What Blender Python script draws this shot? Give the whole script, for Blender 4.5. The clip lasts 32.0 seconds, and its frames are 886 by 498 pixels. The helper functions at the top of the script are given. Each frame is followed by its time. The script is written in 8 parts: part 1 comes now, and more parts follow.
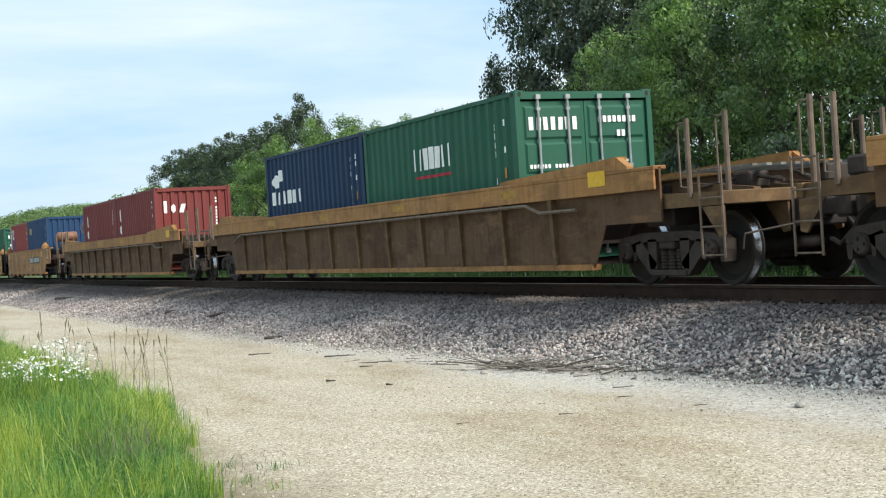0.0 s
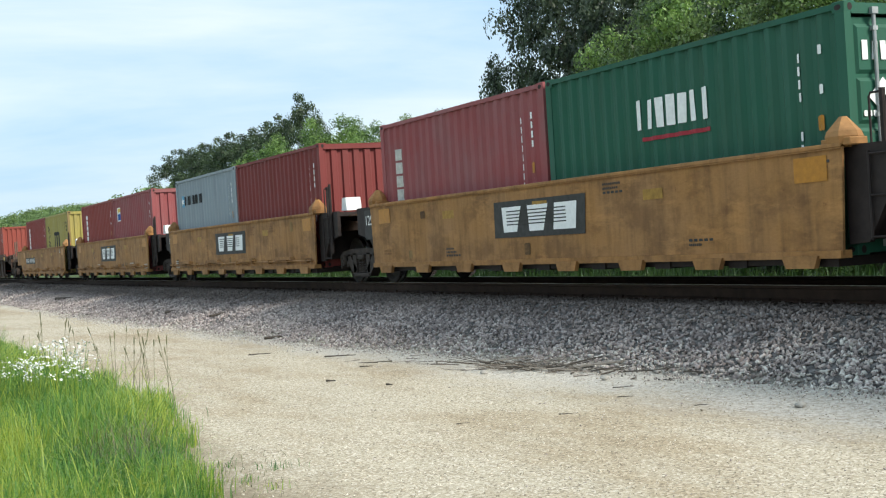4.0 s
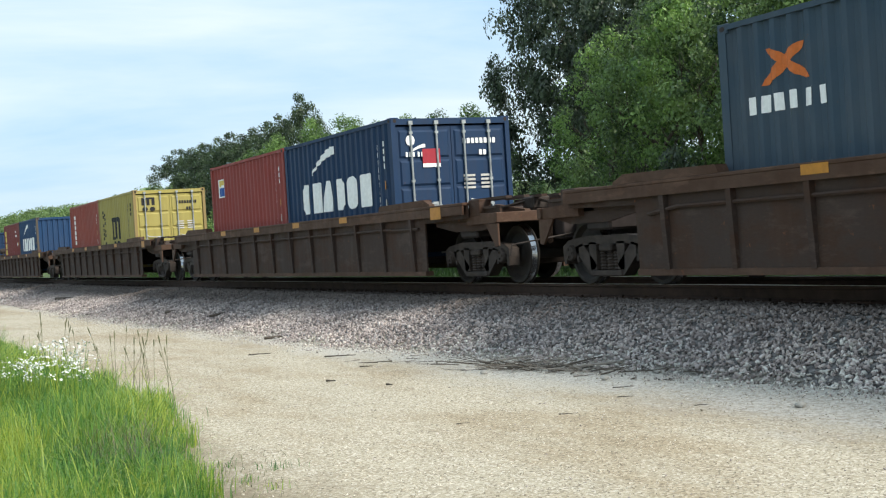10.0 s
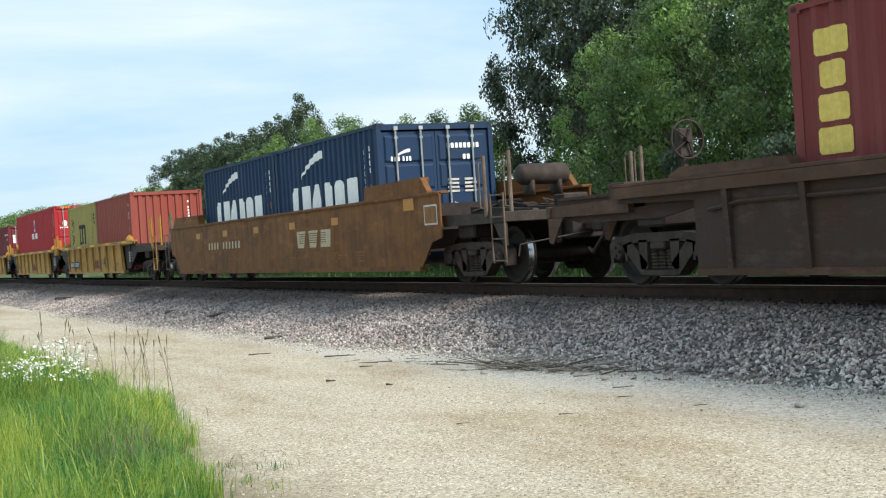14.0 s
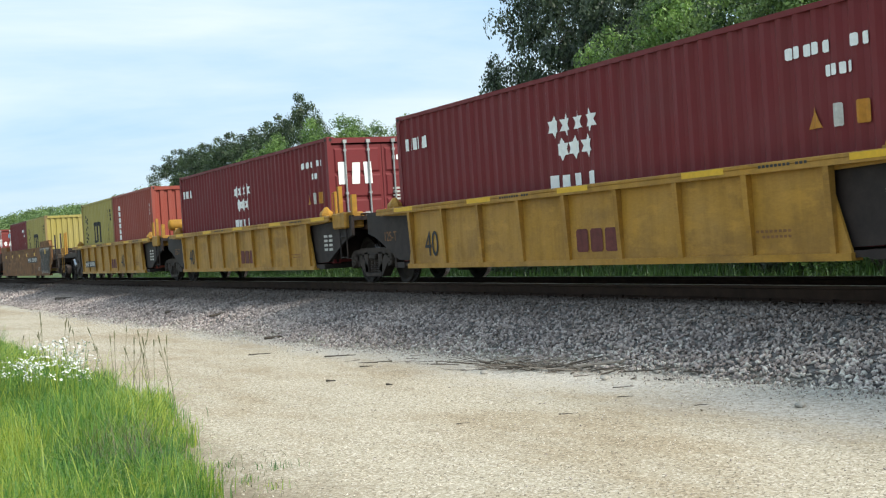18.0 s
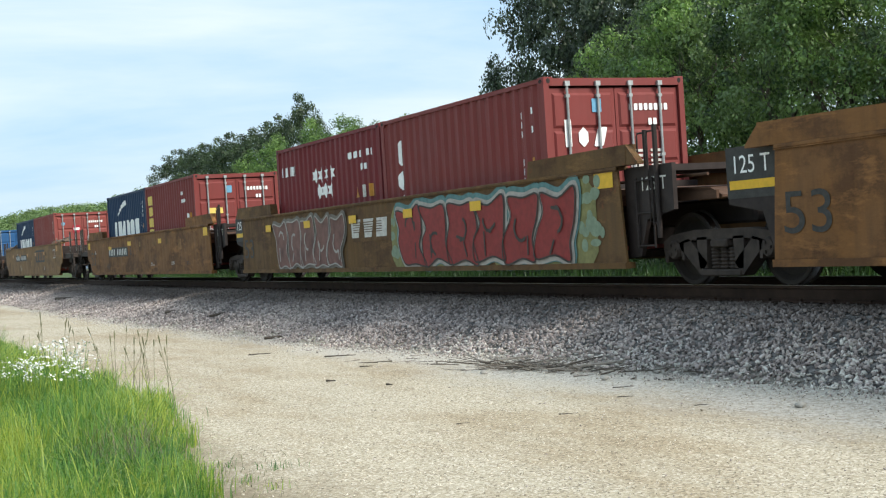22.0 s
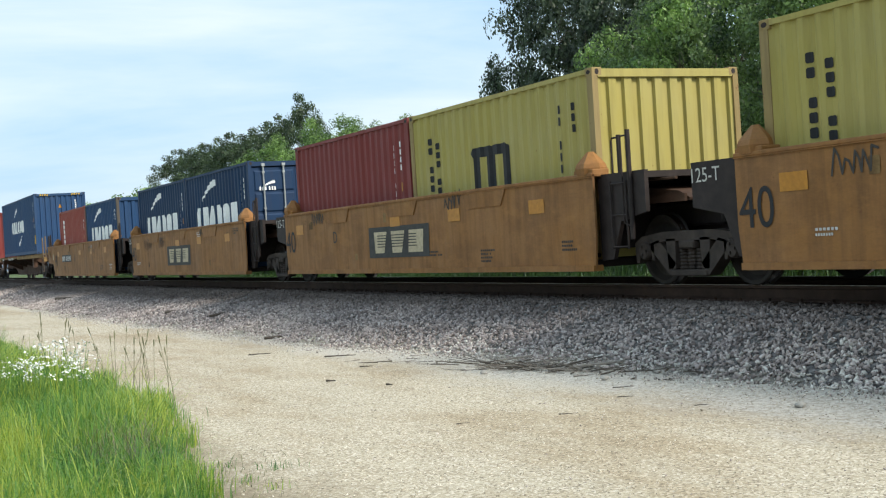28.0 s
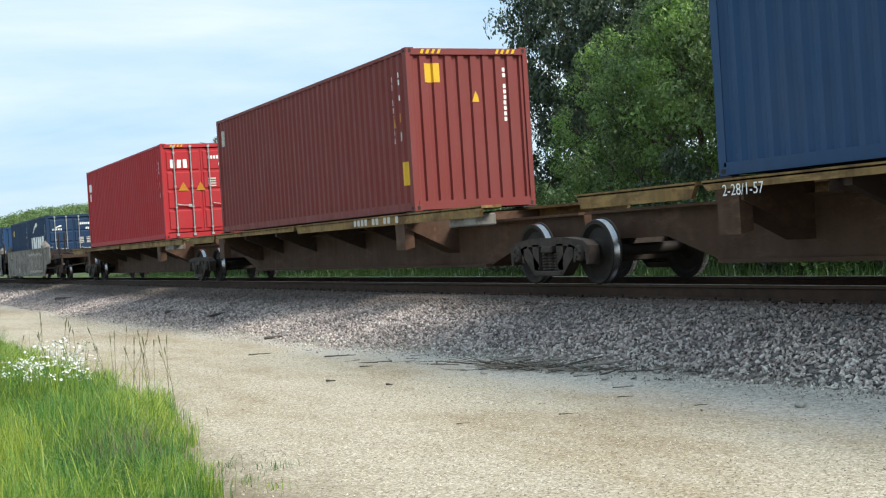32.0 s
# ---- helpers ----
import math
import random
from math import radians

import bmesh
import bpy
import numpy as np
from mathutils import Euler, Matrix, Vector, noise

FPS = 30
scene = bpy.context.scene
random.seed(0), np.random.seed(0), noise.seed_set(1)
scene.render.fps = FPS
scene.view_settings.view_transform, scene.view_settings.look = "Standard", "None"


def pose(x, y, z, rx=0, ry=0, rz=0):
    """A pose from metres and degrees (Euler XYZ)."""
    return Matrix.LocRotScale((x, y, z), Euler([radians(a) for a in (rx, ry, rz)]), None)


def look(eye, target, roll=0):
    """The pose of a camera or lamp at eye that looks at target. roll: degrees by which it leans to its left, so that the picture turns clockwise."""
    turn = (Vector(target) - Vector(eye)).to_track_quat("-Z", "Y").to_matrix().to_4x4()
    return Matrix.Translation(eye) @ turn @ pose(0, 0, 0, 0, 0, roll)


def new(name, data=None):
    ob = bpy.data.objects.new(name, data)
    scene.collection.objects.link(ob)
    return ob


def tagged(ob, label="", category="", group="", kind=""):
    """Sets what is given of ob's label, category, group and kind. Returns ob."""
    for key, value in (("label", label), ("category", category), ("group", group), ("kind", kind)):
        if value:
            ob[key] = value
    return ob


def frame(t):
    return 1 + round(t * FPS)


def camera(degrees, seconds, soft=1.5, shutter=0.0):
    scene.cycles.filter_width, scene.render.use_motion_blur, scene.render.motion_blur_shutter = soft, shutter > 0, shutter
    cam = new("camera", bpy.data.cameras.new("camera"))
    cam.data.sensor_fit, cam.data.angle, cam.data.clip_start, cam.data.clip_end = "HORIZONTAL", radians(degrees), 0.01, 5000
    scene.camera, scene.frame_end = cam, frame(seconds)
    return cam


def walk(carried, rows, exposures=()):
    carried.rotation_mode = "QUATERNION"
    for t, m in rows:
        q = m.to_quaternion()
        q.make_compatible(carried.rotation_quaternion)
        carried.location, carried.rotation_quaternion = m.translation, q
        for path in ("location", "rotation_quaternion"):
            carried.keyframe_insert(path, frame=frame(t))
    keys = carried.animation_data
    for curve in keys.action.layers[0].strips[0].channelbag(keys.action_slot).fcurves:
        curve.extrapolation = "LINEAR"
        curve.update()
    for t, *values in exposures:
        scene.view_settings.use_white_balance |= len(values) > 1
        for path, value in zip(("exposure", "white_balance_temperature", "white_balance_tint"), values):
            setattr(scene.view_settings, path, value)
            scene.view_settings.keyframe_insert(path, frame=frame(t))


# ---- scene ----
# ---------------------------------------------------------------- camera
EYE = (0.0, -10.723, 0.777)
AIM = (EYE[0] - 0.90334 * 10, EYE[1] + 0.42889 * 10, EYE[2] - 0.0775)
cam = camera(37.3, 32.0, soft=1.2)
walk(cam, [(0.0, look(EYE, AIM, -3.609)), (32.0, look(EYE, AIM, -3.609))])

# ---------------------------------------------------------------- light
SUN_DIR = Vector((1.50, 0.98, 1.42)).normalized()
world = bpy.data.worlds.new("sky")
scene.world = world
world.use_nodes = True
wn, wl = world.node_tree.nodes, world.node_tree.links
wn.clear()
w_out = wn.new("ShaderNodeOutputWorld")
w_bg = wn.new("ShaderNodeBackground")
w_sky = wn.new("ShaderNodeTexSky")
w_sky.sky_type = "NISHITA"
w_sky.sun_disc = False
w_sky.sun_elevation = math.asin(SUN_DIR.z)
w_sky.sun_rotation = math.atan2(SUN_DIR.x, SUN_DIR.y)
w_sky.dust_density = 2.0
w_co = wn.new("ShaderNodeTexCoord")
w_map = wn.new("ShaderNodeMapping")
w_map.inputs["Scale"].default_value = (1.0, 1.0, 6.5)
w_map.inputs["Rotation"].default_value = (0.0, radians(4), 0.0)
w_noise = wn.new("ShaderNodeTexNoise")
w_noise.inputs["Scale"].default_value = 1.7
w_noise.inputs["Detail"].default_value = 7.0
w_noise.inputs["Roughness"].default_value = 0.55
w_noise.inputs["Distortion"].default_value = 0.3
w_ramp = wn.new("ShaderNodeValToRGB")
w_ramp.color_ramp.elements[0].position = 0.36
w_ramp.color_ramp.elements[0].color = (4.8, 7.3, 9.9, 1)
w_ramp.color_ramp.elements[1].position = 0.60
w_ramp.color_ramp.elements[1].color = (8.3, 9.6, 10.1, 1)
w_mix = wn.new("ShaderNodeMixRGB")
w_mix.inputs["Fac"].default_value = 0.82
wl.new(w_co.outputs["Generated"], w_map.inputs["Vector"])
wl.new(w_map.outputs["Vector"], w_noise.inputs["Vector"])
wl.new(w_noise.outputs["Fac"], w_ramp.inputs["Fac"])
wl.new(w_ramp.outputs["Color"], w_mix.inputs["Color2"])
wl.new(w_sky.outputs["Color"], w_mix.inputs["Color1"])
wl.new(w_mix.outputs["Color"], w_bg.inputs["Color"])
wl.new(w_bg.outputs["Background"], w_out.inputs["Surface"])
w_bg.inputs["Strength"].default_value = 0.116

sun_data = bpy.data.lights.new("sun", "SUN")
sun_data.energy = 4.6
sun_data.angle = radians(18.0)
sun_data.color = (1.0, 0.955, 0.86)
sun = new("sun", sun_data)
sun.matrix_world = look(SUN_DIR * 100, (0, 0, 0))
scene.view_settings.exposure = 0.0


# ---------------------------------------------------------------- materials
def mat_base(name):
    m = bpy.data.materials.new(name)
    m.use_nodes = True
    n, l = m.node_tree.nodes, m.node_tree.links
    return m, n, l, n["Principled BSDF"]


def ramp(n, stops):
    r = n.new("ShaderNodeValToRGB")
    e = r.color_ramp.elements
    while len(e) < len(stops):
        e.new(0.5)
    for el, (p, c) in zip(e, stops):
        el.position = p
        el.color = (*c, 1) if len(c) == 3 else c
    return r


def noise_node(n, l, scale, detail=4.0, rough=0.55, coord="Object", stretch=None, rnd=False):
    tc = n.new("ShaderNodeTexCoord")
    vec = tc.outputs[coord]
    if rnd:
        oi = n.new("ShaderNodeObjectInfo")
        add = n.new("ShaderNodeVectorMath")
        add.operation = "MULTIPLY_ADD"
        comb = n.new("ShaderNodeCombineXYZ")
        for k in range(3):
            l.new(oi.outputs["Random"], comb.inputs[k])
        add.inputs[1].default_value = (37.0, 53.0, 71.0)
        l.new(comb.outputs[0], add.inputs[0])
        l.new(vec, add.inputs[2])
        vec = add.outputs[0]
    if stretch:
        mp = n.new("ShaderNodeMapping")
        mp.inputs["Scale"].default_value = stretch
        l.new(vec, mp.inputs["Vector"])
        vec = mp.outputs["Vector"]
    t = n.new("ShaderNodeTexNoise")
    t.inputs["Scale"].default_value = scale
    t.inputs["Detail"].default_value = detail
    t.inputs["Roughness"].default_value = rough
    l.new(vec, t.inputs["Vector"])
    return t.outputs["Fac"]


def mixc(n, l, fac, a, b, mode="MIX"):
    m = n.new("ShaderNodeMixRGB")
    m.blend_type = mode
    for key, v in (("Fac", fac), ("Color1", a), ("Color2", b)):
        if isinstance(v, (int, float)):
            m.inputs[key].default_value = v
        elif isinstance(v, tuple):
            m.inputs[key].default_value = (*v, 1) if len(v) == 3 else v
        else:
            l.new(v, m.inputs[key])
    return m.outputs["Color"]


def bump(n, l, bsdf, height, strength=0.3, dist=0.02):
    b = n.new("ShaderNodeBump")
    b.inputs["Strength"].default_value = strength
    b.inputs["Distance"].default_value = dist
    l.new(height, b.inputs["Height"])
    l.new(b.outputs["Normal"], bsdf.inputs["Normal"])


def paint(name, colour, rust=0.25, rough=0.55, fade=0.07, grime=0.2, mottle=0.0):
    """Weathered paint on steel: faded patches, run-down dirt and rust spots."""
    m, n, l, b = mat_base(name)
    big = noise_node(n, l, 0.9, 4, 0.6, rnd=True)
    streak = noise_node(n, l, 3.0, 5, 0.65, stretch=(2.2, 2.2, 0.22), rnd=True)
    spots = noise_node(n, l, 7.0, 8, 0.72, rnd=True)
    lum = 0.3 * colour[0] + 0.55 * colour[1] + 0.15 * colour[2]
    pale = tuple(c + (lum * 1.2 + 0.06 - c) * 0.45 for c in colour)
    r1 = ramp(n, [(0.35, (0, 0, 0)), (0.75, (fade * 3,) * 3)])
    l.new(big, r1.inputs["Fac"])
    col = mixc(n, l, r1.outputs["Color"], colour, pale)
    r2 = ramp(n, [(0.45, (0, 0, 0)), (0.8, (grime,) * 3)])
    l.new(streak, r2.inputs["Fac"])
    col = mixc(n, l, r2.outputs["Color"], col, (0.075, 0.055, 0.042))
    if mottle:
        patch = noise_node(n, l, 1.5, 9, 0.68, stretch=(0.8, 1.0, 1.3), rnd=True)
        r5 = ramp(n, [(0.47, (0, 0, 0)), (0.60, (mottle * 1.2,) * 3)])
        l.new(patch, r5.inputs["Fac"])
        col = mixc(n, l, r5.outputs["Color"], col, (0.060, 0.028, 0.015))
        worn = noise_node(n, l, 2.6, 8, 0.7, stretch=(0.5, 1.0, 1.6), rnd=True)
        r6 = ramp(n, [(0.54, (0, 0, 0)), (0.64, (mottle * 1.1,) * 3)])
        l.new(worn, r6.inputs["Fac"])
        col = mixc(n, l, r6.outputs["Color"], col, tuple(min(0.8, c * 1.55 + 0.012) for c in colour))
        fine = noise_node(n, l, 30.0, 4, 0.7, stretch=(0.4, 1.0, 1.4))
        col = mixc(n, l, 0.22, col, fine, "OVERLAY")
    edge = 0.72 - 0.16 * rust
    r3 = ramp(n, [(edge, (0, 0, 0)), (edge + 0.06, (0.85,) * 3)])
    l.new(spots, r3.inputs["Fac"])
    col = mixc(n, l, r3.outputs["Color"], col, (0.16, 0.062, 0.028))
    l.new(col, b.inputs["Base Color"])
    r4 = ramp(n, [(0.3, (rough - 0.08,) * 3), (0.8, (min(rough + 0.25, 1),) * 3)])
    l.new(streak, r4.inputs["Fac"])
    l.new(r4.outputs["Color"], b.inputs["Roughness"])
    b.inputs["Specular IOR Level"].default_value = 0.22
    bump(n, l, b, spots, 0.12, 0.004)
    return m


def plain(name, colour, rough=0.6, metal=0.0, var=0.25, scale=6.0):
    m, n, l, b = mat_base(name)
    f = noise_node(n, l, scale, 5, 0.6, rnd=True)
    lo = tuple(c * (1 - var) for c in colour)
    hi = tuple(min(1, c * (1 + var)) for c in colour)
    r = ramp(n, [(0.3, lo), (0.7, hi)])
    l.new(f, r.inputs["Fac"])
    l.new(r.outputs["Color"], b.inputs["Base Color"])
    b.inputs["Roughness"].default_value = rough
    b.inputs["Metallic"].default_value = metal
    b.inputs["Specular IOR Level"].default_value = 0.3
    return m


def stones(name, cols, rough=0.9, dust=False):
    """Loose stones: one tint for each; optional brown brake dust beside the rail, spread wide far off as painted shade.
    """
    m, n, l, b = mat_base(name)
    g = n.new("ShaderNodeNewGeometry")
    r = ramp(n, [(i / (len(cols) - 1), c) for i, c in enumerate(cols)])
    l.new(g.outputs["Random Per Island"], r.inputs["Fac"])
    f = noise_node(n, l, 45.0, 4, 0.6)
    col = mixc(n, l, 0.5, r.outputs["Color"], f, "OVERLAY")
    big = noise_node(n, l, 0.35, 3, 0.5)
    r2 = ramp(n, [(0.35, (0.8, 0.8, 0.8)), (0.7, (1.15, 1.13, 1.08))])
    l.new(big, r2.inputs["Fac"])
    col = mixc(n, l, 1.0, col, r2.outputs["Color"], "MULTIPLY")
    if dust:
        tc = n.new("ShaderNodeTexCoord")
        pos = n.new("ShaderNodeSeparateXYZ")
        l.new(tc.outputs["Object"], pos.inputs[0])
        near = n.new("ShaderNodeMath")
        near.operation = "MULTIPLY_ADD"
        near.inputs[1].default_value = 0.7
        l.new(noise_node(n, l, 2.2, 5, 0.65), near.inputs[0])
        l.new(pos.outputs[1], near.inputs[2])
        # far off the brown reaches further out: the train's shade put into stone colour
        far = n.new("ShaderNodeMapRange")
        far.inputs["From Min"].default_value = -15.0
        far.inputs["From Max"].default_value = -34.0
        far.inputs["To Max"].default_value = 0.75
        l.new(pos.outputs[0], far.inputs["Value"])
        far_shade = n.new("ShaderNodeMath")
        l.new(near.outputs[0], far_shade.inputs[0])
        l.new(far.outputs["Result"], far_shade.inputs[1])
        near = far_shade
        mr = n.new("ShaderNodeMapRange")
        mr.inputs["From Min"].default_value = -1.9
        mr.inputs["From Max"].default_value = -1.05
        mr.inputs["To Max"].default_value = 0.85
        l.new(near.outputs[0], mr.inputs["Value"])
        col = mixc(n, l, mr.outputs["Result"], col, (0.074, 0.057, 0.047))
    l.new(col, b.inputs["Base Color"])
    b.inputs["Roughness"].default_value = rough
    return m


def leaves(name, dark, light, trans=0.35, scale=0.55, share=0.6, middle=None, low=0.0):
    m, n, l, b = mat_base(name)
    g = n.new("ShaderNodeNewGeometry")
    big = noise_node(n, l, scale, 3, 0.5, rnd=True)
    mx = n.new("ShaderNodeMath")
    mx.operation = "MULTIPLY_ADD"
    mx.inputs[1].default_value = 0.45
    l.new(g.outputs["Random Per Island"], mx.inputs[0])
    sub = n.new("ShaderNodeMath")
    sub.operation = "MULTIPLY_ADD"
    sub.inputs[1].default_value = share
    sub.inputs[2].default_value = low
    l.new(big, sub.inputs[0])
    l.new(sub.outputs[0], mx.inputs[2])
    r = ramp(n, [(0.15, dark), (0.85, light)] if middle is None else [(0.30, dark), (0.70, middle), (1.0, light)])
    l.new(mx.outputs[0], r.inputs["Fac"])
    l.new(r.outputs["Color"], b.inputs["Base Color"])
    b.inputs["Roughness"].default_value = 0.42
    b.inputs["Specular IOR Level"].default_value = 0.5
    t = n.new("ShaderNodeBsdfTranslucent")
    l.new(r.outputs["Color"], t.inputs["Color"])
    ms = n.new("ShaderNodeMixShader")
    ms.inputs["Fac"].default_value = trans
    l.new(b.outputs[0], ms.inputs[1])
    l.new(t.outputs[0], ms.inputs[2])
    l.new(ms.outputs[0], n["Material Output"].inputs["Surface"])
    return m


# container paints
C_MAROON = paint("maroon paint", (0.205, 0.040, 0.036), 0.3)
C_RED = paint("oxide red paint", (0.275, 0.050, 0.041), 0.35)
C_ORANGE = paint("orange red paint", (0.305, 0.068, 0.048), 0.3)
C_ROSE = paint("faded rose paint", (0.310, 0.074, 0.076), 0.3, fade=0.2)
C_BRIGHT = paint("bright red paint", (0.420, 0.020, 0.027), 0.1)
C_WINE = paint("wine red paint", (0.175, 0.024, 0.027), 0.2)
C_NAVY = paint("navy blue paint", (0.010, 0.036, 0.090), 0.25)
C_BLUE = paint("mid blue paint", (0.016, 0.057, 0.140), 0.3)
C_STEEL = paint("faded steel blue paint", (0.034, 0.064, 0.095), 0.35, fade=0.25)
C_SKY = paint("bright azure paint", (0.017, 0.095, 0.240), 0.25)
C_GREEN = paint("sea green paint", (0.020, 0.108, 0.066), 0.25)
C_YELLOW = paint("mustard yellow paint", (0.390, 0.325, 0.090), 0.4, grime=0.3)
C_RUSTEDGE = paint("rusty grey edge paint", (0.104, 0.090, 0.074), 0.8, 0.7, grime=0.5)
C_MUSTEDGE = paint("rust stained mustard paint", (0.300, 0.215, 0.085), 0.6, 0.7, grime=0.5)
C_DUSTROSE = paint("chalky rose brown paint", (0.262, 0.060, 0.050), 0.35, fade=0.08)
C_LIGHTERBLUE = paint("slightly lighter mid blue paint", (0.020, 0.063, 0.152), 0.35, fade=0.1)
C_GREY = paint("pale blue grey paint", (0.281, 0.328, 0.359), 0.25)
# car paints
W_TAN = paint("yellow tan car paint", (0.370, 0.180, 0.056), 0.45, 0.65, grime=0.55, mottle=0.32)
W_BROWN = paint("rust brown side paint", (0.122, 0.066, 0.031), 0.6, 0.75, grime=0.6, mottle=0.55)
W_DRAB = paint("drab tan rib paint", (0.150, 0.088, 0.038), 0.5, 0.7, grime=0.6, mottle=0.45)
W_OCHRE = paint("orange ochre car paint", (0.290, 0.130, 0.035), 0.5, 0.6, grime=0.5, mottle=0.18)
W_UMBER = paint("brown ochre car paint", (0.187, 0.074, 0.015), 0.55, 0.65, grime=0.55, mottle=0.4)
W_RUSTED = paint("orange rust car paint", (0.205, 0.091, 0.027), 0.6, 0.7, grime=0.5, mottle=0.55)
W_RUSTY = paint("grimy rust ochre car paint", (0.131, 0.069, 0.022), 0.75, 0.7, grime=0.6, mottle=0.55)
W_DULLTAN = paint("olive tan repaint", (0.228, 0.112, 0.036), 0.5, 0.7, grime=0.5, mottle=0.4)
W_OLIVE = paint("olive ochre car paint", (0.225, 0.118, 0.036), 0.6, 0.62, grime=0.55, mottle=0.4)
W_YELLOW = paint("golden yellow car paint", (0.411, 0.211, 0.026), 0.2, 0.5, grime=0.3, mottle=0.25)
W_PALE = paint("bleached ochre platform paint", (0.257, 0.156, 0.055), 0.6, 0.75, grime=0.6, mottle=0.55)
W_DARK = paint("dark umber car paint", (0.050, 0.032, 0.025), 0.5, 0.75, grime=0.5, mottle=0.55)
W_DARKCHORD = paint("reddish umber sill paint", (0.082, 0.043, 0.026), 0.5, 0.7, grime=0.4, mottle=0.55)
W_GREYCAR = paint("dull grey car paint", (0.203, 0.195, 0.172), 0.45, 0.7, grime=0.5, mottle=0.55)
BLACK = plain("grimy black steel", (0.028, 0.020, 0.018), 0.7, 0.0, 0.35)
TRUCK = plain("dusty cast steel", (0.044, 0.033, 0.027), 0.75, 0.0, 0.4)
RUSTPIPE = plain("brown rusted pipe", (0.155, 0.112, 0.082), 0.7, 0.0, 0.35)
TANKRED = plain("faded red brown tank", (0.215, 0.105, 0.065), 0.55, 0.0, 0.3)
TANKPALE = plain("dusty mauve grey tank", (0.150, 0.115, 0.102), 0.6, 0.0, 0.3)
TREAD = plain("polished wheel tread", (0.42, 0.42, 0.43), 0.22, 1.0, 0.1)
WHEELFACE = plain("dark wheel face", (0.024, 0.019, 0.016), 0.7, 0.1, 0.3)
RAILTOP = plain("worn rail head", (0.42, 0.40, 0.38), 0.32, 0.9, 0.15)
RAILSIDE = plain("rusty rail web", (0.040, 0.022, 0.014), 0.85, 0.0, 0.35)
TIMBER = plain("creosoted tie timber", (0.060, 0.045, 0.036), 0.9, 0.0, 0.4)
ZINC = plain("galvanised rod", (0.36, 0.38, 0.38), 0.5, 0.4, 0.25)
M_WHITE = plain("white marking paint", (0.880, 0.880, 0.858), 0.6, 0.0, 0.08, 14)
M_DULLWHITE = plain("dusty white marking paint", (0.546, 0.525, 0.483), 0.7, 0.0, 0.2, 14)
M_CHALK = plain("chalky white stencil paint", (0.70, 0.69, 0.66), 0.65, 0.0, 0.15, 14)
M_BLACK = plain("black marking paint", (0.018, 0.018, 0.020), 0.6, 0.0, 0.2, 14)
M_PANEL = plain("dull black panel paint", (0.045, 0.043, 0.040), 0.65, 0.0, 0.3, 9)
M_YELLOW = plain("yellow marking", (0.70, 0.41, 0.025), 0.5, 0.0, 0.1, 14)
M_AMBER = plain("amber reflective strip", (0.46, 0.195, 0.02), 0.45, 0.0, 0.15, 14)
M_GOLD = plain("pale gold lettering paint", (0.75, 0.56, 0.14), 0.6, 0.0, 0.12, 14)
M_ORANGE = plain("orange marking", (0.60, 0.15, 0.03), 0.6, 0.0, 0.12, 14)
M_LBLUE = plain("light blue marking", (0.14, 0.34, 0.50), 0.6, 0.0, 0.1, 14)
M_FAINT = plain("faint teal patch paint", (0.035, 0.120, 0.210), 0.6, 0.0, 0.2, 14)
M_DBLUE = plain("deep blue marking", (0.03, 0.10, 0.34), 0.6, 0.0, 0.1, 14)
M_RED = plain("red marking", (0.36, 0.030, 0.045), 0.6, 0.0, 0.1, 14)
M_SILVER = plain("silver spray paint", (0.37, 0.335, 0.30), 0.55, 0.1, 0.2, 10)
M_SPRAYRED = plain("red spray paint", (0.235, 0.027, 0.024), 0.6, 0.0, 0.2, 10)
M_SPRAYDARK = plain("dark spray paint", (0.055, 0.048, 0.042), 0.7, 0.0, 0.25, 10)
M_FADED = plain("faded brown lettering", (0.224, 0.108, 0.039), 0.7, 0.0, 0.25, 10)
M_SPRAYGREY = plain("grey spray paint", (0.16, 0.138, 0.115), 0.6, 0.05, 0.25, 10)
M_SPRAYPALE = plain("pale aqua spray paint", (0.20, 0.26, 0.18), 0.7, 0.0, 0.2, 10)
M_CREAM = plain("dirty cream marking paint", (0.50, 0.42, 0.28), 0.7, 0.0, 0.2, 12)
M_GHOST = plain("ghosted brown lettering", (0.115, 0.060, 0.030), 0.7, 0.0, 0.25, 10)
M_DULLAMBER = plain("dusty amber strip", (0.36, 0.20, 0.035), 0.6, 0.0, 0.3, 10)
M_SPRAYBLUE = plain("blue green spray paint", (0.10, 0.20, 0.20), 0.7, 0.0, 0.25, 10)
M_SPRAYMIX = plain("dull red grey spray paint", (0.17, 0.085, 0.07), 0.7, 0.0, 0.4, 4)
M_RUSTRED = plain("dull maroon marking paint", (0.13, 0.035, 0.03), 0.7, 0.0, 0.25, 10)
M_SPRAYGREEN = plain("olive spray paint", (0.20, 0.19, 0.075), 0.7, 0.0, 0.25, 10)
# ground
G_BALLAST = stones("grey ballast stone", [(0.175, 0.145, 0.136), (0.325, 0.272, 0.255), (0.450, 0.385, 0.360), (0.64, 0.565, 0.53)], dust=True)
G_LIME = stones("crushed limestone", [(0.20, 0.17, 0.125), (0.40, 0.35, 0.27), (0.52, 0.465, 0.37), (0.76, 0.71, 0.62)])
G_PALE = stones("dusty pale stone", [(0.30, 0.272, 0.245), (0.45, 0.415, 0.375), (0.60, 0.56, 0.51), (0.78, 0.74, 0.69)])
BARK = plain("grey brown bark", (0.085, 0.068, 0.052), 0.9, 0.0, 0.4, 12)
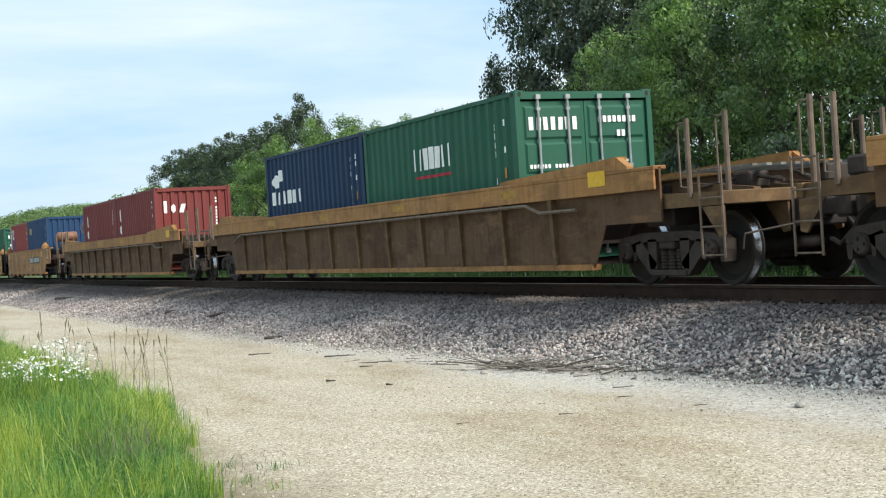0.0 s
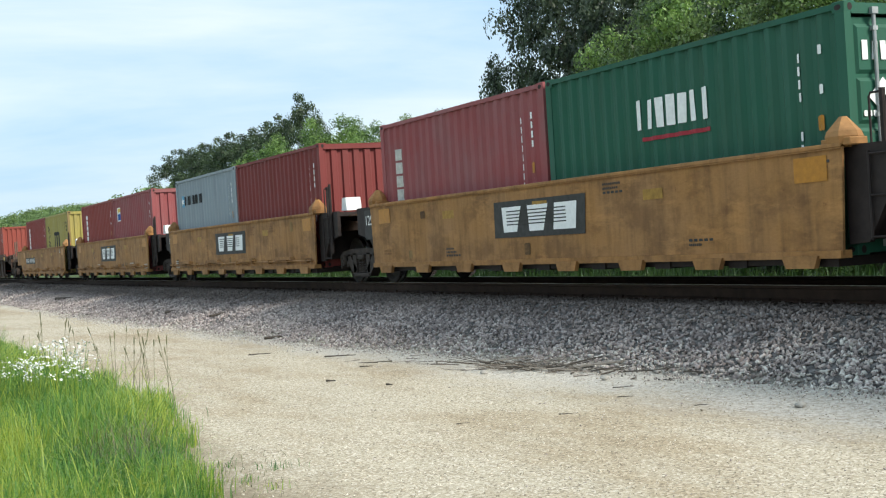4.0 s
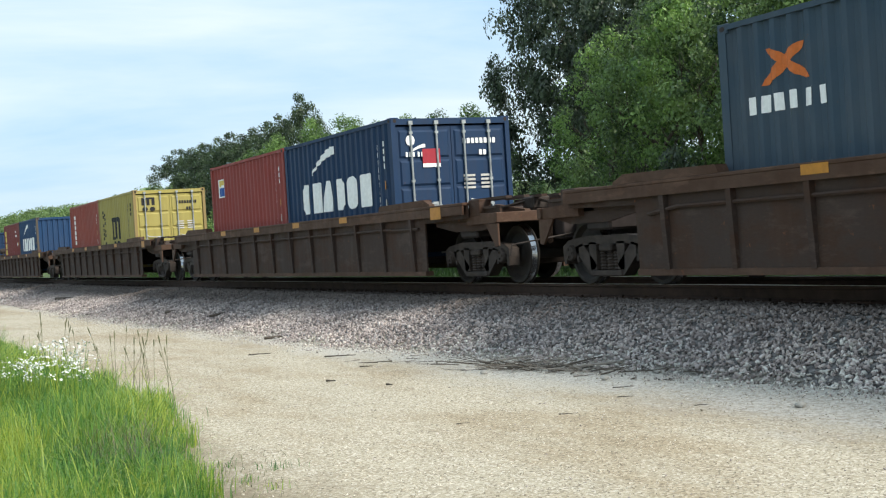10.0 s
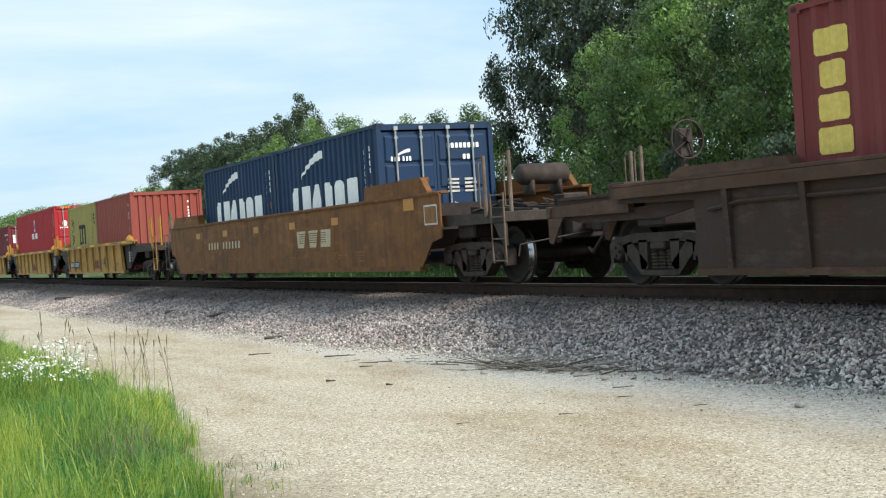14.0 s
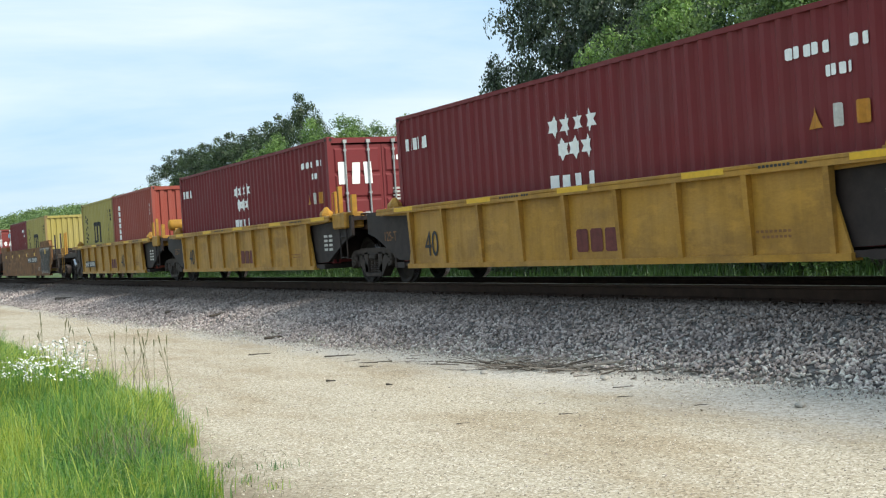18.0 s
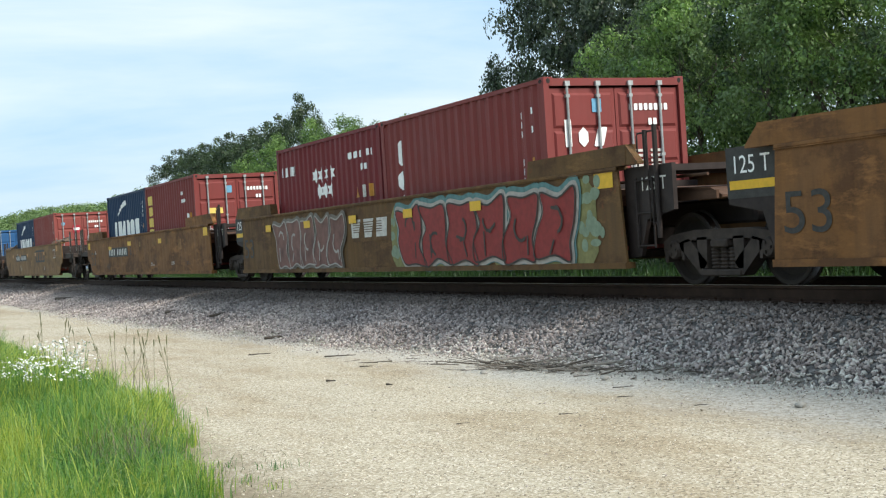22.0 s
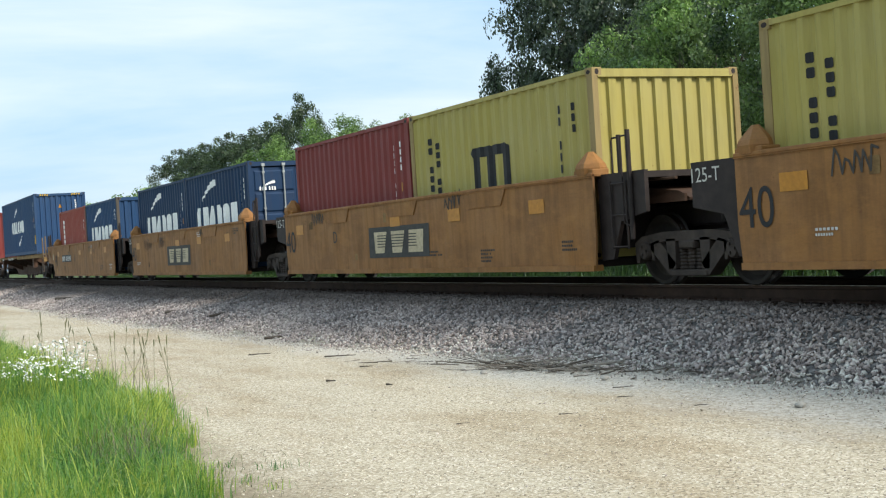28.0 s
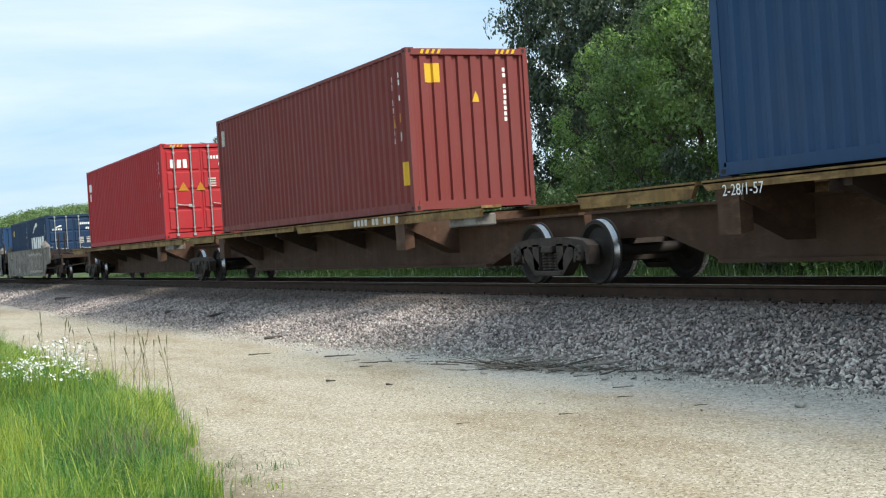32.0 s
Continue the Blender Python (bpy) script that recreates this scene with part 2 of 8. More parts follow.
# random clump-sized tint imitates shaded hollows and lit tops in the leaf colour
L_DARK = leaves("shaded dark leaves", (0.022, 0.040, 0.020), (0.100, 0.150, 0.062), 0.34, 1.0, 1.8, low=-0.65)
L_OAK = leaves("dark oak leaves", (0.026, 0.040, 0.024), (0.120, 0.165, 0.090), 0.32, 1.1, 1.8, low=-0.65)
L_LIGHT = leaves("fresh green leaves", (0.040, 0.088, 0.024), (0.270, 0.42, 0.110), 0.40, 0.75, 2.0, low=-0.72)
L_MID = leaves("mid green leaves", (0.032, 0.062, 0.024), (0.220, 0.33, 0.100), 0.38, 0.75, 2.0, low=-0.72)
L_GRASS = leaves("fresh grass blades", (0.040, 0.135, 0.045), (0.46, 0.53, 0.09), 0.5, 0.8, 1.8, (0.150, 0.320, 0.058), low=-0.33)
L_STRAW = leaves("dry grass stalks", (0.120, 0.125, 0.060), (0.25, 0.235, 0.12), 0.25)
L_FAR = leaves("far woodland leaves", (0.075, 0.135, 0.042), (0.225, 0.330, 0.110), 0.25)
PETAL = plain("white flower heads", (0.82, 0.82, 0.78), 0.7, 0.0, 0.06)
DEADWOOD = plain("weathered dead wood", (0.088, 0.074, 0.060), 0.9, 0.0, 0.4, 20)
GREYWOOD = plain("bleached grey wood", (0.24, 0.215, 0.185), 0.9, 0.0, 0.35, 20)
PEBBLE = plain("pale pebble", (0.358, 0.338, 0.299), 0.85, 0.0, 0.2, 30)


def ground_material():
    m, n, l, b = mat_base("rough grass ground")
    f = noise_node(n, l, 0.6, 6, 0.6)
    r = ramp(n, [(0.3, (0.035, 0.060, 0.016)), (0.55, (0.075, 0.115, 0.028)), (0.75, (0.13, 0.12, 0.055))])
    l.new(f, r.inputs["Fac"])
    l.new(r.outputs["Color"], b.inputs["Base Color"])
    b.inputs["Roughness"].default_value = 0.95
    bump(n, l, b, noise_node(n, l, 8.0, 5, 0.7), 0.8, 0.1)
    return m


def road_material():
    m, n, l, b = mat_base("crushed limestone road")
    tc = n.new("ShaderNodeTexCoord")
    v = n.new("ShaderNodeTexVoronoi")
    v.inputs["Scale"].default_value = 62.0
    l.new(tc.outputs["Object"], v.inputs["Vector"])
    r = ramp(n, [(0.0, (0.20, 0.165, 0.120)), (0.14, (0.38, 0.328, 0.242)), (0.45, (0.48, 0.422, 0.320)), (0.8, (0.56, 0.50, 0.395)), (1.0, (0.76, 0.71, 0.62))])
    sep = n.new("ShaderNodeSeparateColor")
    l.new(v.outputs["Color"], sep.inputs[0])
    l.new(sep.outputs[0], r.inputs["Fac"])
    wear = noise_node(n, l, 0.62, 7, 0.62, stretch=(0.38, 1.0, 1.0))
    r2 = ramp(n, [(0.32, (0.60, 0.52, 0.41)), (0.45, (0.77, 0.71, 0.62)), (0.55, (0.88, 0.855, 0.81)), (0.70, (0.99, 0.98, 0.95))])
    l.new(wear, r2.inputs["Fac"])
    col = mixc(n, l, 1.0, r.outputs["Color"], r2.outputs["Color"], "MULTIPLY")
    fine = noise_node(n, l, 70.0, 5, 0.75)
    col = mixc(n, l, 0.55, col, fine, "OVERLAY")
    # brown soil creeping in from the grassy edge
    pos = n.new("ShaderNodeSeparateXYZ")
    l.new(tc.outputs["Object"], pos.inputs[0])
    wob = noise_node(n, l, 2.4, 6, 0.65)
    near = n.new("ShaderNodeMath")
    near.operation = "MULTIPLY_ADD"
    near.inputs[1].default_value = 1.5
    l.new(wob, near.inputs[0])
    l.new(pos.outputs[1], near.inputs[2])
    r3 = ramp(n, [(0.0, (0.8, 0.8, 0.8)), (1.0, (0.0, 0.0, 0.0))])
    mr = n.new("ShaderNodeMapRange")
    mr.inputs["From Min"].default_value = -7.7
    mr.inputs["From Max"].default_value = -7.0
    l.new(near.outputs[0], mr.inputs["Value"])
    l.new(mr.outputs["Result"], r3.inputs["Fac"])
    col = mixc(n, l, r3.outputs["Color"], col, (0.20, 0.155, 0.095))
    # white stone dust swept against the foot of the ballast
    rim = n.new("ShaderNodeMath")
    rim.operation = "MULTIPLY_ADD"
    rim.inputs[1].default_value = 2.4
    l.new(noise_node(n, l, 1.3, 7, 0.7, stretch=(0.5, 1.0, 1.0)), rim.inputs[0])
    l.new(pos.outputs[1], rim.inputs[2])
    mr2 = n.new("ShaderNodeMapRange")
    mr2.inputs["From Min"].default_value = -3.6
    mr2.inputs["From Max"].default_value = -2.6
    mr2.inputs["To Max"].default_value = 0.75
    l.new(rim.outputs[0], mr2.inputs["Value"])
    speck = noise_node(n, l, 26.0, 5, 0.75)
    r7 = ramp(n, [(0.38, (0.22, 0.205, 0.185)), (0.50, (0.47, 0.44, 0.39)), (0.62, (0.66, 0.64, 0.60))])
    l.new(speck, r7.inputs["Fac"])
    col = mixc(n, l, mr2.outputs["Result"], col, r7.outputs["Color"])
    l.new(col, b.inputs["Base Color"])
    b.inputs["Roughness"].default_value = 0.95
    bump(n, l, b, v.outputs["Distance"], 0.35, 0.008)
    return m


def bed_material():
    m, n, l, b = mat_base("ballast bed")
    tc = n.new("ShaderNodeTexCoord")
    v = n.new("ShaderNodeTexVoronoi")
    v.inputs["Scale"].default_value = 22.0
    l.new(tc.outputs["Object"], v.inputs["Vector"])
    sep = n.new("ShaderNodeSeparateColor")
    l.new(v.outputs["Color"], sep.inputs[0])
    r = ramp(n, [(0.0, (0.05, 0.046, 0.044)), (0.5, (0.11, 0.102, 0.097)), (1.0, (0.22, 0.205, 0.193))])
    l.new(sep.outputs[0], r.inputs["Fac"])
    # limestone dust washed up against the foot of the bank
    pos = n.new("ShaderNodeSeparateXYZ")
    l.new(tc.outputs["Object"], pos.inputs[0])
    near = n.new("ShaderNodeMath")
    near.operation = "MULTIPLY_ADD"
    near.inputs[1].default_value = 1.2
    back = n.new("ShaderNodeMapRange")
    back.inputs["From Min"].default_value = -30.0
    back.inputs["From Max"].default_value = -13.0
    back.inputs["To Min"].default_value = 1.0
    back.inputs["To Max"].default_value = 0.0
    l.new(pos.outputs[0], back.inputs["Value"])
    sh = n.new("ShaderNodeMath")
    l.new(pos.outputs[1], sh.inputs[0])
    l.new(back.outputs["Result"], sh.inputs[1])
    l.new(noise_node(n, l, 1.6, 6, 0.65), near.inputs[0])
    l.new(sh.outputs[0], near.inputs[2])
    mr = n.new("ShaderNodeMapRange")
    mr.inputs["From Min"].default_value = -2.05
    mr.inputs["From Max"].default_value = -2.5
    mr.inputs["To Max"].default_value = 0.85
    l.new(near.outputs[0], mr.inputs["Value"])
    col = mixc(n, l, mr.outputs["Result"], r.outputs["Color"], (0.44, 0.395, 0.31))
    l.new(col, b.inputs["Base Color"])
    b.inputs["Roughness"].default_value = 0.95
    bump(n, l, b, v.outputs["Distance"], 1.0, 0.04)
    return m


# ---------------------------------------------------------------- mesh helpers
def link_mesh(name, me, mat, parent=None, loc=(0, 0, 0), label=""):
    """An object of its own on a mesh that may be shared; the material sits on the object."""
    if not me.materials:
        me.materials.append(None)
    ob = new(name, me)
    ob.material_slots[0].link = "OBJECT"
    ob.material_slots[0].material = mat
    ob.location = loc
    if parent is not None:
        ob.parent = parent
    if label:
        ob["label"] = label
    return ob


def to_mesh(name, bm, smooth=False):
    me = bpy.data.meshes.new(name)
    bmesh.ops.recalc_face_normals(bm, faces=bm.faces)
    bm.to_mesh(me)
    bm.free()
    if smooth:
        for p in me.polygons:
            p.use_smooth = True
    return me


def part(name, bm, mat, parent=None, label="", loc=(0, 0, 0), smooth=False):
    return link_mesh(name, to_mesh(name, bm, smooth), mat, parent, loc, label)


def add_box(bm, x0, x1, y0, y1, z0, z1, bev=0.0):
    vs = [bm.verts.new((x, y, z)) for x in (x0, x1) for y in (y0, y1) for z in (z0, z1)]
    fs = [bm.faces.new([vs[i] for i in f]) for f in ((0, 1, 3, 2), (4, 6, 7, 5), (0, 4, 5, 1), (2, 3, 7, 6), (0, 2, 6, 4), (1, 5, 7, 3))]
    if bev:
        es = {e for f in fs for e in f.edges}
        bmesh.ops.bevel(bm, geom=list(es), offset=bev, segments=1, affect="EDGES")


def add_prism(bm, pts, axis, a, b):
    """A polygon (in the two other axes, in order) drawn out from a to b along axis 0, 1 or 2."""
    def put(p, h):
        return ((h, p[0], p[1]), (p[0], h, p[1]), (p[0], p[1], h))[axis]
    lo = [bm.verts.new(put(p, a)) for p in pts]
    hi = [bm.verts.new(put(p, b)) for p in pts]
    k = len(pts)
    bm.faces.new(lo)
    bm.faces.new(hi[::-1])
    for i in range(k):
        bm.faces.new((lo[i], hi[i], hi[(i + 1) % k], lo[(i + 1) % k]))


def add_tube(bm, path, r, seg=8, cap=True):
    """A round bar along a list of points."""
    pts = [Vector(p) for p in path]
    rings = []
    for i, p in enumerate(pts):
        d = (pts[min(i + 1, len(pts) - 1)] - pts[max(i - 1, 0)]).normalized()
        up = Vector((0, 0, 1)) if abs(d.z) < 0.9 else Vector((1, 0, 0))
        u = d.cross(up).normalized()
        v = d.cross(u)
        rr = r[i] if isinstance(r, (list, tuple)) else r
        rings.append([bm.verts.new(p + (u * math.cos(a) + v * math.sin(a)) * rr) for a in (2 * math.pi * k / seg for k in range(seg))])
    for A, B in zip(rings, rings[1:]):
        for k in range(seg):
            bm.faces.new((A[k], A[(k + 1) % seg], B[(k + 1) % seg], B[k]))
    if cap:
        bm.faces.new(rings[0][::-1])
        bm.faces.new(rings[-1])


def add_lathe(bm, prof, seg=28, axis="Y"):
    """Profile of (along axis, radius) turned round that axis."""
    rings = []
    for h, r in prof:
        ring = []
        for k in range(seg):
            a = 2 * math.pi * k / seg
            c, s = r * math.cos(a), r * math.sin(a)
            ring.append(bm.verts.new((c, h, s) if axis == "Y" else (h, c, s) if axis == "X" else (c, s, h)))
        rings.append(ring)
    for A, B in zip(rings, rings[1:]):
        for k in range(seg):
            bm.faces.new((A[k], A[(k + 1) % seg], B[(k + 1) % seg], B[k]))
    bm.faces.new(rings[0])
    bm.faces.new(rings[-1][::-1])


def clip_poly(poly, lo, hi):
    """The part of a convex polygon between two upright lines."""
    for edge, sign in ((lo, 1), (hi, -1)):
        out = []
        for i, p in enumerate(poly):
            q = poly[(i + 1) % len(poly)]
            ip, iq = sign * (p[0] - edge) >= 0, sign * (q[0] - edge) >= 0
            if ip:
                out.append(p)
            if ip != iq:
                k = (edge - p[0]) / (q[0] - p[0])
                out.append((edge, p[1] + k * (q[1] - p[1])))
        poly = out
        if len(poly) < 3:
            return []
    return poly


def text_meshes(words):
    """Stencilled words as meshes of unit height, upright in the xz plane, facing the road."""
    made = {}
    for w in words:
        cu = bpy.data.curves.new("lettering", "FONT")
        cu.body = w
        ob = new("lettering", cu)
        bpy.context.view_layer.update()
        me = bpy.data.meshes.new_from_object(ob.evaluated_get(bpy.context.evaluated_depsgraph_get()))
        bpy.data.objects.remove(ob)
        co = np.empty(len(me.vertices) * 3)
        me.vertices.foreach_get("co", co)
        co = co.reshape(-1, 3)
        lo, hi = co.min(0), co.max(0)
        k = 1.0 / (hi[1] - lo[1])
        out = np.zeros_like(co)
        out[:, 0] = (co[:, 0] - lo[0]) * k
        out[:, 2] = (co[:, 1] - lo[1]) * k
        me.vertices.foreach_set("co", out.ravel())
        me.materials.clear()
        made[w] = (me, (hi[0] - lo[0]) * k)
    return made


TEXT = text_meshes(["53", "40", "125 T", "125-T", "A", "B", "C", "D", "2-28/1-57"])


def lettering(word, mat, parent, x, y, z, height, squeeze=1.0, label=""):
    me, _ = TEXT[word]
    ob = link_mesh("lettering", me, mat, parent, (x, y, z), label)
    ob.scale = (height * squeeze, 1, height)
    return ob


# ---------------------------------------------------------------- marking shapes (s to the right, z up)
def block(s, z, w, h, c=0.18, lean=0.0):
    c *= min(w, h)
    pts = [(s + c, z), (s + w - c, z), (s + w, z + c), (s + w, z + h - c), (s + w - c, z + h), (s + c, z + h), (s, z + h - c), (s, z + c)]
    return [(a + lean * (b - z), b) for a, b in pts]


def sign_row(s, z, n, w, h, gap, c=0.2, split=None):
    """A row of plain slabs, as wide and as far apart as the marks of a painted name."""
    out, x = [], s
    for i in range(n):
        if split and i == split:
            x += w * 0.45
        out.append(block(x, z, w * 0.66, h * (1.0, 0.96, 0.98)[i % 3], c * 0.4, (0.0, 0.06, -0.04)[i % 3]))
        x += w + gap
    return out


def sign_col(s, z_top, n, w, h, gap):
    """A column of plain slabs, one under the other."""
    out, z = [], z_top
    for i in range(n):
        z -= h
        out.append(block(s + w * (0.0, 0.12, 0.05)[i % 3], z, w * (0.9, 0.66, 0.8)[i % 3], h, 0.12))
        z -= gap
    return out


def code_bars(s, z_top, length, w=0.05, n=9, seed=0):
    rnd = random.Random(seed)
    out, z = [], z_top
    step = length / n
    for i in range(n):
        if rnd.random() > 0.12:
            out.append(block(s + rnd.uniform(-0.006, 0.006), z - step * 0.78, w, step * 0.72, 0.15))
        z -= step
    return out


def code_row(s, z, length, h=0.07, n=8, seed=0):
    rnd = random.Random(seed)
    step = length / n
    return [block(s + i * step, z, step * 0.7, h, 0.15) for i in range(n) if rnd.random() > 0.1]


def swoosh(s, z, w, h):
    """A brush stroke that rises to the right, as a chain of short strokes."""
    out, k = [], 7
    for i in range(k):
        a, b = i / k, (i + 1) / k
        za, zb = z + h * (1 - (1 - a) ** 1.8), z + h * (1 - (1 - b) ** 1.8)
        ta, tb = 0.04 + 0.40 * a * h, 0.04 + 0.40 * b * h
        if i == k - 1:
            tb *= 0.75
        out.append([(s + w * a, za - ta / 2), (s + w * b, zb - tb / 2), (s + w * b, zb + tb / 2), (s + w * a, za + ta / 2)])
    return out


def star(s, z, r):
    out = []
    for turn in (0.5, -0.5):
        out.append([(s + 0.9 * r * math.cos(math.pi * (turn + k * 2 / 3)), z + r * math.sin(math.pi * (turn + k * 2 / 3))) for k in range(3)])
    return out


def disc(s, z, rx, rz, k=14):
    return [(s + rx * math.cos(2 * math.pi * i / k), z + rz * math.sin(2 * math.pi * i / k)) for i in range(k)]


# ---------------------------------------------------------------- shipping containers
HALF = 1.219
MESH = {}


def corr(a, b, pitch, depth, cuts=(0.13, 0.37, 0.63, 0.87)):
    """Break points of a folded sheet: (place, depth inwards)."""
    n = max(1, round((b - a) / pitch))
    p = (b - a) / n
    out = [(a, 0.0)]
    for i in range(n):
        s = a + i * p
        out += [(s + p * c, dd) for c, dd in zip(cuts, (0.0, depth, depth, 0.0))]
    out.append((b, 0.0))
    return out


def sheet_mesh(key, prof, z0, z1, place, thick=0.004):
    """A folded sheet between two heights; place(s, d) gives x, y."""
    if key not in MESH:
        bm = bmesh.new()
        cols = [(bm.verts.new((*place(s, d), z0)), bm.verts.new((*place(s, d), z1))) for s, d in prof]
        for (a, b), (c, d) in zip(cols, cols[1:]):
            bm.faces.new((a, c, d, b))
        me = bpy.data.meshes.new(key)
        bm.to_mesh(me)
        bm.free()
        MESH[key] = me
    return MESH[key]


def box_mesh(key, *dims, bev=0.0):
    if key not in MESH:
        bm = bmesh.new()
        add_box(bm, *dims, bev=bev)
        MESH[key] = to_mesh(key, bm)
    return MESH[key]


def door_mesh(H, w):
    key = f"door {H}"
    if key not in MESH:
        bm = bmesh.new()
        z0, z1 = 0.20, H - 0.16
        add_box(bm, -0.075, -0.045, 0.0, w, z0, z1)
        edges = [z0 + 0.05, z0 + (z1 - z0) * 0.27, z0 + (z1 - z0) * 0.50, z0 + (z1 - z0) * 0.73, z1 - 0.05]
        MESH[key] = to_mesh(key, bm)
        for j, (a, b) in enumerate(zip(edges, edges[1:])):
            bm = bmesh.new()
            y0, y1, d = 0.05, w - 0.05, 0.026
            q = [bm.verts.new(v) for v in ((-0.045, y0, a + 0.02), (-0.045, y1, a + 0.02), (-0.045, y1, b - 0.02), (-0.045, y0, b - 0.02))]
            r = [bm.verts.new(v) for v in ((-0.045 + d, y0 + 0.03, a + 0.06), (-0.045 + d, y1 - 0.03, a + 0.06), (-0.045 + d, y1 - 0.03, b - 0.06), (-0.045 + d, y0 + 0.03, b - 0.06))]
            bm.faces.new(r)
            for i in range(4):
                bm.faces.new((q[i], q[(i + 1) % 4], r[(i + 1) % 4], r[i]))
            MESH[f"{key} panel {j}"] = to_mesh("door panel", bm)
    return MESH[key]


def rod_mesh(H):
    key = f"rod {H}"
    if key not in MESH:
        bm = bmesh.new()
        add_tube(bm, [(0, 0, 0.10), (0, 0, H - 0.07)], 0.021, 8)
        for z in (0.32, 0.95, H * 0.55, H - 0.28):
            add_box(bm, -0.03, 0.020, -0.032, 0.032, z - 0.022, z + 0.022)
        for z in (0.11, H - 0.10):
            add_box(bm, -0.03, 0.03, -0.04, 0.04, z - 0.035, z + 0.035)
        MESH[key] = to_mesh(key, bm)
    return MESH[key]


def handle_mesh():
    if "door handle" not in MESH:
        bm = bmesh.new()
        add_tube(bm, [(0.03, 0.0, 0.0), (0.035, 0.1, -0.03), (0.03, 0.42, -0.06)], 0.014, 6)
        add_box(bm, 0.0, 0.03, 0.36, 0.46, -0.10, -0.02)
        MESH["door handle"] = to_mesh("door handle", bm)
    return MESH["door handle"]


def casting_mesh():
    if "corner casting" not in MESH:
        bm = bmesh.new()
        add_box(bm, -0.178, 0.0, -0.081, 0.081, 0.0, 0.118, bev=0.008)
        # flat black ovals on the outer faces, the holes' inner shade given as colour
        MESH["corner casting"] = to_mesh("corner casting", bm)
        bm = bmesh.new()
        for s in (-1, 1):
            add_prism(bm, [(-0.089 + 0.05 * math.cos(k * math.pi / 5), 0.059 + 0.03 * math.sin(k * math.pi / 5)) for k in range(10)], 1, s * 0.0815, s * 0.083)
        add_prism(bm, [(0.032 * math.cos(k * math.pi / 5), 0.059 + 0.04 * math.sin(k * math.pi / 5)) for k in range(10)], 0, 0.0005, 0.002)
        MESH["casting hole"] = to_mesh("casting hole", bm)
    return MESH["corner casting"], MESH["casting hole"]


LIFT = [0.0]


def marking(polys, mat, parent, prof, place, label="", name="marking"):
    """Painted shapes that follow the folds of a sheet."""
    if 1 < len(polys) <= 8:
        for p in polys:
            marking([p], mat, parent, prof, place, label, name)
        return None
    bm = bmesh.new()
    for j, poly in enumerate(polys):
        lift = 0.004 + LIFT[0]
        LIFT[0] += 0.00025
        for (a, da), (b, db) in zip(prof, prof[1:]):
            piece = clip_poly(poly, a, b)
            if len(piece) >= 3:
                vs = []
                for s, z in piece:
                    d = da + (db - da) * (s - a) / (b - a)
                    vs.append(bm.verts.new((*place(s, d - lift), z)))
                try:
                    bm.faces.new(vs)
                except ValueError:
                    pass
    me = bpy.data.meshes.new(name)
    bm.to_mesh(me)
    bm.free()
    ob = link_mesh(name, me, mat, parent, (0, 0, 0), label)
    if len(polys) > 1:
        ob["kind"] = "stuff"
    return ob


def side_place(s, d):
    return (s, -HALF + 0.012 + d)


def far_place(s, d):
    return (s, HALF - 0.012 - d)


def end_place(s, d):
    return (-0.03 - d, s)


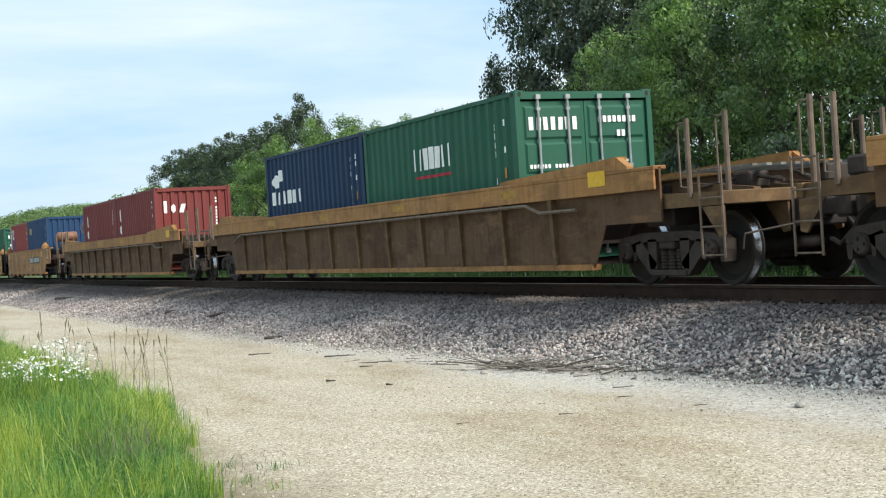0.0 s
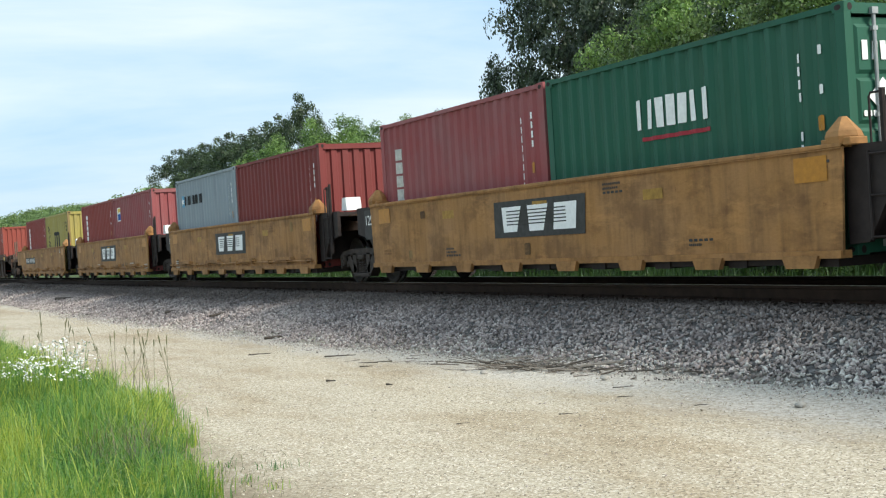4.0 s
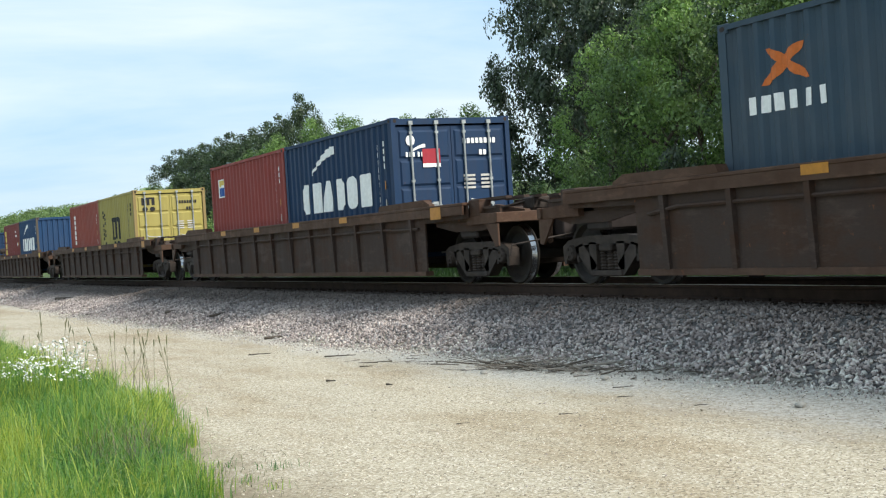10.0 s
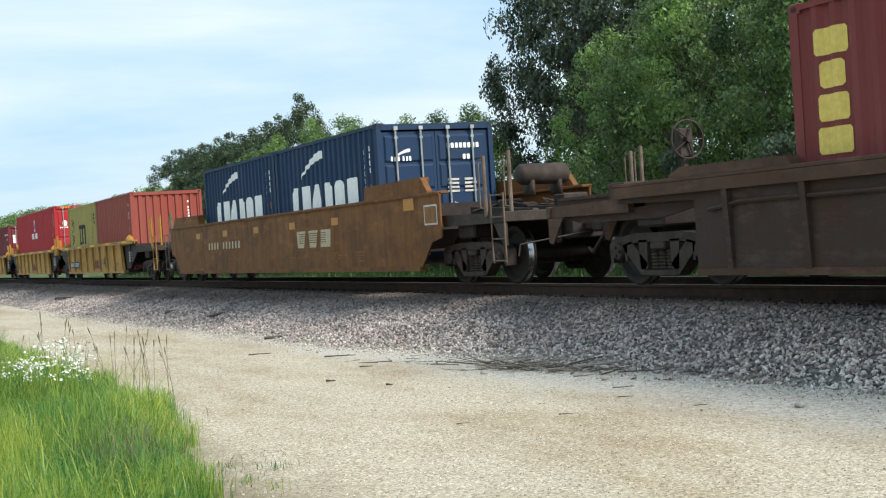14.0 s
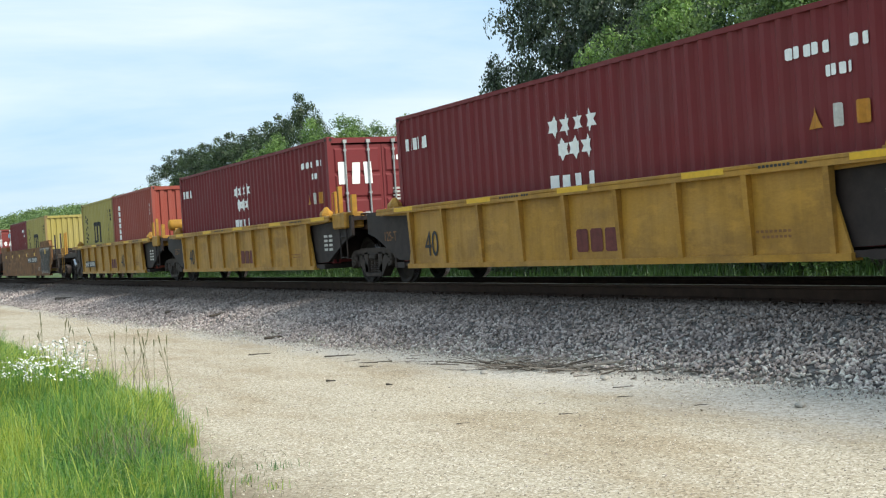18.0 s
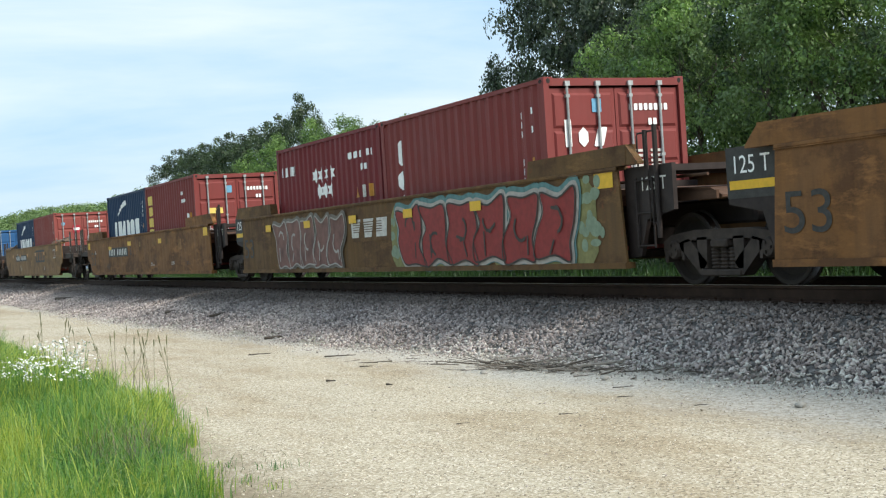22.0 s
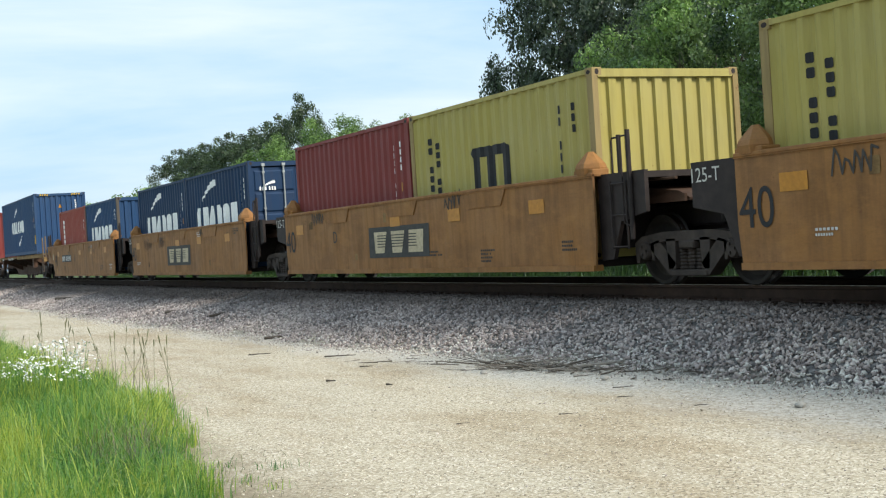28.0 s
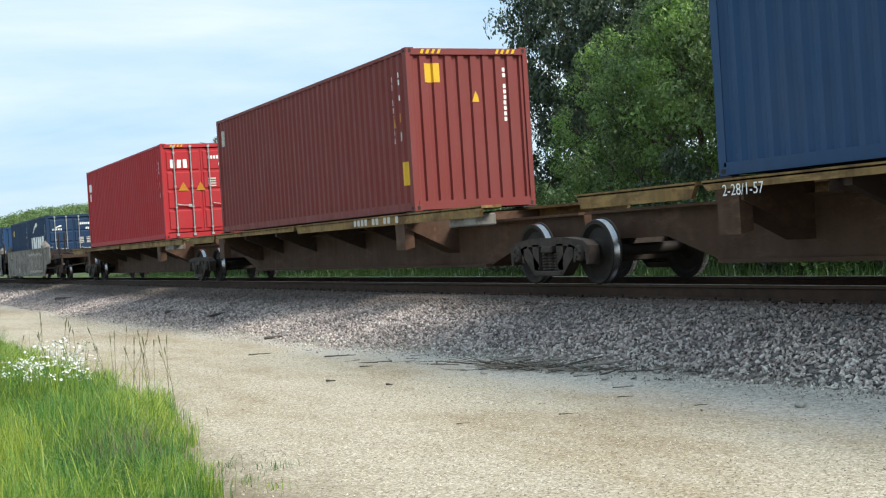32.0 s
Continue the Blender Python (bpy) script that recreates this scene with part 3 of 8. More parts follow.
def container(L, H, colour, doors, side, end, label, end_colour=None, group="train containers", stripes=False):
    """side / end: lists of (shapes, material)."""
    LIFT[0] = 0.0
    root = new("shipping_container")
    tagged(root, label, "container", group)
    ps = corr(-L + 0.10, -0.10, 0.278, 0.036)
    pe = corr(-HALF + 0.09, HALF - 0.09, 0.26, 0.045, (0.24, 0.33, 0.67, 0.76))
    k = f"{L:.1f}x{H:.2f}"
    link_mesh("side_panel", sheet_mesh("near side " + k, ps, 0.15, H - 0.07, side_place), colour, root)
    link_mesh("side_panel", sheet_mesh("far side " + k, ps, 0.15, H - 0.07, far_place), colour, root)
    link_mesh("rear_panel", sheet_mesh("rear " + k, pe, 0.15, H - 0.10, lambda s, d: (-L + 0.03 + d, s)), colour, root)
    roof = corr(-L + 0.1, -0.1, 0.21, 0.02)
    if "roof " + k not in MESH:
        bm = bmesh.new()
        rows = [(bm.verts.new((s, -HALF + 0.06, H - 0.03 - d)), bm.verts.new((s, HALF - 0.06, H - 0.03 - d))) for s, d in roof]
        for (a, b), (c, d) in zip(rows, rows[1:]):
            bm.faces.new((a, c, d, b))
        MESH["roof " + k] = to_mesh("roof", bm)
    link_mesh("roof_panel", MESH["roof " + k], colour, root)
    for sgn in (-1, 1):
        y0, y1 = (-HALF, -HALF + 0.06) if sgn < 0 else (HALF - 0.06, HALF)
        link_mesh("bottom_rail", box_mesh(f"brail {k}{sgn}", -L + 0.1, -0.1, y0, y1, 0.015, 0.16), colour, root)
        link_mesh("top_rail", box_mesh(f"trail {k}{sgn}", -L + 0.1, -0.1, y0, y1, H - 0.075, H - 0.012), colour, root)
        for x0 in (-0.14, -L):
            link_mesh("corner_post", box_mesh(f"post {H}{sgn}", 0.0, 0.14, y0 - (0.03 if sgn > 0 else 0), y1 + (0.03 if sgn < 0 else 0), 0.10, H - 0.10), end_colour or colour, root, (x0, 0, 0))
            for z in (0.0, H - 0.118):
                cast, hole = casting_mesh()
                c = link_mesh("corner_casting", cast, end_colour or colour, root, (x0 + 0.14 + (0.001 if x0 > -1 else 0.037), sgn * (HALF - 0.0795), z))
                link_mesh("casting_hole", hole, BLACK, c)["kind"] = "stuff"
    for x0 in (-0.1, -L):
        link_mesh("end_header", box_mesh(f"head {H}", 0.0, 0.1, -HALF + 0.1, HALF - 0.1, H - 0.13, H - 0.02), colour, root, (x0, 0, 0))
        link_mesh("end_sill", box_mesh("endsill", 0.0, 0.1, -HALF + 0.1, HALF - 0.1, 0.02, 0.17), colour, root, (x0, 0, 0))
    link_mesh("floor", box_mesh("cfloor " + k, -L + 0.1, -0.1, -HALF + 0.06, HALF - 0.06, 0.12, 0.15), TIMBER, root)
    if doors:
        w = HALF - 0.1
        for y in (-HALF + 0.1, 0.006):
            d = link_mesh("door", door_mesh(H, w - 0.006), colour, root, (0, y, 0))
            for j in range(4):
                link_mesh("door_panel", MESH[f"door {H} panel {j}"], colour, d)
            for j, yr in enumerate((0.28, 0.80) if y < 0 else (0.24, 0.76)):
                link_mesh("lock_rod", rod_mesh(H), ZINC, d, (0.012, yr, 0), "galvanised locking rod")
            link_mesh("door_handle", handle_mesh(), ZINC, d, (0.0, 0.30, 1.05))
        flat = [(-HALF + 0.09, 0.0), (HALF - 0.09, 0.0)]
        for shapes, mat in end:
            marking(shapes, mat, root, flat, lambda s, d: (-0.012 - d, s))
    else:
        link_mesh("front_panel", sheet_mesh("front " + k, pe, 0.15, H - 0.10, end_place), colour, root)
        for shapes, mat in end:
            marking(shapes, mat, root, pe, end_place)
    for shapes, mat in side:
        marking(shapes, mat, root, ps, side_place)
    if stripes:
        hz = []
        for c in (-0.95, 0.55):
            hz += [[(c + i * 0.11, H - 0.115), (c + i * 0.11 + 0.055, H - 0.115), (c + i * 0.11 + 0.095, H - 0.035), (c + i * 0.11 + 0.04, H - 0.035)] for i in range(4)]
        marking(hz, M_YELLOW, root, [(-HALF, -0.03), (HALF, -0.03)], end_place)
    return root


# marking sets: H is the height of the box, the front end is at s = 0
def codes(H, seed, mat=M_WHITE):
    return [(code_bars(-0.78, H - 0.42, 1.25, 0.055, 9, seed), mat), (code_bars(-0.42, H - 0.38, 0.55, 0.055, 4, seed + 1), mat),
            ([block(-0.50, H - 1.28, 0.13, 0.16, 0.1)], M_AMBER), ([block(-0.50, H - 1.62, 0.13, 0.16, 0.1)], M_DULLWHITE)]


def end_code(H, seed):
    return [(code_bars(0.72, H - 0.35, 1.30, 0.055, 13, seed), M_WHITE)]


def broad_name(s, z, k, hgt):
    """Six plain slabs: rounded, square and tapering, as broad as the marks of a painted name."""
    out = []
    for a, b, kind in ((0.04, 0.48, 0), (0.64, 1.18, 1), (1.31, 1.88, 2), (2.08, 2.54, 0), (2.72, 3.18, 0), (3.38, 3.94, 1)):
        a, b = s + a * k, s + b * k
        if kind == 2:
            m, q = (a + b) / 2, (b - a) * 0.22
            out.append([(a, z), (b, z), (m + q, z + hgt), (m - q, z + hgt)])
        else:
            out.append(block(a, z, b - a, hgt, 0.22 if kind == 0 else 0.03))
    return out


def set_cma(H, L=6.06):
    return [(broad_name(-L + 0.98, 1.04, 1.0, 0.63), M_WHITE), (swoosh(-L + 1.64, 1.85, 1.38, 0.42), M_WHITE)]


def set_m(H):
    out = [block(-3.68, 1.07, 0.23, 0.72, 0.1), block(-3.21, 1.07, 0.23, 0.72, 0.1), block(-2.74, 1.07, 0.23, 0.72, 0.1), block(-3.75, 1.66, 0.72, 0.16, 0.45), block(-3.13, 1.66, 0.62, 0.16, 0.45), block(-3.70, 1.04, 0.42, 0.09, 0.3), block(-2.74, 1.04, 0.38, 0.09, 0.3)]
    out += [block(-3.62, 0.62, 0.52, 0.36, 0.3), block(-2.98, 0.62, 0.50, 0.36, 0.3)]
    return [(out, M_BLACK), (code_bars(-5.35, H - 0.45, 1.75, 0.10, 11, 4), M_BLACK), (code_bars(-5.07, H - 0.55, 1.5, 0.10, 10, 5), M_BLACK), (code_bars(-0.95, H - 0.4, 1.5, 0.05, 9, 6), M_BLACK), (code_bars(-0.6, H - 0.4, 0.6, 0.05, 4, 7), M_BLACK)]


def set_col(H, mat=M_WHITE, n=6, s=-5.30):
    return [(sign_col(s, 2.20, n, 0.36, 0.16, 0.042), mat)]


def set_tex(H):
    return [([block(-5.34, 1.72, 0.16, 0.45, 0.3)], M_WHITE), ([block(-5.38, 1.28, 0.25, 0.34, 0.35)], M_WHITE), ([block(-5.37, 0.86, 0.24, 0.34, 0.5)], M_WHITE)]


def end_tex(H):
    return [([block(-0.93, H - 0.80, 0.10, 0.38, 0.1), block(-0.70, H - 0.80, 0.15, 0.27, 0.45), block(-0.45, H - 0.80, 0.15, 0.27, 0.1, 0.3)], M_WHITE)]


def set_stars(H, small=False):
    st = []
    for i, (a, b) in enumerate(((0, 0), (0.42, 0), (0.84, 0), (1.26, 0), (0.28, -0.42), (0.70, -0.42), (1.12, -0.42))):
        st += star(-6.68 + a * 0.78 if not small else -3.62 + a * 0.78, 1.85 + b * 0.8, 0.165)
    if not small:
        st += sign_row(-6.82, 0.92, 4, 0.28, 0.24, 0.05, 0.1)
    rear = -11.82 if not small else -5.75
    out = [(st, M_WHITE), (sign_row(rear, 1.95, 6, 0.13, 0.21, 0.03, 0.1), M_WHITE), (code_row(-1.7, H - 0.55, 1.3, 0.13, 9, 3), M_WHITE), (code_row(-1.1, H - 0.8, 0.45, 0.12, 4, 4), M_WHITE)]
    out.append(([[(-1.40, H - 1.32), (-1.16, H - 1.32), (-1.28, H - 1.09)]], M_AMBER))
    out.append(([block(-0.65, H - 1.33, 0.16, 0.24, 0.1)], M_AMBER))
    out.append(([block(-1.0, H - 1.33, 0.14, 0.24, 0.1)], M_DULLWHITE))
    return out


def door_text(H, mat=M_WHITE):
    """Small rows of stencilled data on the door at the far side."""
    out = [(code_row(0.22, H - 0.50, 0.80, 0.10, 9, 1), mat), (code_row(0.55, H - 0.72, 0.35, 0.10, 4, 2), mat)]
    out.append(([block(0.2 + 0.36 * (i % 2), H - 1.12 - 0.075 * (i // 2), 0.24, 0.04, 0.1) for i in range(8)], M_DULLWHITE))
    return out


def end_placards(H):
    return [([block(-0.86, H - 0.62, 0.30, 0.34, 0.02)], M_YELLOW), ([[(0.05, H - 0.98), (0.22, H - 0.98), (0.13, H - 0.78)]], M_YELLOW)]


def side_placards(H):
    return [([block(-0.46, H - 2.42, 0.26, 0.42, 0.02)], M_YELLOW), ([[(-0.76, H - 1.36), (-0.60, H - 1.36), (-0.68, H - 1.14)]], M_AMBER)]


# ---------------------------------------------------------------- trucks (bogies)
WHEEL_R = 0.457
AXLE = 0.905
WHEELSETS = {1: [], -1: []}


def truck_meshes():
    if "truck bolster" in MESH:
        return
    bm = bmesh.new()
    add_box(bm, -0.19, 0.19, -0.92, 0.92, 0.42, 0.66, bev=0.03)
    add_lathe(bm, [(0.66, 0.2), (0.72, 0.2)], 16, "Z")
    for s in (-1, 1):
        add_box(bm, s * 0.5 - 0.05, s * 0.5 + 0.05, -0.75, 0.75, 0.28, 0.38, bev=0.015)   # brake beams
    MESH["truck bolster"] = to_mesh("truck bolster", bm)
    bm = bmesh.new()
    y0, y1 = -0.09, 0.09
    top = [(-1.14, -0.98), (-0.98, -0.5), (-0.5, 0.5), (0.5, 0.98), (0.98, 1.14)]
    up = {-1.14: 0.56, -0.98: 0.64, -0.5: 0.69, 0.5: 0.69, 0.98: 0.64, 1.14: 0.56}
    lo = {-1.14: 0.44, -0.98: 0.50, -0.5: 0.57, 0.5: 0.57, 0.98: 0.50, 1.14: 0.44}
    for a, b in top:
        add_prism(bm, [(a, lo[a]), (b, lo[b]), (b, up[b]), (a, up[a])], 1, y0, y1)
    for s in (-1, 1):
        add_prism(bm, [(s * 0.86, 0.53), (s * 0.62, 0.59), (s * 0.26, 0.29), (s * 0.40, 0.14)], 1, y0, y1)
        add_prism(bm, [(s * 0.42, 0.22), (s * 0.27, 0.22), (s * 0.25, 0.60), (s * 0.45, 0.60)], 1, y0, y1)
        add_prism(bm, [(s * 1.14, 0.46), (s * 1.04, 0.46), (s * 1.06, 0.30), (s * 1.12, 0.30)], 1, y0, y1)
        add_prism(bm, [(s * 0.80, 0.54), (s * 0.72, 0.54), (s * 0.72, 0.33), (s * 0.77, 0.33)], 1, y0, y1)
    add_box(bm, -0.38, 0.38, -0.11, 0.11, 0.13, 0.21, bev=0.015)
    add_box(bm, -0.16, 0.16, -0.12, 0.10, 0.47, 0.57, bev=0.02)
    MESH["side frame"] = to_mesh("side frame", bm)
    bm = bmesh.new()
    add_lathe(bm, [(0.21 + 0.0215 * k, 0.082 if k % 2 else 0.062) for k in range(13)], 10, "Z")
    MESH["coil spring"] = to_mesh("coil spring", bm)
    bm = bmesh.new()
    add_lathe(bm, [(-0.13, 0.03), (-0.13, 0.10), (-0.10, 0.12), (0.08, 0.12)], 16)
    for i in range(3):
        a = 2 * math.pi * i / 3
        add_box(bm, 0.06 * math.cos(a) - 0.017, 0.06 * math.cos(a) + 0.017, -0.15, -0.13, 0.06 * math.sin(a) - 0.017, 0.06 * math.sin(a) + 0.017)
    MESH["bearing"] = to_mesh("bearing", bm)
    bm = bmesh.new()
    for s in (-1, 1):
        c = s * 0.755
        prof = [(c + s * 0.065, 0.09), (c + s * 0.065, 0.15), (c + s * 0.02, 0.20), (c + s * 0.005, 0.34), (c + s * 0.05, 0.39), (c + s * 0.068, 0.40), (c + s * 0.068, WHEEL_R - 0.012), (c + s * 0.055, WHEEL_R - 0.002),
                (c - s * 0.035, WHEEL_R + 0.004), (c - s * 0.05, WHEEL_R + 0.024), (c - s * 0.068, WHEEL_R + 0.024), (c - s * 0.07, 0.40), (c - s * 0.02, 0.36), (c - s * 0.02, 0.2), (c - s * 0.08, 0.14), (c - s * 0.08, 0.09)]
        add_lathe(bm, prof, 40)
    add_lathe(bm, [(-0.95, 0.075), (-0.7, 0.085), (0.7, 0.085), (0.95, 0.075)], 14)
    me = to_mesh("wheelset", bm)
    me.materials.append(WHEELFACE)
    me.materials.append(TREAD)
    for p in me.polygons:
        c = p.center
        r = math.hypot(c.x, c.z)
        if WHEEL_R - 0.008 < r < WHEEL_R + 0.012 and abs(p.normal.y) < 0.95:
            p.material_index = 1
        p.use_smooth = abs(p.normal.y) < 0.6
    MESH["wheelset"] = me


def truck(parent, u):
    truck_meshes()
    t = link_mesh("truck", MESH["truck bolster"], TRUCK, parent, (u, 0, 0), "dusty cast steel railway truck")
    for s in (-1, 1):
        link_mesh("side_frame", MESH["side frame"], TRUCK, t, (0, s * 1.0, 0))
        for x in (-0.17, 0.0, 0.17):
            link_mesh("coil_spring", MESH["coil spring"], TRUCK, t, (x, s * 1.0, 0))
        w = new("wheelset", MESH["wheelset"])
        w.parent = t
        w.location = (s * AXLE, 0, WHEEL_R)
        WHEELSETS[s].append(w)
        for k in (-1, 1):
            b = link_mesh("axle_bearing", MESH["bearing"], TRUCK, t, (k * AXLE, s * 1.0, WHEEL_R))
            if s > 0:
                b.rotation_euler = (0, 0, math.pi)
    return t


# ---------------------------------------------------------------- well cars
REAR = -12.192
DEPTH = dict(A=0.33, C=0.345, C2=0.335, D=0.44, I=0.365)      # height of the well floor where it is not the usual 0.414


def mirror_u(u):
    return REAR - u


def shared(key, build, smooth=False):
    if key not in MESH:
        bm = bmesh.new()
        build(bm)
        MESH[key] = to_mesh(key, bm, smooth)
    return MESH[key]


def ladder(parent, u, y, z0, z1, mat, width=0.42):
    def build(bm):
        for s in (0, width):
            add_tube(bm, [(s, 0, 0), (s, 0, z1 - z0)], 0.016, 6)
        n = int((z1 - z0) / 0.3)
        for i in range(n + 1):
            add_tube(bm, [(0, 0, 0.03 + i * (z1 - z0 - 0.06) / n), (width, 0, 0.03 + i * (z1 - z0 - 0.06) / n)], 0.012, 6)
    return link_mesh("ladder", shared(f"ladder {z1 - z0:.2f} {width}", build), mat, parent, (u, y, z0))


def grab_post(parent, u, y, z0, z1, mat, loop=0.16, iron=None):
    h = z1 - z0
    post = link_mesh("grab_post", shared(f"post {h:.2f}", lambda bm: add_tube(bm, [(0, 0, 0), (0, 0, h)], 0.032, 8)), mat, parent, (u, y, z0))
    link_mesh("grab_iron", shared(f"grab {h:.2f}", lambda bm: add_tube(bm, [(0, 0, h * 0.95), (-loop, 0, h * 0.95), (-loop - 0.02, 0, h * 0.9), (-loop - 0.02, 0, h * 0.15), (0, 0, h * 0.12)], 0.013, 6)), iron or mat, post)
    return post


def hand_wheel(parent, u, y, z, mat):
    def build(bm):
        pts = [(0, 0.27 * math.cos(a), 0.27 * math.sin(a)) for a in (2 * math.pi * k / 20 for k in range(21))]
        add_tube(bm, pts, 0.016, 6, cap=False)
        for k in range(5):
            a = 2 * math.pi * k / 5
            add_tube(bm, [(0.03, 0, 0), (0, 0.27 * math.cos(a), 0.27 * math.sin(a))], 0.012, 6)
        add_lathe(bm, [(-0.02, 0.05), (0.06, 0.05)], 10, "X")
        add_box(bm, -0.16, -0.02, -0.12, 0.12, -0.25, 0.16, bev=0.02)
        add_box(bm, -0.12, -0.06, -0.04, 0.04, -0.75, -0.25)
    return link_mesh("brake_wheel", shared("brake wheel", build), mat, parent, (u, y, z), "hand brake wheel")


def air_tank(parent, u, y, z, mat, along="Y"):
    def build(bm):
        add_lathe(bm, [(-0.46, 0.06), (-0.44, 0.13), (-0.38, 0.17), (0.38, 0.17), (0.44, 0.13), (0.46, 0.06)], 18, along)
        for s in (-0.25, 0.25):
            if along == "Y":
                add_box(bm, -0.14, 0.14, s - 0.03, s + 0.03, -0.34, -0.1)
            else:
                add_box(bm, s - 0.03, s + 0.03, -0.14, 0.14, -0.34, -0.1)
    return link_mesh("air_reservoir", shared("air tank " + along, build, True), mat, parent, (u, y, z))


def coupler(parent, u, direction):
    def build(bm):
        add_box(bm, -0.55, 0.0, -0.09, 0.09, 0.78, 0.98, bev=0.02)
        add_box(bm, 0.0, 0.20, -0.16, 0.05, 0.74, 1.02, bev=0.04)
        add_box(bm, 0.14, 0.30, 0.02, 0.15, 0.74, 1.02, bev=0.04)
        add_tube(bm, [(-0.45, 0.28, 0.86), (-0.2, 0.30, 0.62), (0.08, 0.27, 0.44), (0.30, 0.2, 0.50)], 0.028, 8)
        add_tube(bm, [(-0.3, 0.0, 0.76), (-0.3, -0.9, 0.66), (-0.3, -1.25, 0.62), (-0.28, -1.3, 0.45)], 0.014, 6)
    ob = link_mesh("coupler", shared("coupler", build), TRUCK, parent, (u, 0, 0), "cast coupler with air hose and lift lever")
    if direction < 0:
        ob.rotation_euler = (0, 0, math.pi)
    return ob


def panel_signs(parent, y, polys, mat, label="", name="marking"):
    if 1 < len(polys) <= 4:
        for p in polys:
            panel_signs(parent, y, [p], mat, label, name)
        return None
    bm = bmesh.new()
    for i, p in enumerate(polys):
        bm.faces.new([bm.verts.new((s, -2.5e-5 * i, z)) for s, z in p])
    me = bpy.data.meshes.new(name)
    bm.to_mesh(me)
    bm.free()
    ob = link_mesh(name, me, mat, parent, (0, y, 0), label)
    if len(polys) > 1:
        ob["kind"] = "stuff"
    return ob


def number_panel(parent, y, s, z, w, h, mat=M_CHALK, dark=M_PANEL):
    panel_signs(parent, y, [[(s, z), (s + w, z), (s + w, z + h), (s, z + h)]], dark, "black panel with white bars", "number_panel")
    n = 11
    k = w / (n + 0.7)
    bars = [block(s + k * (0.4 + i), z + h * 0.17, k * 0.46, h * 0.66, 0.10, 0.14) for i in range(n) if i != 4]
    panel_signs(parent, y - 0.004, bars, mat)


def logo_panel(parent, y, s, z, w, h, mat=M_WHITE, dark=M_PANEL):
    panel_signs(parent, y, [[(s, z), (s + w, z), (s + w + 0.05, z + h), (s + 0.02, z + h)]], dark, "black panel with three white slabs", "logo_panel")
    for i in range(3):
        a, b, z0, z1 = s + w * (0.08 + 0.30 * i), s + w * (0.31 + 0.30 * i), z + h * 0.15, z + h * 0.84
        q = (b - a) * (0.16 if i < 2 else 0.0)
        panel_signs(parent, y - 0.004 - 0.0004 * i, [[(a + q, z0), (b - q, z0), (b + 0.06, z1), (a + 0.06, z1)]], mat)
    panel_signs(parent, y - 0.008, [block(s + w * 0.16, z + h * (0.34 + 0.09 * i), w * 0.66, h * 0.03, 0) for i in range(5)], dark)


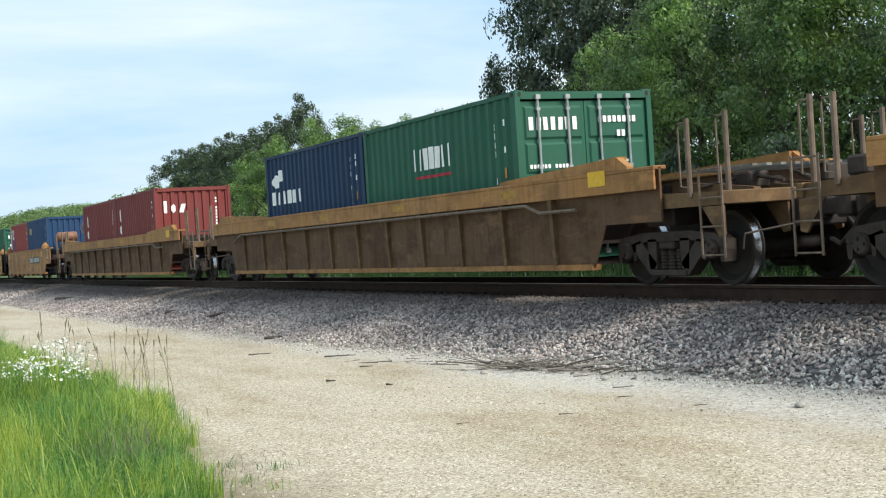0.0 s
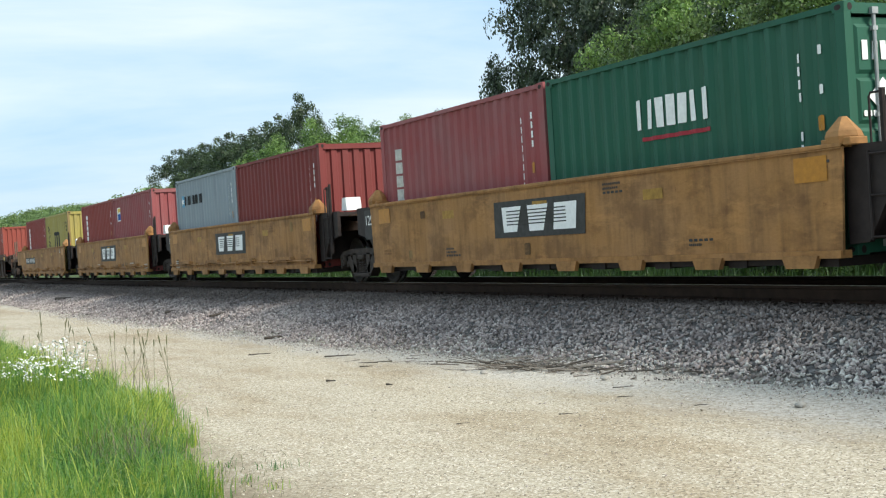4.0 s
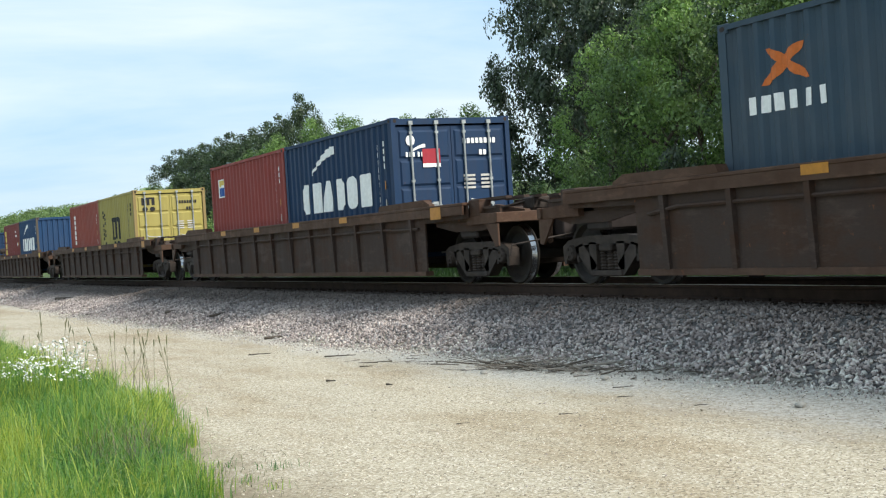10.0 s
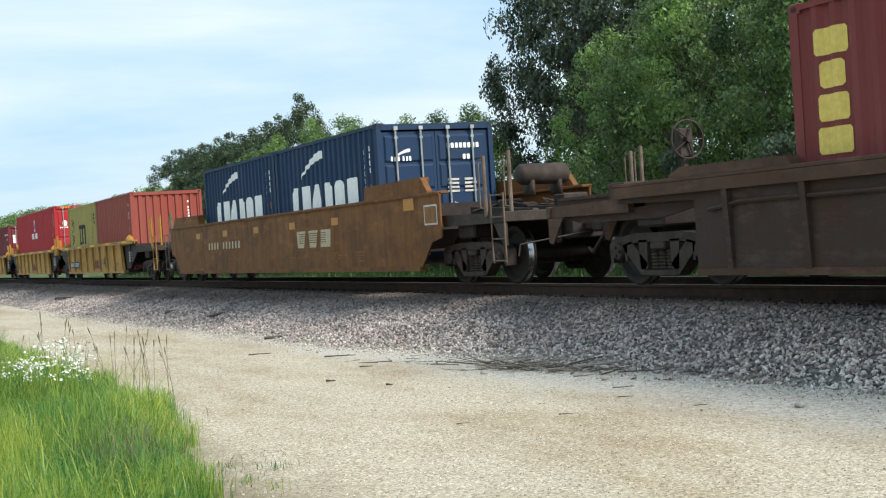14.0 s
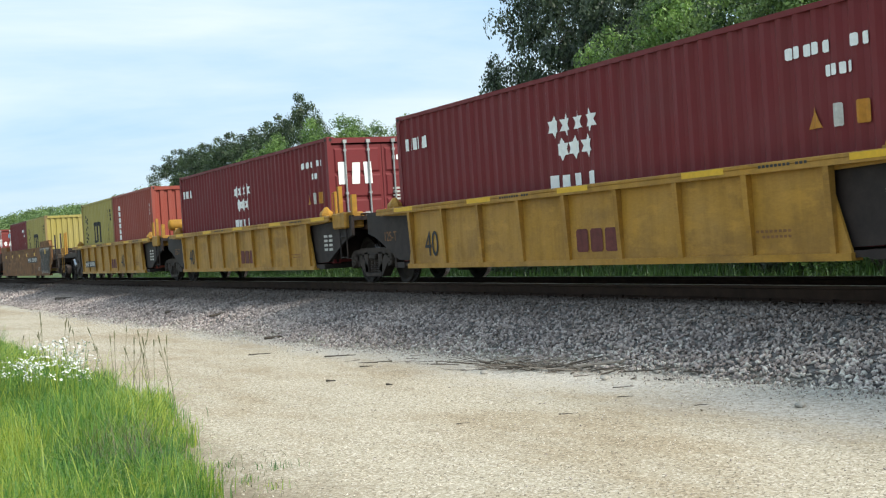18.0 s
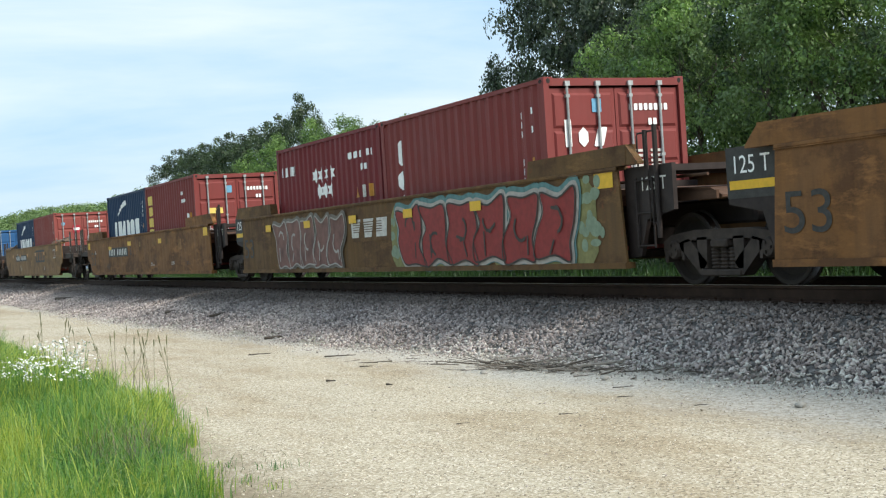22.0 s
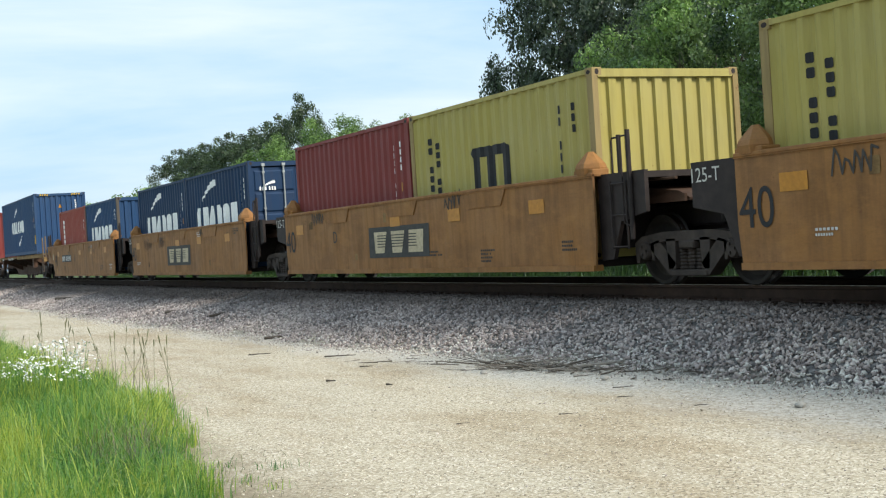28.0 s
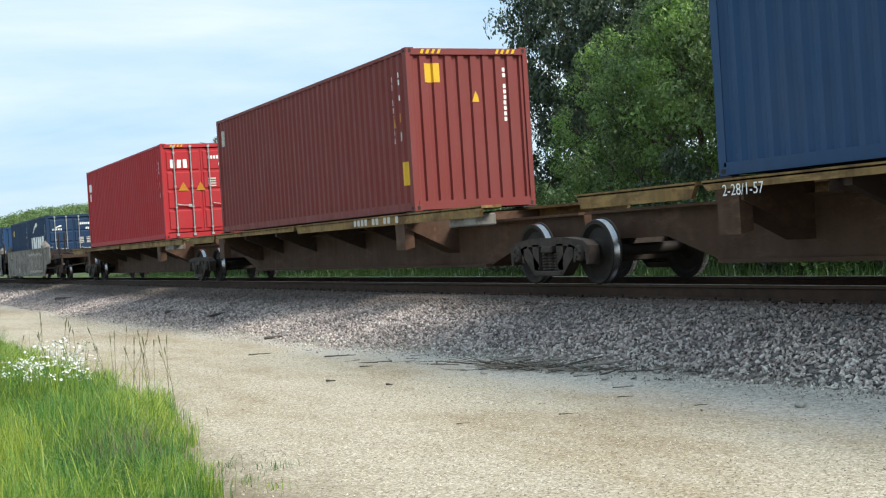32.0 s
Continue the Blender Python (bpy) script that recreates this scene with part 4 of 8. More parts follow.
def well_car(label, K, front, rear, half_f, half_r, own_front, own_rear, group):
    """One platform of a well car. Local x = 0 at the front of its load; front / rear: 'lead' with coupler or 'art' jointed.
    half_f, half_r: from the load's ends to the middle of the gaps."""
    root = new("well_car")
    tagged(root, label, "railway car", group)
    top, bot, chord = K["top"], K["bot"], K["chord"]
    ribbed = K["ribs"] > 0
    py = -1.405 if ribbed else -1.465
    key = K["key"] + front + rear
    fe = K["lead"] if front == "lead" else K["art"]
    re_ = [(mirror_u(u), z) for u, z in (K["lead"] if rear == "lead" else K["art"])]

    def side(bm):
        # outline: bottom edge, the front end upwards, the top edge, the rear end downwards
        pts = [(re_[0][0], bot), (fe[0][0], bot)] + fe[1:] + [(fe[-1][0], top - 0.02), (re_[-1][0], top - 0.02)] + re_[1:][::-1]
        clean = []
        for p in pts:
            if not clean or (Vector(p) - Vector(clean[-1])).length > 1e-4:
                clean.append(p)
        add_prism(bm, clean, 1, py, py + 0.03)
    m_panel = shared("panel " + key, side)
    e0, e1 = fe[-1][0], re_[-1][0]

    def chord_build(bm):
        add_box(bm, e1, e0, -1.49, -1.29, top - 0.05, top, bev=0.01)
        add_box(bm, e1, e0, -1.49, -1.46, top - chord, top - 0.05)
        add_box(bm, re_[0][0], fe[0][0], py - 0.03, py + 0.12, bot - 0.03, bot + 0.05)
    m_chord = shared("chord " + key, chord_build)
    for s in (-1, 1):
        holder = link_mesh("side_wall", m_panel, K["panel"], root)
        rail = link_mesh("side_sill", m_chord, K["rail"], root)
        if s > 0:
            holder.scale = rail.scale = (1, -1, 1)
        if ribbed:
            rb = shared(f"rib {K['key']}", lambda bm: add_prism(bm, [(0.004, bot + 0.04), (-0.038, bot + 0.04), (-0.080, top - chord - 0.02), (-0.080, top - chord + 0.05), (0.004, top - chord + 0.05)], 0, -0.045, 0.045))
            inset = K.get("rib_inset", 0.25)
            a, b = re_[0][0] + inset + K.get("rib_shift", 0.0), fe[0][0] - inset + K.get("rib_shift", 0.0)
            n = round((b - a) / K["ribs"])
            for i in range(n + 1):
                r = link_mesh("rib", rb, K["rib_mat"], holder, (a + (b - a) * i / n, py, 0))
        if K.get("raise"):
            z1, u0, u1 = K["raise"]
            def raised(bm):
                add_prism(bm, [(u0, top), (u1, top), (u1 + 0.02, z1), (u0 + 0.05, z1 - K.get("wedge", 0.02))], 1, -1.485, -1.32)
                add_prism(bm, [(u1 - 0.02, top), (u1 + 0.25, top), (u1 + 0.25, top + 0.03), (u1, z1)], 1, -1.48, -1.38)
            mr = shared("raised " + K["key"], raised)
            for flip in (1, -1):
                g = link_mesh("end_guide", mr, K["rail"], root, (0 if flip > 0 else REAR, 0, 0))
                g.scale = (flip, -s, 1) if s > 0 else (flip, 1, 1)
    deep = DEPTH.get(K["key"], 0.414)
    # well floor: cross bearers and plates under the load
    fl = shared("well floor " + K["key"], lambda bm: [add_box(bm, x - 0.16, x + 0.16, -1.40, 1.40, deep - 0.104, deep - 0.004) for x in np.linspace(-11.95, -0.25, 9)] + [add_box(bm, -12.1, -0.1, s * 1.30 - 0.08, s * 1.30 + 0.08, deep - 0.084, deep - 0.014) for s in (-1, 1)])
    link_mesh("well_floor", fl, K["under"], root)
    if K.get("feet"):
        ft = shared("foot", lambda bm: add_prism(bm, [(-0.28, 0.02), (-0.22, -0.11), (0.22, -0.11), (0.28, 0.02)], 1, -0.06, 0.0))
        for i in range(8):
            link_mesh("cross_bearer_end", ft, K["panel"], root, (-11.6 + i * 1.58, py, bot - 0.02))
    if K.get("pipe"):
        yy, dz = (py - 0.03, 0.10) if K["pipe"] == "inside" else (py - 0.10, 0.0)

        def pipe(bm):
            add_tube(bm, [(re_[0][0] + 0.3, yy, top - chord - 0.22), (re_[0][0] + 0.9, yy, top - chord - 0.05 - dz), (fe[0][0] - 1.6, yy, top - chord - 0.05 - dz), (fe[0][0] - 1.2, yy, top - chord - 0.17), (fe[0][0] - 0.2, yy, top - chord - 0.17)], 0.026, 6)
        link_mesh("air_pipe", shared("pipe " + key, pipe), K.get("pipe_mat", RUSTPIPE), root)
    if K.get("low_pipe"):
        def lpipe(bm):
            zz = bot + 0.14
            add_tube(bm, [(re_[0][0] + 0.1, py - 0.05, zz), (fe[0][0] - 0.1, py - 0.05, zz)], 0.022, 6)
            for i in range(10):
                x = re_[0][0] + 0.4 + i * (fe[0][0] - re_[0][0] - 0.8) / 9
                add_box(bm, x - 0.03, x + 0.03, py - 0.08, py, zz - 0.04, zz + 0.04)
            for x in (-10.4, -7.6, -4.6, -1.8):
                add_prism(bm, [(x - 0.6, zz + 0.03), (x + 0.6, zz + 0.03), (x + 0.5, zz + 0.10), (x - 0.5, zz + 0.10)], 1, py - 0.1, py)
        link_mesh("air_pipe", shared("low pipe " + key, lpipe), K["panel"], root)
    # ends
    for d, kind, half, own in ((1, front, half_f, own_front), (-1, rear, half_r, own_rear)):
        o = 0.0 if d > 0 else REAR

        def U(u):
            return o + d * u
        ends = K["lead"] if kind == "lead" else K["art"]
        eu = ends[-1][0]
        if kind == "lead":
            stop = half - 0.62
            turn = (0, 0, 0 if d > 0 else math.pi)
            ek = f"{key} {half:.2f}"
            for nm, build in (("end_platform", lambda bm: add_prism(bm, [(eu - 0.4, 1.03), (stop - 0.11, 1.03), (stop - 0.11, 1.09), (eu - 0.4, min(top - 0.22, 1.16))], 1, -1.25, 1.25)),
                              ("draft_sill", lambda bm: add_box(bm, eu - 1.4, half - 0.42, -0.33, 0.33, 0.66, 1.0, bev=0.02)),
                              ("end_sill", lambda bm: [add_box(bm, stop - 0.10, stop, -1.38, 1.38, 0.97, 1.13, bev=0.012)] + [add_prism(bm, [(stop - 0.42, 0.96), (stop - 0.02, 0.96), (stop - 0.02, 0.62), (stop - 0.12, 0.60)], 1, q, q + 0.03) for q in (-1.36, -0.42, 0.39, 1.33)]),
                              ("body_bolster", lambda bm: add_box(bm, K["tc"] - 0.3, K["tc"] + 0.3, -1.2, 1.2, 0.76, 1.02, bev=0.03))):
                e = link_mesh(nm, shared(nm + ek, build), K["under"] if nm in ("draft_sill", "body_bolster") else K["endmat"], root, (o, 0, 0))
                e.rotation_euler = turn
            for y in (-1.345, 1.255):
                e = link_mesh("platform_beam", shared(f"beam {ek} {y}", lambda bm: add_prism(bm, [(eu - 0.15, 0.97), (stop - 0.11, 0.97), (stop - 0.11, 1.12), (eu - 0.15, 1.16)], 1, y, y + 0.09)), K["endmat"], root, (o, 0, 0))
                e.rotation_euler = turn
            for j, y in enumerate((-0.75, -0.1, 0.55)):
                e = link_mesh("deck_rib", shared(f"deckrib{ek}", lambda bm: add_prism(bm, [(eu - 0.2, 1.02), (stop - 0.1, 1.02), (stop - 0.15, 1.16), (eu - 0.2, 1.28)], 1, -0.05, 0.05)), K["endmat"], root, (o, y, 0))
                e.rotation_euler = turn
            if K.get("gearbox"):
                e = link_mesh("brake_rigging", shared("brake rigging", lambda bm: [add_tube(bm, [(0, -0.9, 0.0), (0.5, -0.5, 0.12), (1.0, -0.4, 0.02)], 0.025, 6), add_tube(bm, [(0.1, 0.8, 0.05), (0.6, 0.1, 0.14), (1.1, -0.1, 0.05)], 0.02, 6), add_box(bm, 0.3, 0.62, -0.62, -0.28, -0.05, 0.16, bev=0.03), add_lathe(bm, [(0.1, 0.1), (0.45, 0.1)], 12, "X"), add_box(bm, 0.75, 1.05, 0.2, 0.7, -0.02, 0.2, bev=0.03)]), TRUCK, root, (U(eu + (0.1 if d > 0 else 0.1)), 0, 1.2))
                e.rotation_euler = turn
            bulk = shared(f"bulk {K['key']}", lambda bm: [add_box(bm, 0.12, 0.2, -1.36, 1.36, 0.55, top - 0.12), add_prism(bm, [(0.2, 0.6), (0.6, 0.95), (0.6, 1.05), (0.2, 1.05)], 1, -1.3, 1.3)])
            b = link_mesh("bulkhead", bulk, K["under"], root, (o, 0, 0))
            b.rotation_euler = (0, 0, 0 if d > 0 else math.pi)
            if K.get("skirt"):
                b0 = min(u for u, _ in ends) - 0.04
                for y0 in (-1.33, 1.27):
                    e = link_mesh("end_plate", shared(f"end plate {key} {y0}", lambda bm: add_prism(bm, [(b0, bot + 0.1), (b0 + K["skirt"], bot + 0.12), (eu - 0.1, 0.92), (eu - 0.1, top - 0.06), (b0, top - 0.06)], 1, y0, y0 + 0.06)), BLACK, root, (o, 0, 0), "grimy black end plate")
                    e.rotation_euler = turn
            if K.get("gusset"):
                for y0 in (-1.25, 1.21):
                    def gusset(bm):
                        add_prism(bm, [(1.75, 0.98), (2.5, 0.87), (stop - 0.7, 0.87), (stop - 0.12, 1.0), (stop - 0.12, 1.19), (1.75, 1.28)], 1, y0, y0 + 0.04)
                        add_box(bm, 2.4, stop - 0.2, y0 - 0.03, y0 + 0.07, 1.20, 1.24)
                        add_box(bm, eu - 0.05, eu + 0.32, y0 - 0.10, y0 + 0.12, 1.10, 1.36, bev=0.01)
                    e = link_mesh("end_gusset", shared(f"gusset {ek} {y0}", gusset), W_DARK, root, (o, 0, 0), "deep dark end plate over the truck")
                    e.rotation_euler = turn
            coupler(root, U(half - 0.12), d)
            for sy in (-1, 1) if K.get("posts", True) else ():
                lx = half - 1.02 if d > 0 else half - 0.6
                ladder(root, U(lx), sy * 1.40, 0.36, 1.42, K["gear"])
                grab_post(root, U(half - 1.25), sy * 1.36, 1.08, 2.02, K["gear"], iron=K.get("iron"))
                grab_post(root, U(half - 0.72), sy * 1.20, 1.08, 2.06, K["gear"], iron=K.get("iron"))
        else:
            def dark(bm):
                zt = top - 0.03
                b0 = min(u for u, _ in ends) - 0.04
                lim = min(eu + 1.0, half - 0.42)
                for y0, y1 in ((-1.33, -1.27), (1.27, 1.33)):
                    add_prism(bm, [(b0, bot + 0.1), (b0 + K.get("skirt", 0.28), bot + 0.12), (eu + 0.42, 0.86), (lim, 0.96), (lim, zt), (b0, zt)], 1, y0, y1)
                add_box(bm, b0 - 0.1, lim, -1.27, 1.27, zt - 0.10, zt - 0.02)
                add_box(bm, 0.08, 0.14, -1.27, 1.27, 0.5, zt - 0.1)
                add_box(bm, 0.14, half - 0.1, -0.45, 0.45, 0.74, 1.06, bev=0.03)
                for yy in (-0.8, 0.8):
                    add_tube(bm, [(0.2, yy, 1.25), (lim + 0.2, yy * 0.9, 1.1), (half, yy * 0.8, 1.0)], 0.03, 6)
            hood = shared(f"hood {half:.2f}", lambda bm: [add_prism(bm, [(0.16, 1.34), (half - 0.35, 1.20), (half - 0.12, 1.10), (half - 0.12, 1.07), (0.16, 1.20)], 1, -0.92, 0.92), add_box(bm, 0.3, half - 0.15, -0.98, -0.94, 1.06, 1.16), add_tube(bm, [(0.2, -1.05, 1.38), (half - 0.2, -1.05, 1.36)], 0.022, 6)])
            e = link_mesh("end_hood", hood, K.get("hood", W_DARKCHORD), root, (o, 0, 0), "sloping brown sheet over the joint")
            e.rotation_euler = (0, 0, 0 if d > 0 else math.pi)
            p = link_mesh("end_structure", shared(f"art {K['key']} {half:.2f}", dark), K["under"], root, (o, 0, 0))
            p.rotation_euler = (0, 0, 0 if d > 0 else math.pi)
            for sy in (-1, 1):
                if d > 0:
                    ladder(root, U(eu + 0.25), sy * 1.36, 0.5, 1.38, K["under"], 0.36)
                if K.get("art_posts") and d > 0:
                    grab_post(root, U(eu + 0.42), sy * 1.30, 1.35, 1.98, K["under"])
                    grab_post(root, U(eu + 0.72), sy * 1.36, 0.62, 2.02, K["under"])
        gd = shared("cone guide", lambda bm: [add_lathe(bm, [(0.0, 0.13), (0.06, 0.145), (0.10, 0.13), (0.21, 0.03)], 6, "Z"), add_box(bm, -0.16, 0.15, -0.09, 0.09, -0.01, 0.05, bev=0.008)])
        if K.get("cones"):
            for sy in (-1, 1):
                c = link_mesh("corner_guide", gd, K["cone_mat"], root, (U(0.02), sy * 1.33, top - 0.02))
                c.rotation_euler = (0, 0, 0 if d > 0 else math.pi)
                c.scale = (K.get("cone", 1.0),) * 3
        if own:
            truck(root, U(K["tc"] if kind == "lead" else half))
    return root


KINDS = {
    "A": dict(key="A", rib_inset=0.95, top=1.51, bot=0.26, chord=0.29, ribs=1.5, lead=[(2.23, 0.26), (2.56, 0.82), (3.85, 0.82)], art=[(2.2, 0.26)], panel=W_BROWN, rail=W_TAN, rib_mat=W_DRAB, under=BLACK, endmat=W_DRAB, gear=RUSTPIPE, pipe=True, gearbox=True, tc=0.0, wedge=0.12),
    "C": dict(key="C", top=1.49, bot=0.36, chord=0.06, ribs=0, lead=[(0.33, 0.36), (0.78, 0.78), (2.10, 0.78)], art=[(0.05, 0.36), (0.12, 1.4)], panel=W_TAN, rail=W_TAN, rib_mat=W_TAN, under=BLACK, endmat=W_DARKCHORD, gear=RUSTPIPE, feet=True, cones=True, cone_mat=W_TAN, art_posts=True, tc=0.0, gearbox=True, cone=1.35),
    "D": dict(key="D", rib_inset=0.55, rib_shift=0.1, top=1.33, bot=0.19, chord=0.19, ribs=1.25, lead=[(1.60, 0.19), (1.62, 1.05), (3.25, 1.08)], art=[(1.6, 0.19)], panel=W_DARK, rail=W_DARKCHORD, rib_mat=W_DARK, under=BLACK, endmat=W_DARKCHORD, gear=W_DARKCHORD, tc=0.0, posts=False, gearbox=True, pipe="inside", pipe_mat=W_DARK, gusset=True),
    "E": dict(key="E", top=1.57, bot=0.28, chord=0.06, ribs=0, lead=[(2.20, 0.28), (2.69, 0.73), (3.07, 0.80)], art=[(2.2, 0.28), (2.15, 1.5)], panel=W_UMBER, rail=W_UMBER, rib_mat=W_UMBER, under=BLACK, endmat=TRUCK, gear=RUSTPIPE, tc=0.0, gearbox=True),
    "F": dict(key="F", top=1.38, bot=0.33, chord=0.11, ribs=1.32, lead=[(-0.62, 0.33), (-0.94, 1.22), (1.05, 1.26)], art=[(-0.62, 0.33), (-0.94, 1.22), (0.55, 1.26)], panel=W_YELLOW, rail=W_YELLOW, rib_mat=W_YELLOW, under=BLACK, endmat=TRUCK, gear=W_YELLOW, cones=True, cone_mat=W_YELLOW, tc=0.0, skirt=0.95),
    "G": dict(key="G", top=1.56, bot=0.28, chord=0.06, ribs=0, lead=[(2.20, 0.28), (2.69, 0.73), (3.07, 0.80)], art=[(2.26, 0.28), (2.15, 1.5)], panel=W_RUSTY, rail=W_RUSTY, rib_mat=W_RUSTY, under=BLACK, endmat=TRUCK, gear=TRUCK, iron=ZINC, gearbox=True, tc=0.0, art_posts=True),
    "I": dict(key="I", top=1.52, bot=0.25, chord=0.06, ribs=0, lead=[(0.40, 0.25), (0.85, 0.74), (2.05, 0.80)], art=[(0.20, 0.25), (0.25, 0.7), (0.25, 1.45)], panel=W_OCHRE, rail=W_OCHRE, rib_mat=W_OCHRE, under=BLACK, endmat=W_DARKCHORD, gear=BLACK, cones=True, cone_mat=W_OCHRE, tc=0.0, art_posts=True, cone=1.5, gearbox=True),
}
KINDS["A"]["raise"] = (1.68, -0.17, 3.02)
KINDS["D"]["raise"] = (1.45, -0.2, 1.75)
KINDS["E"]["raise"] = (1.84, -0.17, 2.38)
KINDS["G"]["raise"] = (1.82, -0.17, 2.38)
KINDS["Gy"] = dict(KINDS["I"], key="Gy", panel=W_GREYCAR, rail=W_GREYCAR, endmat=W_DARK, cone_mat=W_GREYCAR)
KINDS["H"] = dict(KINDS["E"], key="H", top=1.64, panel=W_OLIVE, rail=W_OLIVE, gear=TRUCK, iron=ZINC, gearbox=True)
KINDS["H"].pop("raise")
KINDS["C2"] = dict(KINDS["C"], key="C2", low_pipe=True, feet=True)


# ---------------------------------------------------------------- the train: x of each load's front end at the start
D_ROWS = [(0, 0.0), (2, 33.745), (4, 67.389), (6, 100.936), (8, 134.391), (10, 167.758), (12, 201.041), (14, 234.245), (16, 267.374), (18, 300.431), (20, 333.422), (22, 366.35), (24, 399.22), (26, 432.036), (28, 464.803), (30, 497.524), (32, 530.204)]
BASE = 0.414
MOVERS = []


def place(ob, x, z=0.0):
    ob.location = (x, 0, z)
    MOVERS.append((ob, x, z))
    return ob
TC = dict(A=3.5, C=1.65, C2=1.65, D=2.85, E=3.45, F=1.88, G=3.45, H=3.45, I=1.78, Gy=1.78)
for kk, vv in TC.items():
    KINDS[kk]["tc"] = vv
H20, H40, HC = 2.591, 2.591, 2.896
LC = 6.058


def pair(x, front, rear, z):
    """Two short boxes end to end in one well."""
    a = place(container(LC, H20, *front), x, z)
    b = place(container(LC, H20, *rear), x - 6.134, z)
    return a, b


def c_spec(colour, doors, side, end, label):
    return (colour, doors, side, end, label)


h = H20
cap_side = [(sign_row(-3.85, 1.65, 7, 0.205, 0.38, 0.025, 0.12), M_WHITE), ([block(-3.7, 1.50, 1.4, 0.05, 0)], M_RED)] + codes(h, 1)
cap_end = [(sign_row(-1.0, h - 0.60, 7, 0.115, 0.20, 0.012, 0.1), M_WHITE), (code_row(-1.02, h - 1.18, 0.75, 0.06, 12, 5), M_WHITE)] + door_text(h)
GREENBOX = c_spec(C_GREEN, True, cap_side, cap_end, "sea green steel shipping container with double doors")
GREENBOX2 = c_spec(C_GREEN, True, cap_side, cap_end + [([[(-0.75, h - 0.78), (-0.55, h - 0.98), (-0.75, h - 1.18), (-0.95, h - 0.98)]], M_WHITE)], "sea green container with a white diamond on its door")
horse = [disc(-5.38, 1.98, 0.27, 0.15), disc(-5.06, 2.10, 0.17, 0.13)]
CRON = c_spec(C_NAVY, False, [(horse, M_WHITE), (sign_row(-5.68, 1.45, 6, 0.30, 0.30, 0.055, 0.25), M_WHITE)] + codes(h, 3), end_code(h, 4), "navy blue corrugated shipping container with a white emblem on its side")
TEXF = c_spec(C_MAROON, False, set_tex(h) + codes(h, 7), end_tex(h) + end_code(h, 8), "maroon corrugated shipping container with three white marks on its end")
TEXR = c_spec(C_MAROON, False, set_tex(h) + codes(h, 9), end_tex(h) + end_code(h, 8), "maroon shipping container with white upright marks, dusty and faded")
SEA = c_spec(C_BLUE, False, [(sign_row(-5.49, 1.91, 5, 0.165, 0.29, 0.02, 0.25), M_GOLD)] + codes(h, 11), end_code(h, 12), "blue corrugated shipping container with a small yellow sign on its side")
SEA2 = (C_NAVY,) + SEA[1:]
lab = [block(-5.64, 1.83, 0.50, 0.50, 0.05)]
CRO = c_spec(C_RED, False, [(lab, M_WHITE), ([block(-5.62, 1.10, 0.46, 0.72, 0.02)], M_DBLUE), ([disc(-5.39, 2.08, 0.13, 0.16)], M_DBLUE), ] + codes(h, 13), end_code(h, 14), "oxide red shipping container with a white and blue upright label")
PINK = c_spec(C_ROSE, False, [(sign_col(-5.5, h - 0.5, 4, 0.36, 0.2, 0.04), M_DULLWHITE)] + codes(h, 15), end_code(h, 16), "faded rose red corrugated shipping container, weathered")
DRED = c_spec(C_MAROON, False, codes(h, 17), end_code(h, 18), "plain maroon corrugated shipping container with white stencil bars")
LINE = c_spec(C_GREY, False, [([block(-5.51, 1.80, 0.24, 0.33, 0.02)], M_LBLUE), (star(-5.39, 1.96, 0.10), M_WHITE), (sign_row(-5.15, 1.85, 6, 0.15, 0.25, 0.03, 0.1) + sign_row(-4.0, 1.85, 4, 0.15, 0.25, 0.03, 0.1), M_BLACK)] + codes(h, 19), end_code(h, 20), "pale blue grey shipping container with light blue square and dark sign")
flor = [([block(-5.38, 1.76, 0.43, 0.47, 0.02)], M_WHITE), ([block(-5.34, 1.79, 0.35, 0.22, 0.02)], M_DBLUE), ([[(-5.34, 2.04), (-4.99, 2.09), (-4.99, 2.20), (-5.34, 2.20)]], M_GOLD)]
FLO = c_spec(C_ROSE, False, flor + codes(h, 21), end_code(h, 22), "dull red corrugated shipping container with a small blue and white label")
FLO2 = c_spec(C_RED, False, flor + codes(h, 23), end_code(h, 24), "brick red shipping container with a small blue and white label")
TRI = c_spec(C_RED, False, set_col(h) + codes(h, 25), end_code(h, 26), "brick red shipping container with a column of white marks")
TRIO = c_spec(C_ORANGE, False, set_col(h) + codes(h, 27), end_code(h, 28), "orange red shipping container with a column of white marks")
MUST = c_spec(C_YELLOW, False, set_m(h), [], "mustard yellow corrugated shipping container with black marks on its side") + (C_MUSTEDGE,)
MUSTD = c_spec(C_YELLOW, True, set_m(h), [([block(-0.95, h - 0.52, 0.10, 0.24, 0.1), block(-0.78, h - 0.52, 0.10, 0.24, 0.1), block(-0.61, h - 0.52, 0.10, 0.24, 0.1), block(-0.95, h - 0.32, 0.44, 0.06, 0.2), block(-0.93, h - 0.72, 0.18, 0.14, 0.3), block(-0.68, h - 0.72, 0.18, 0.14, 0.3)], M_BLACK)] + door_text(h, M_BLACK), "mustard yellow shipping container with double doors and black marks") + (C_MUSTEDGE,)
ORED = c_spec(C_ORANGE, False, codes(h, 29), end_code(h, 30), "orange red corrugated shipping container with white stencil bars")
CMA = c_spec(C_NAVY, False, set_cma(h) + codes(h, 33), end_code(h, 34), "navy blue shipping container with broad white marks and a brush stroke")
CMAB = c_spec(C_BLUE, False, set_cma(h) + codes(h, 35), end_code(h, 36), "blue container with rusty corners and white painted marks") + (C_RUSTEDGE,)
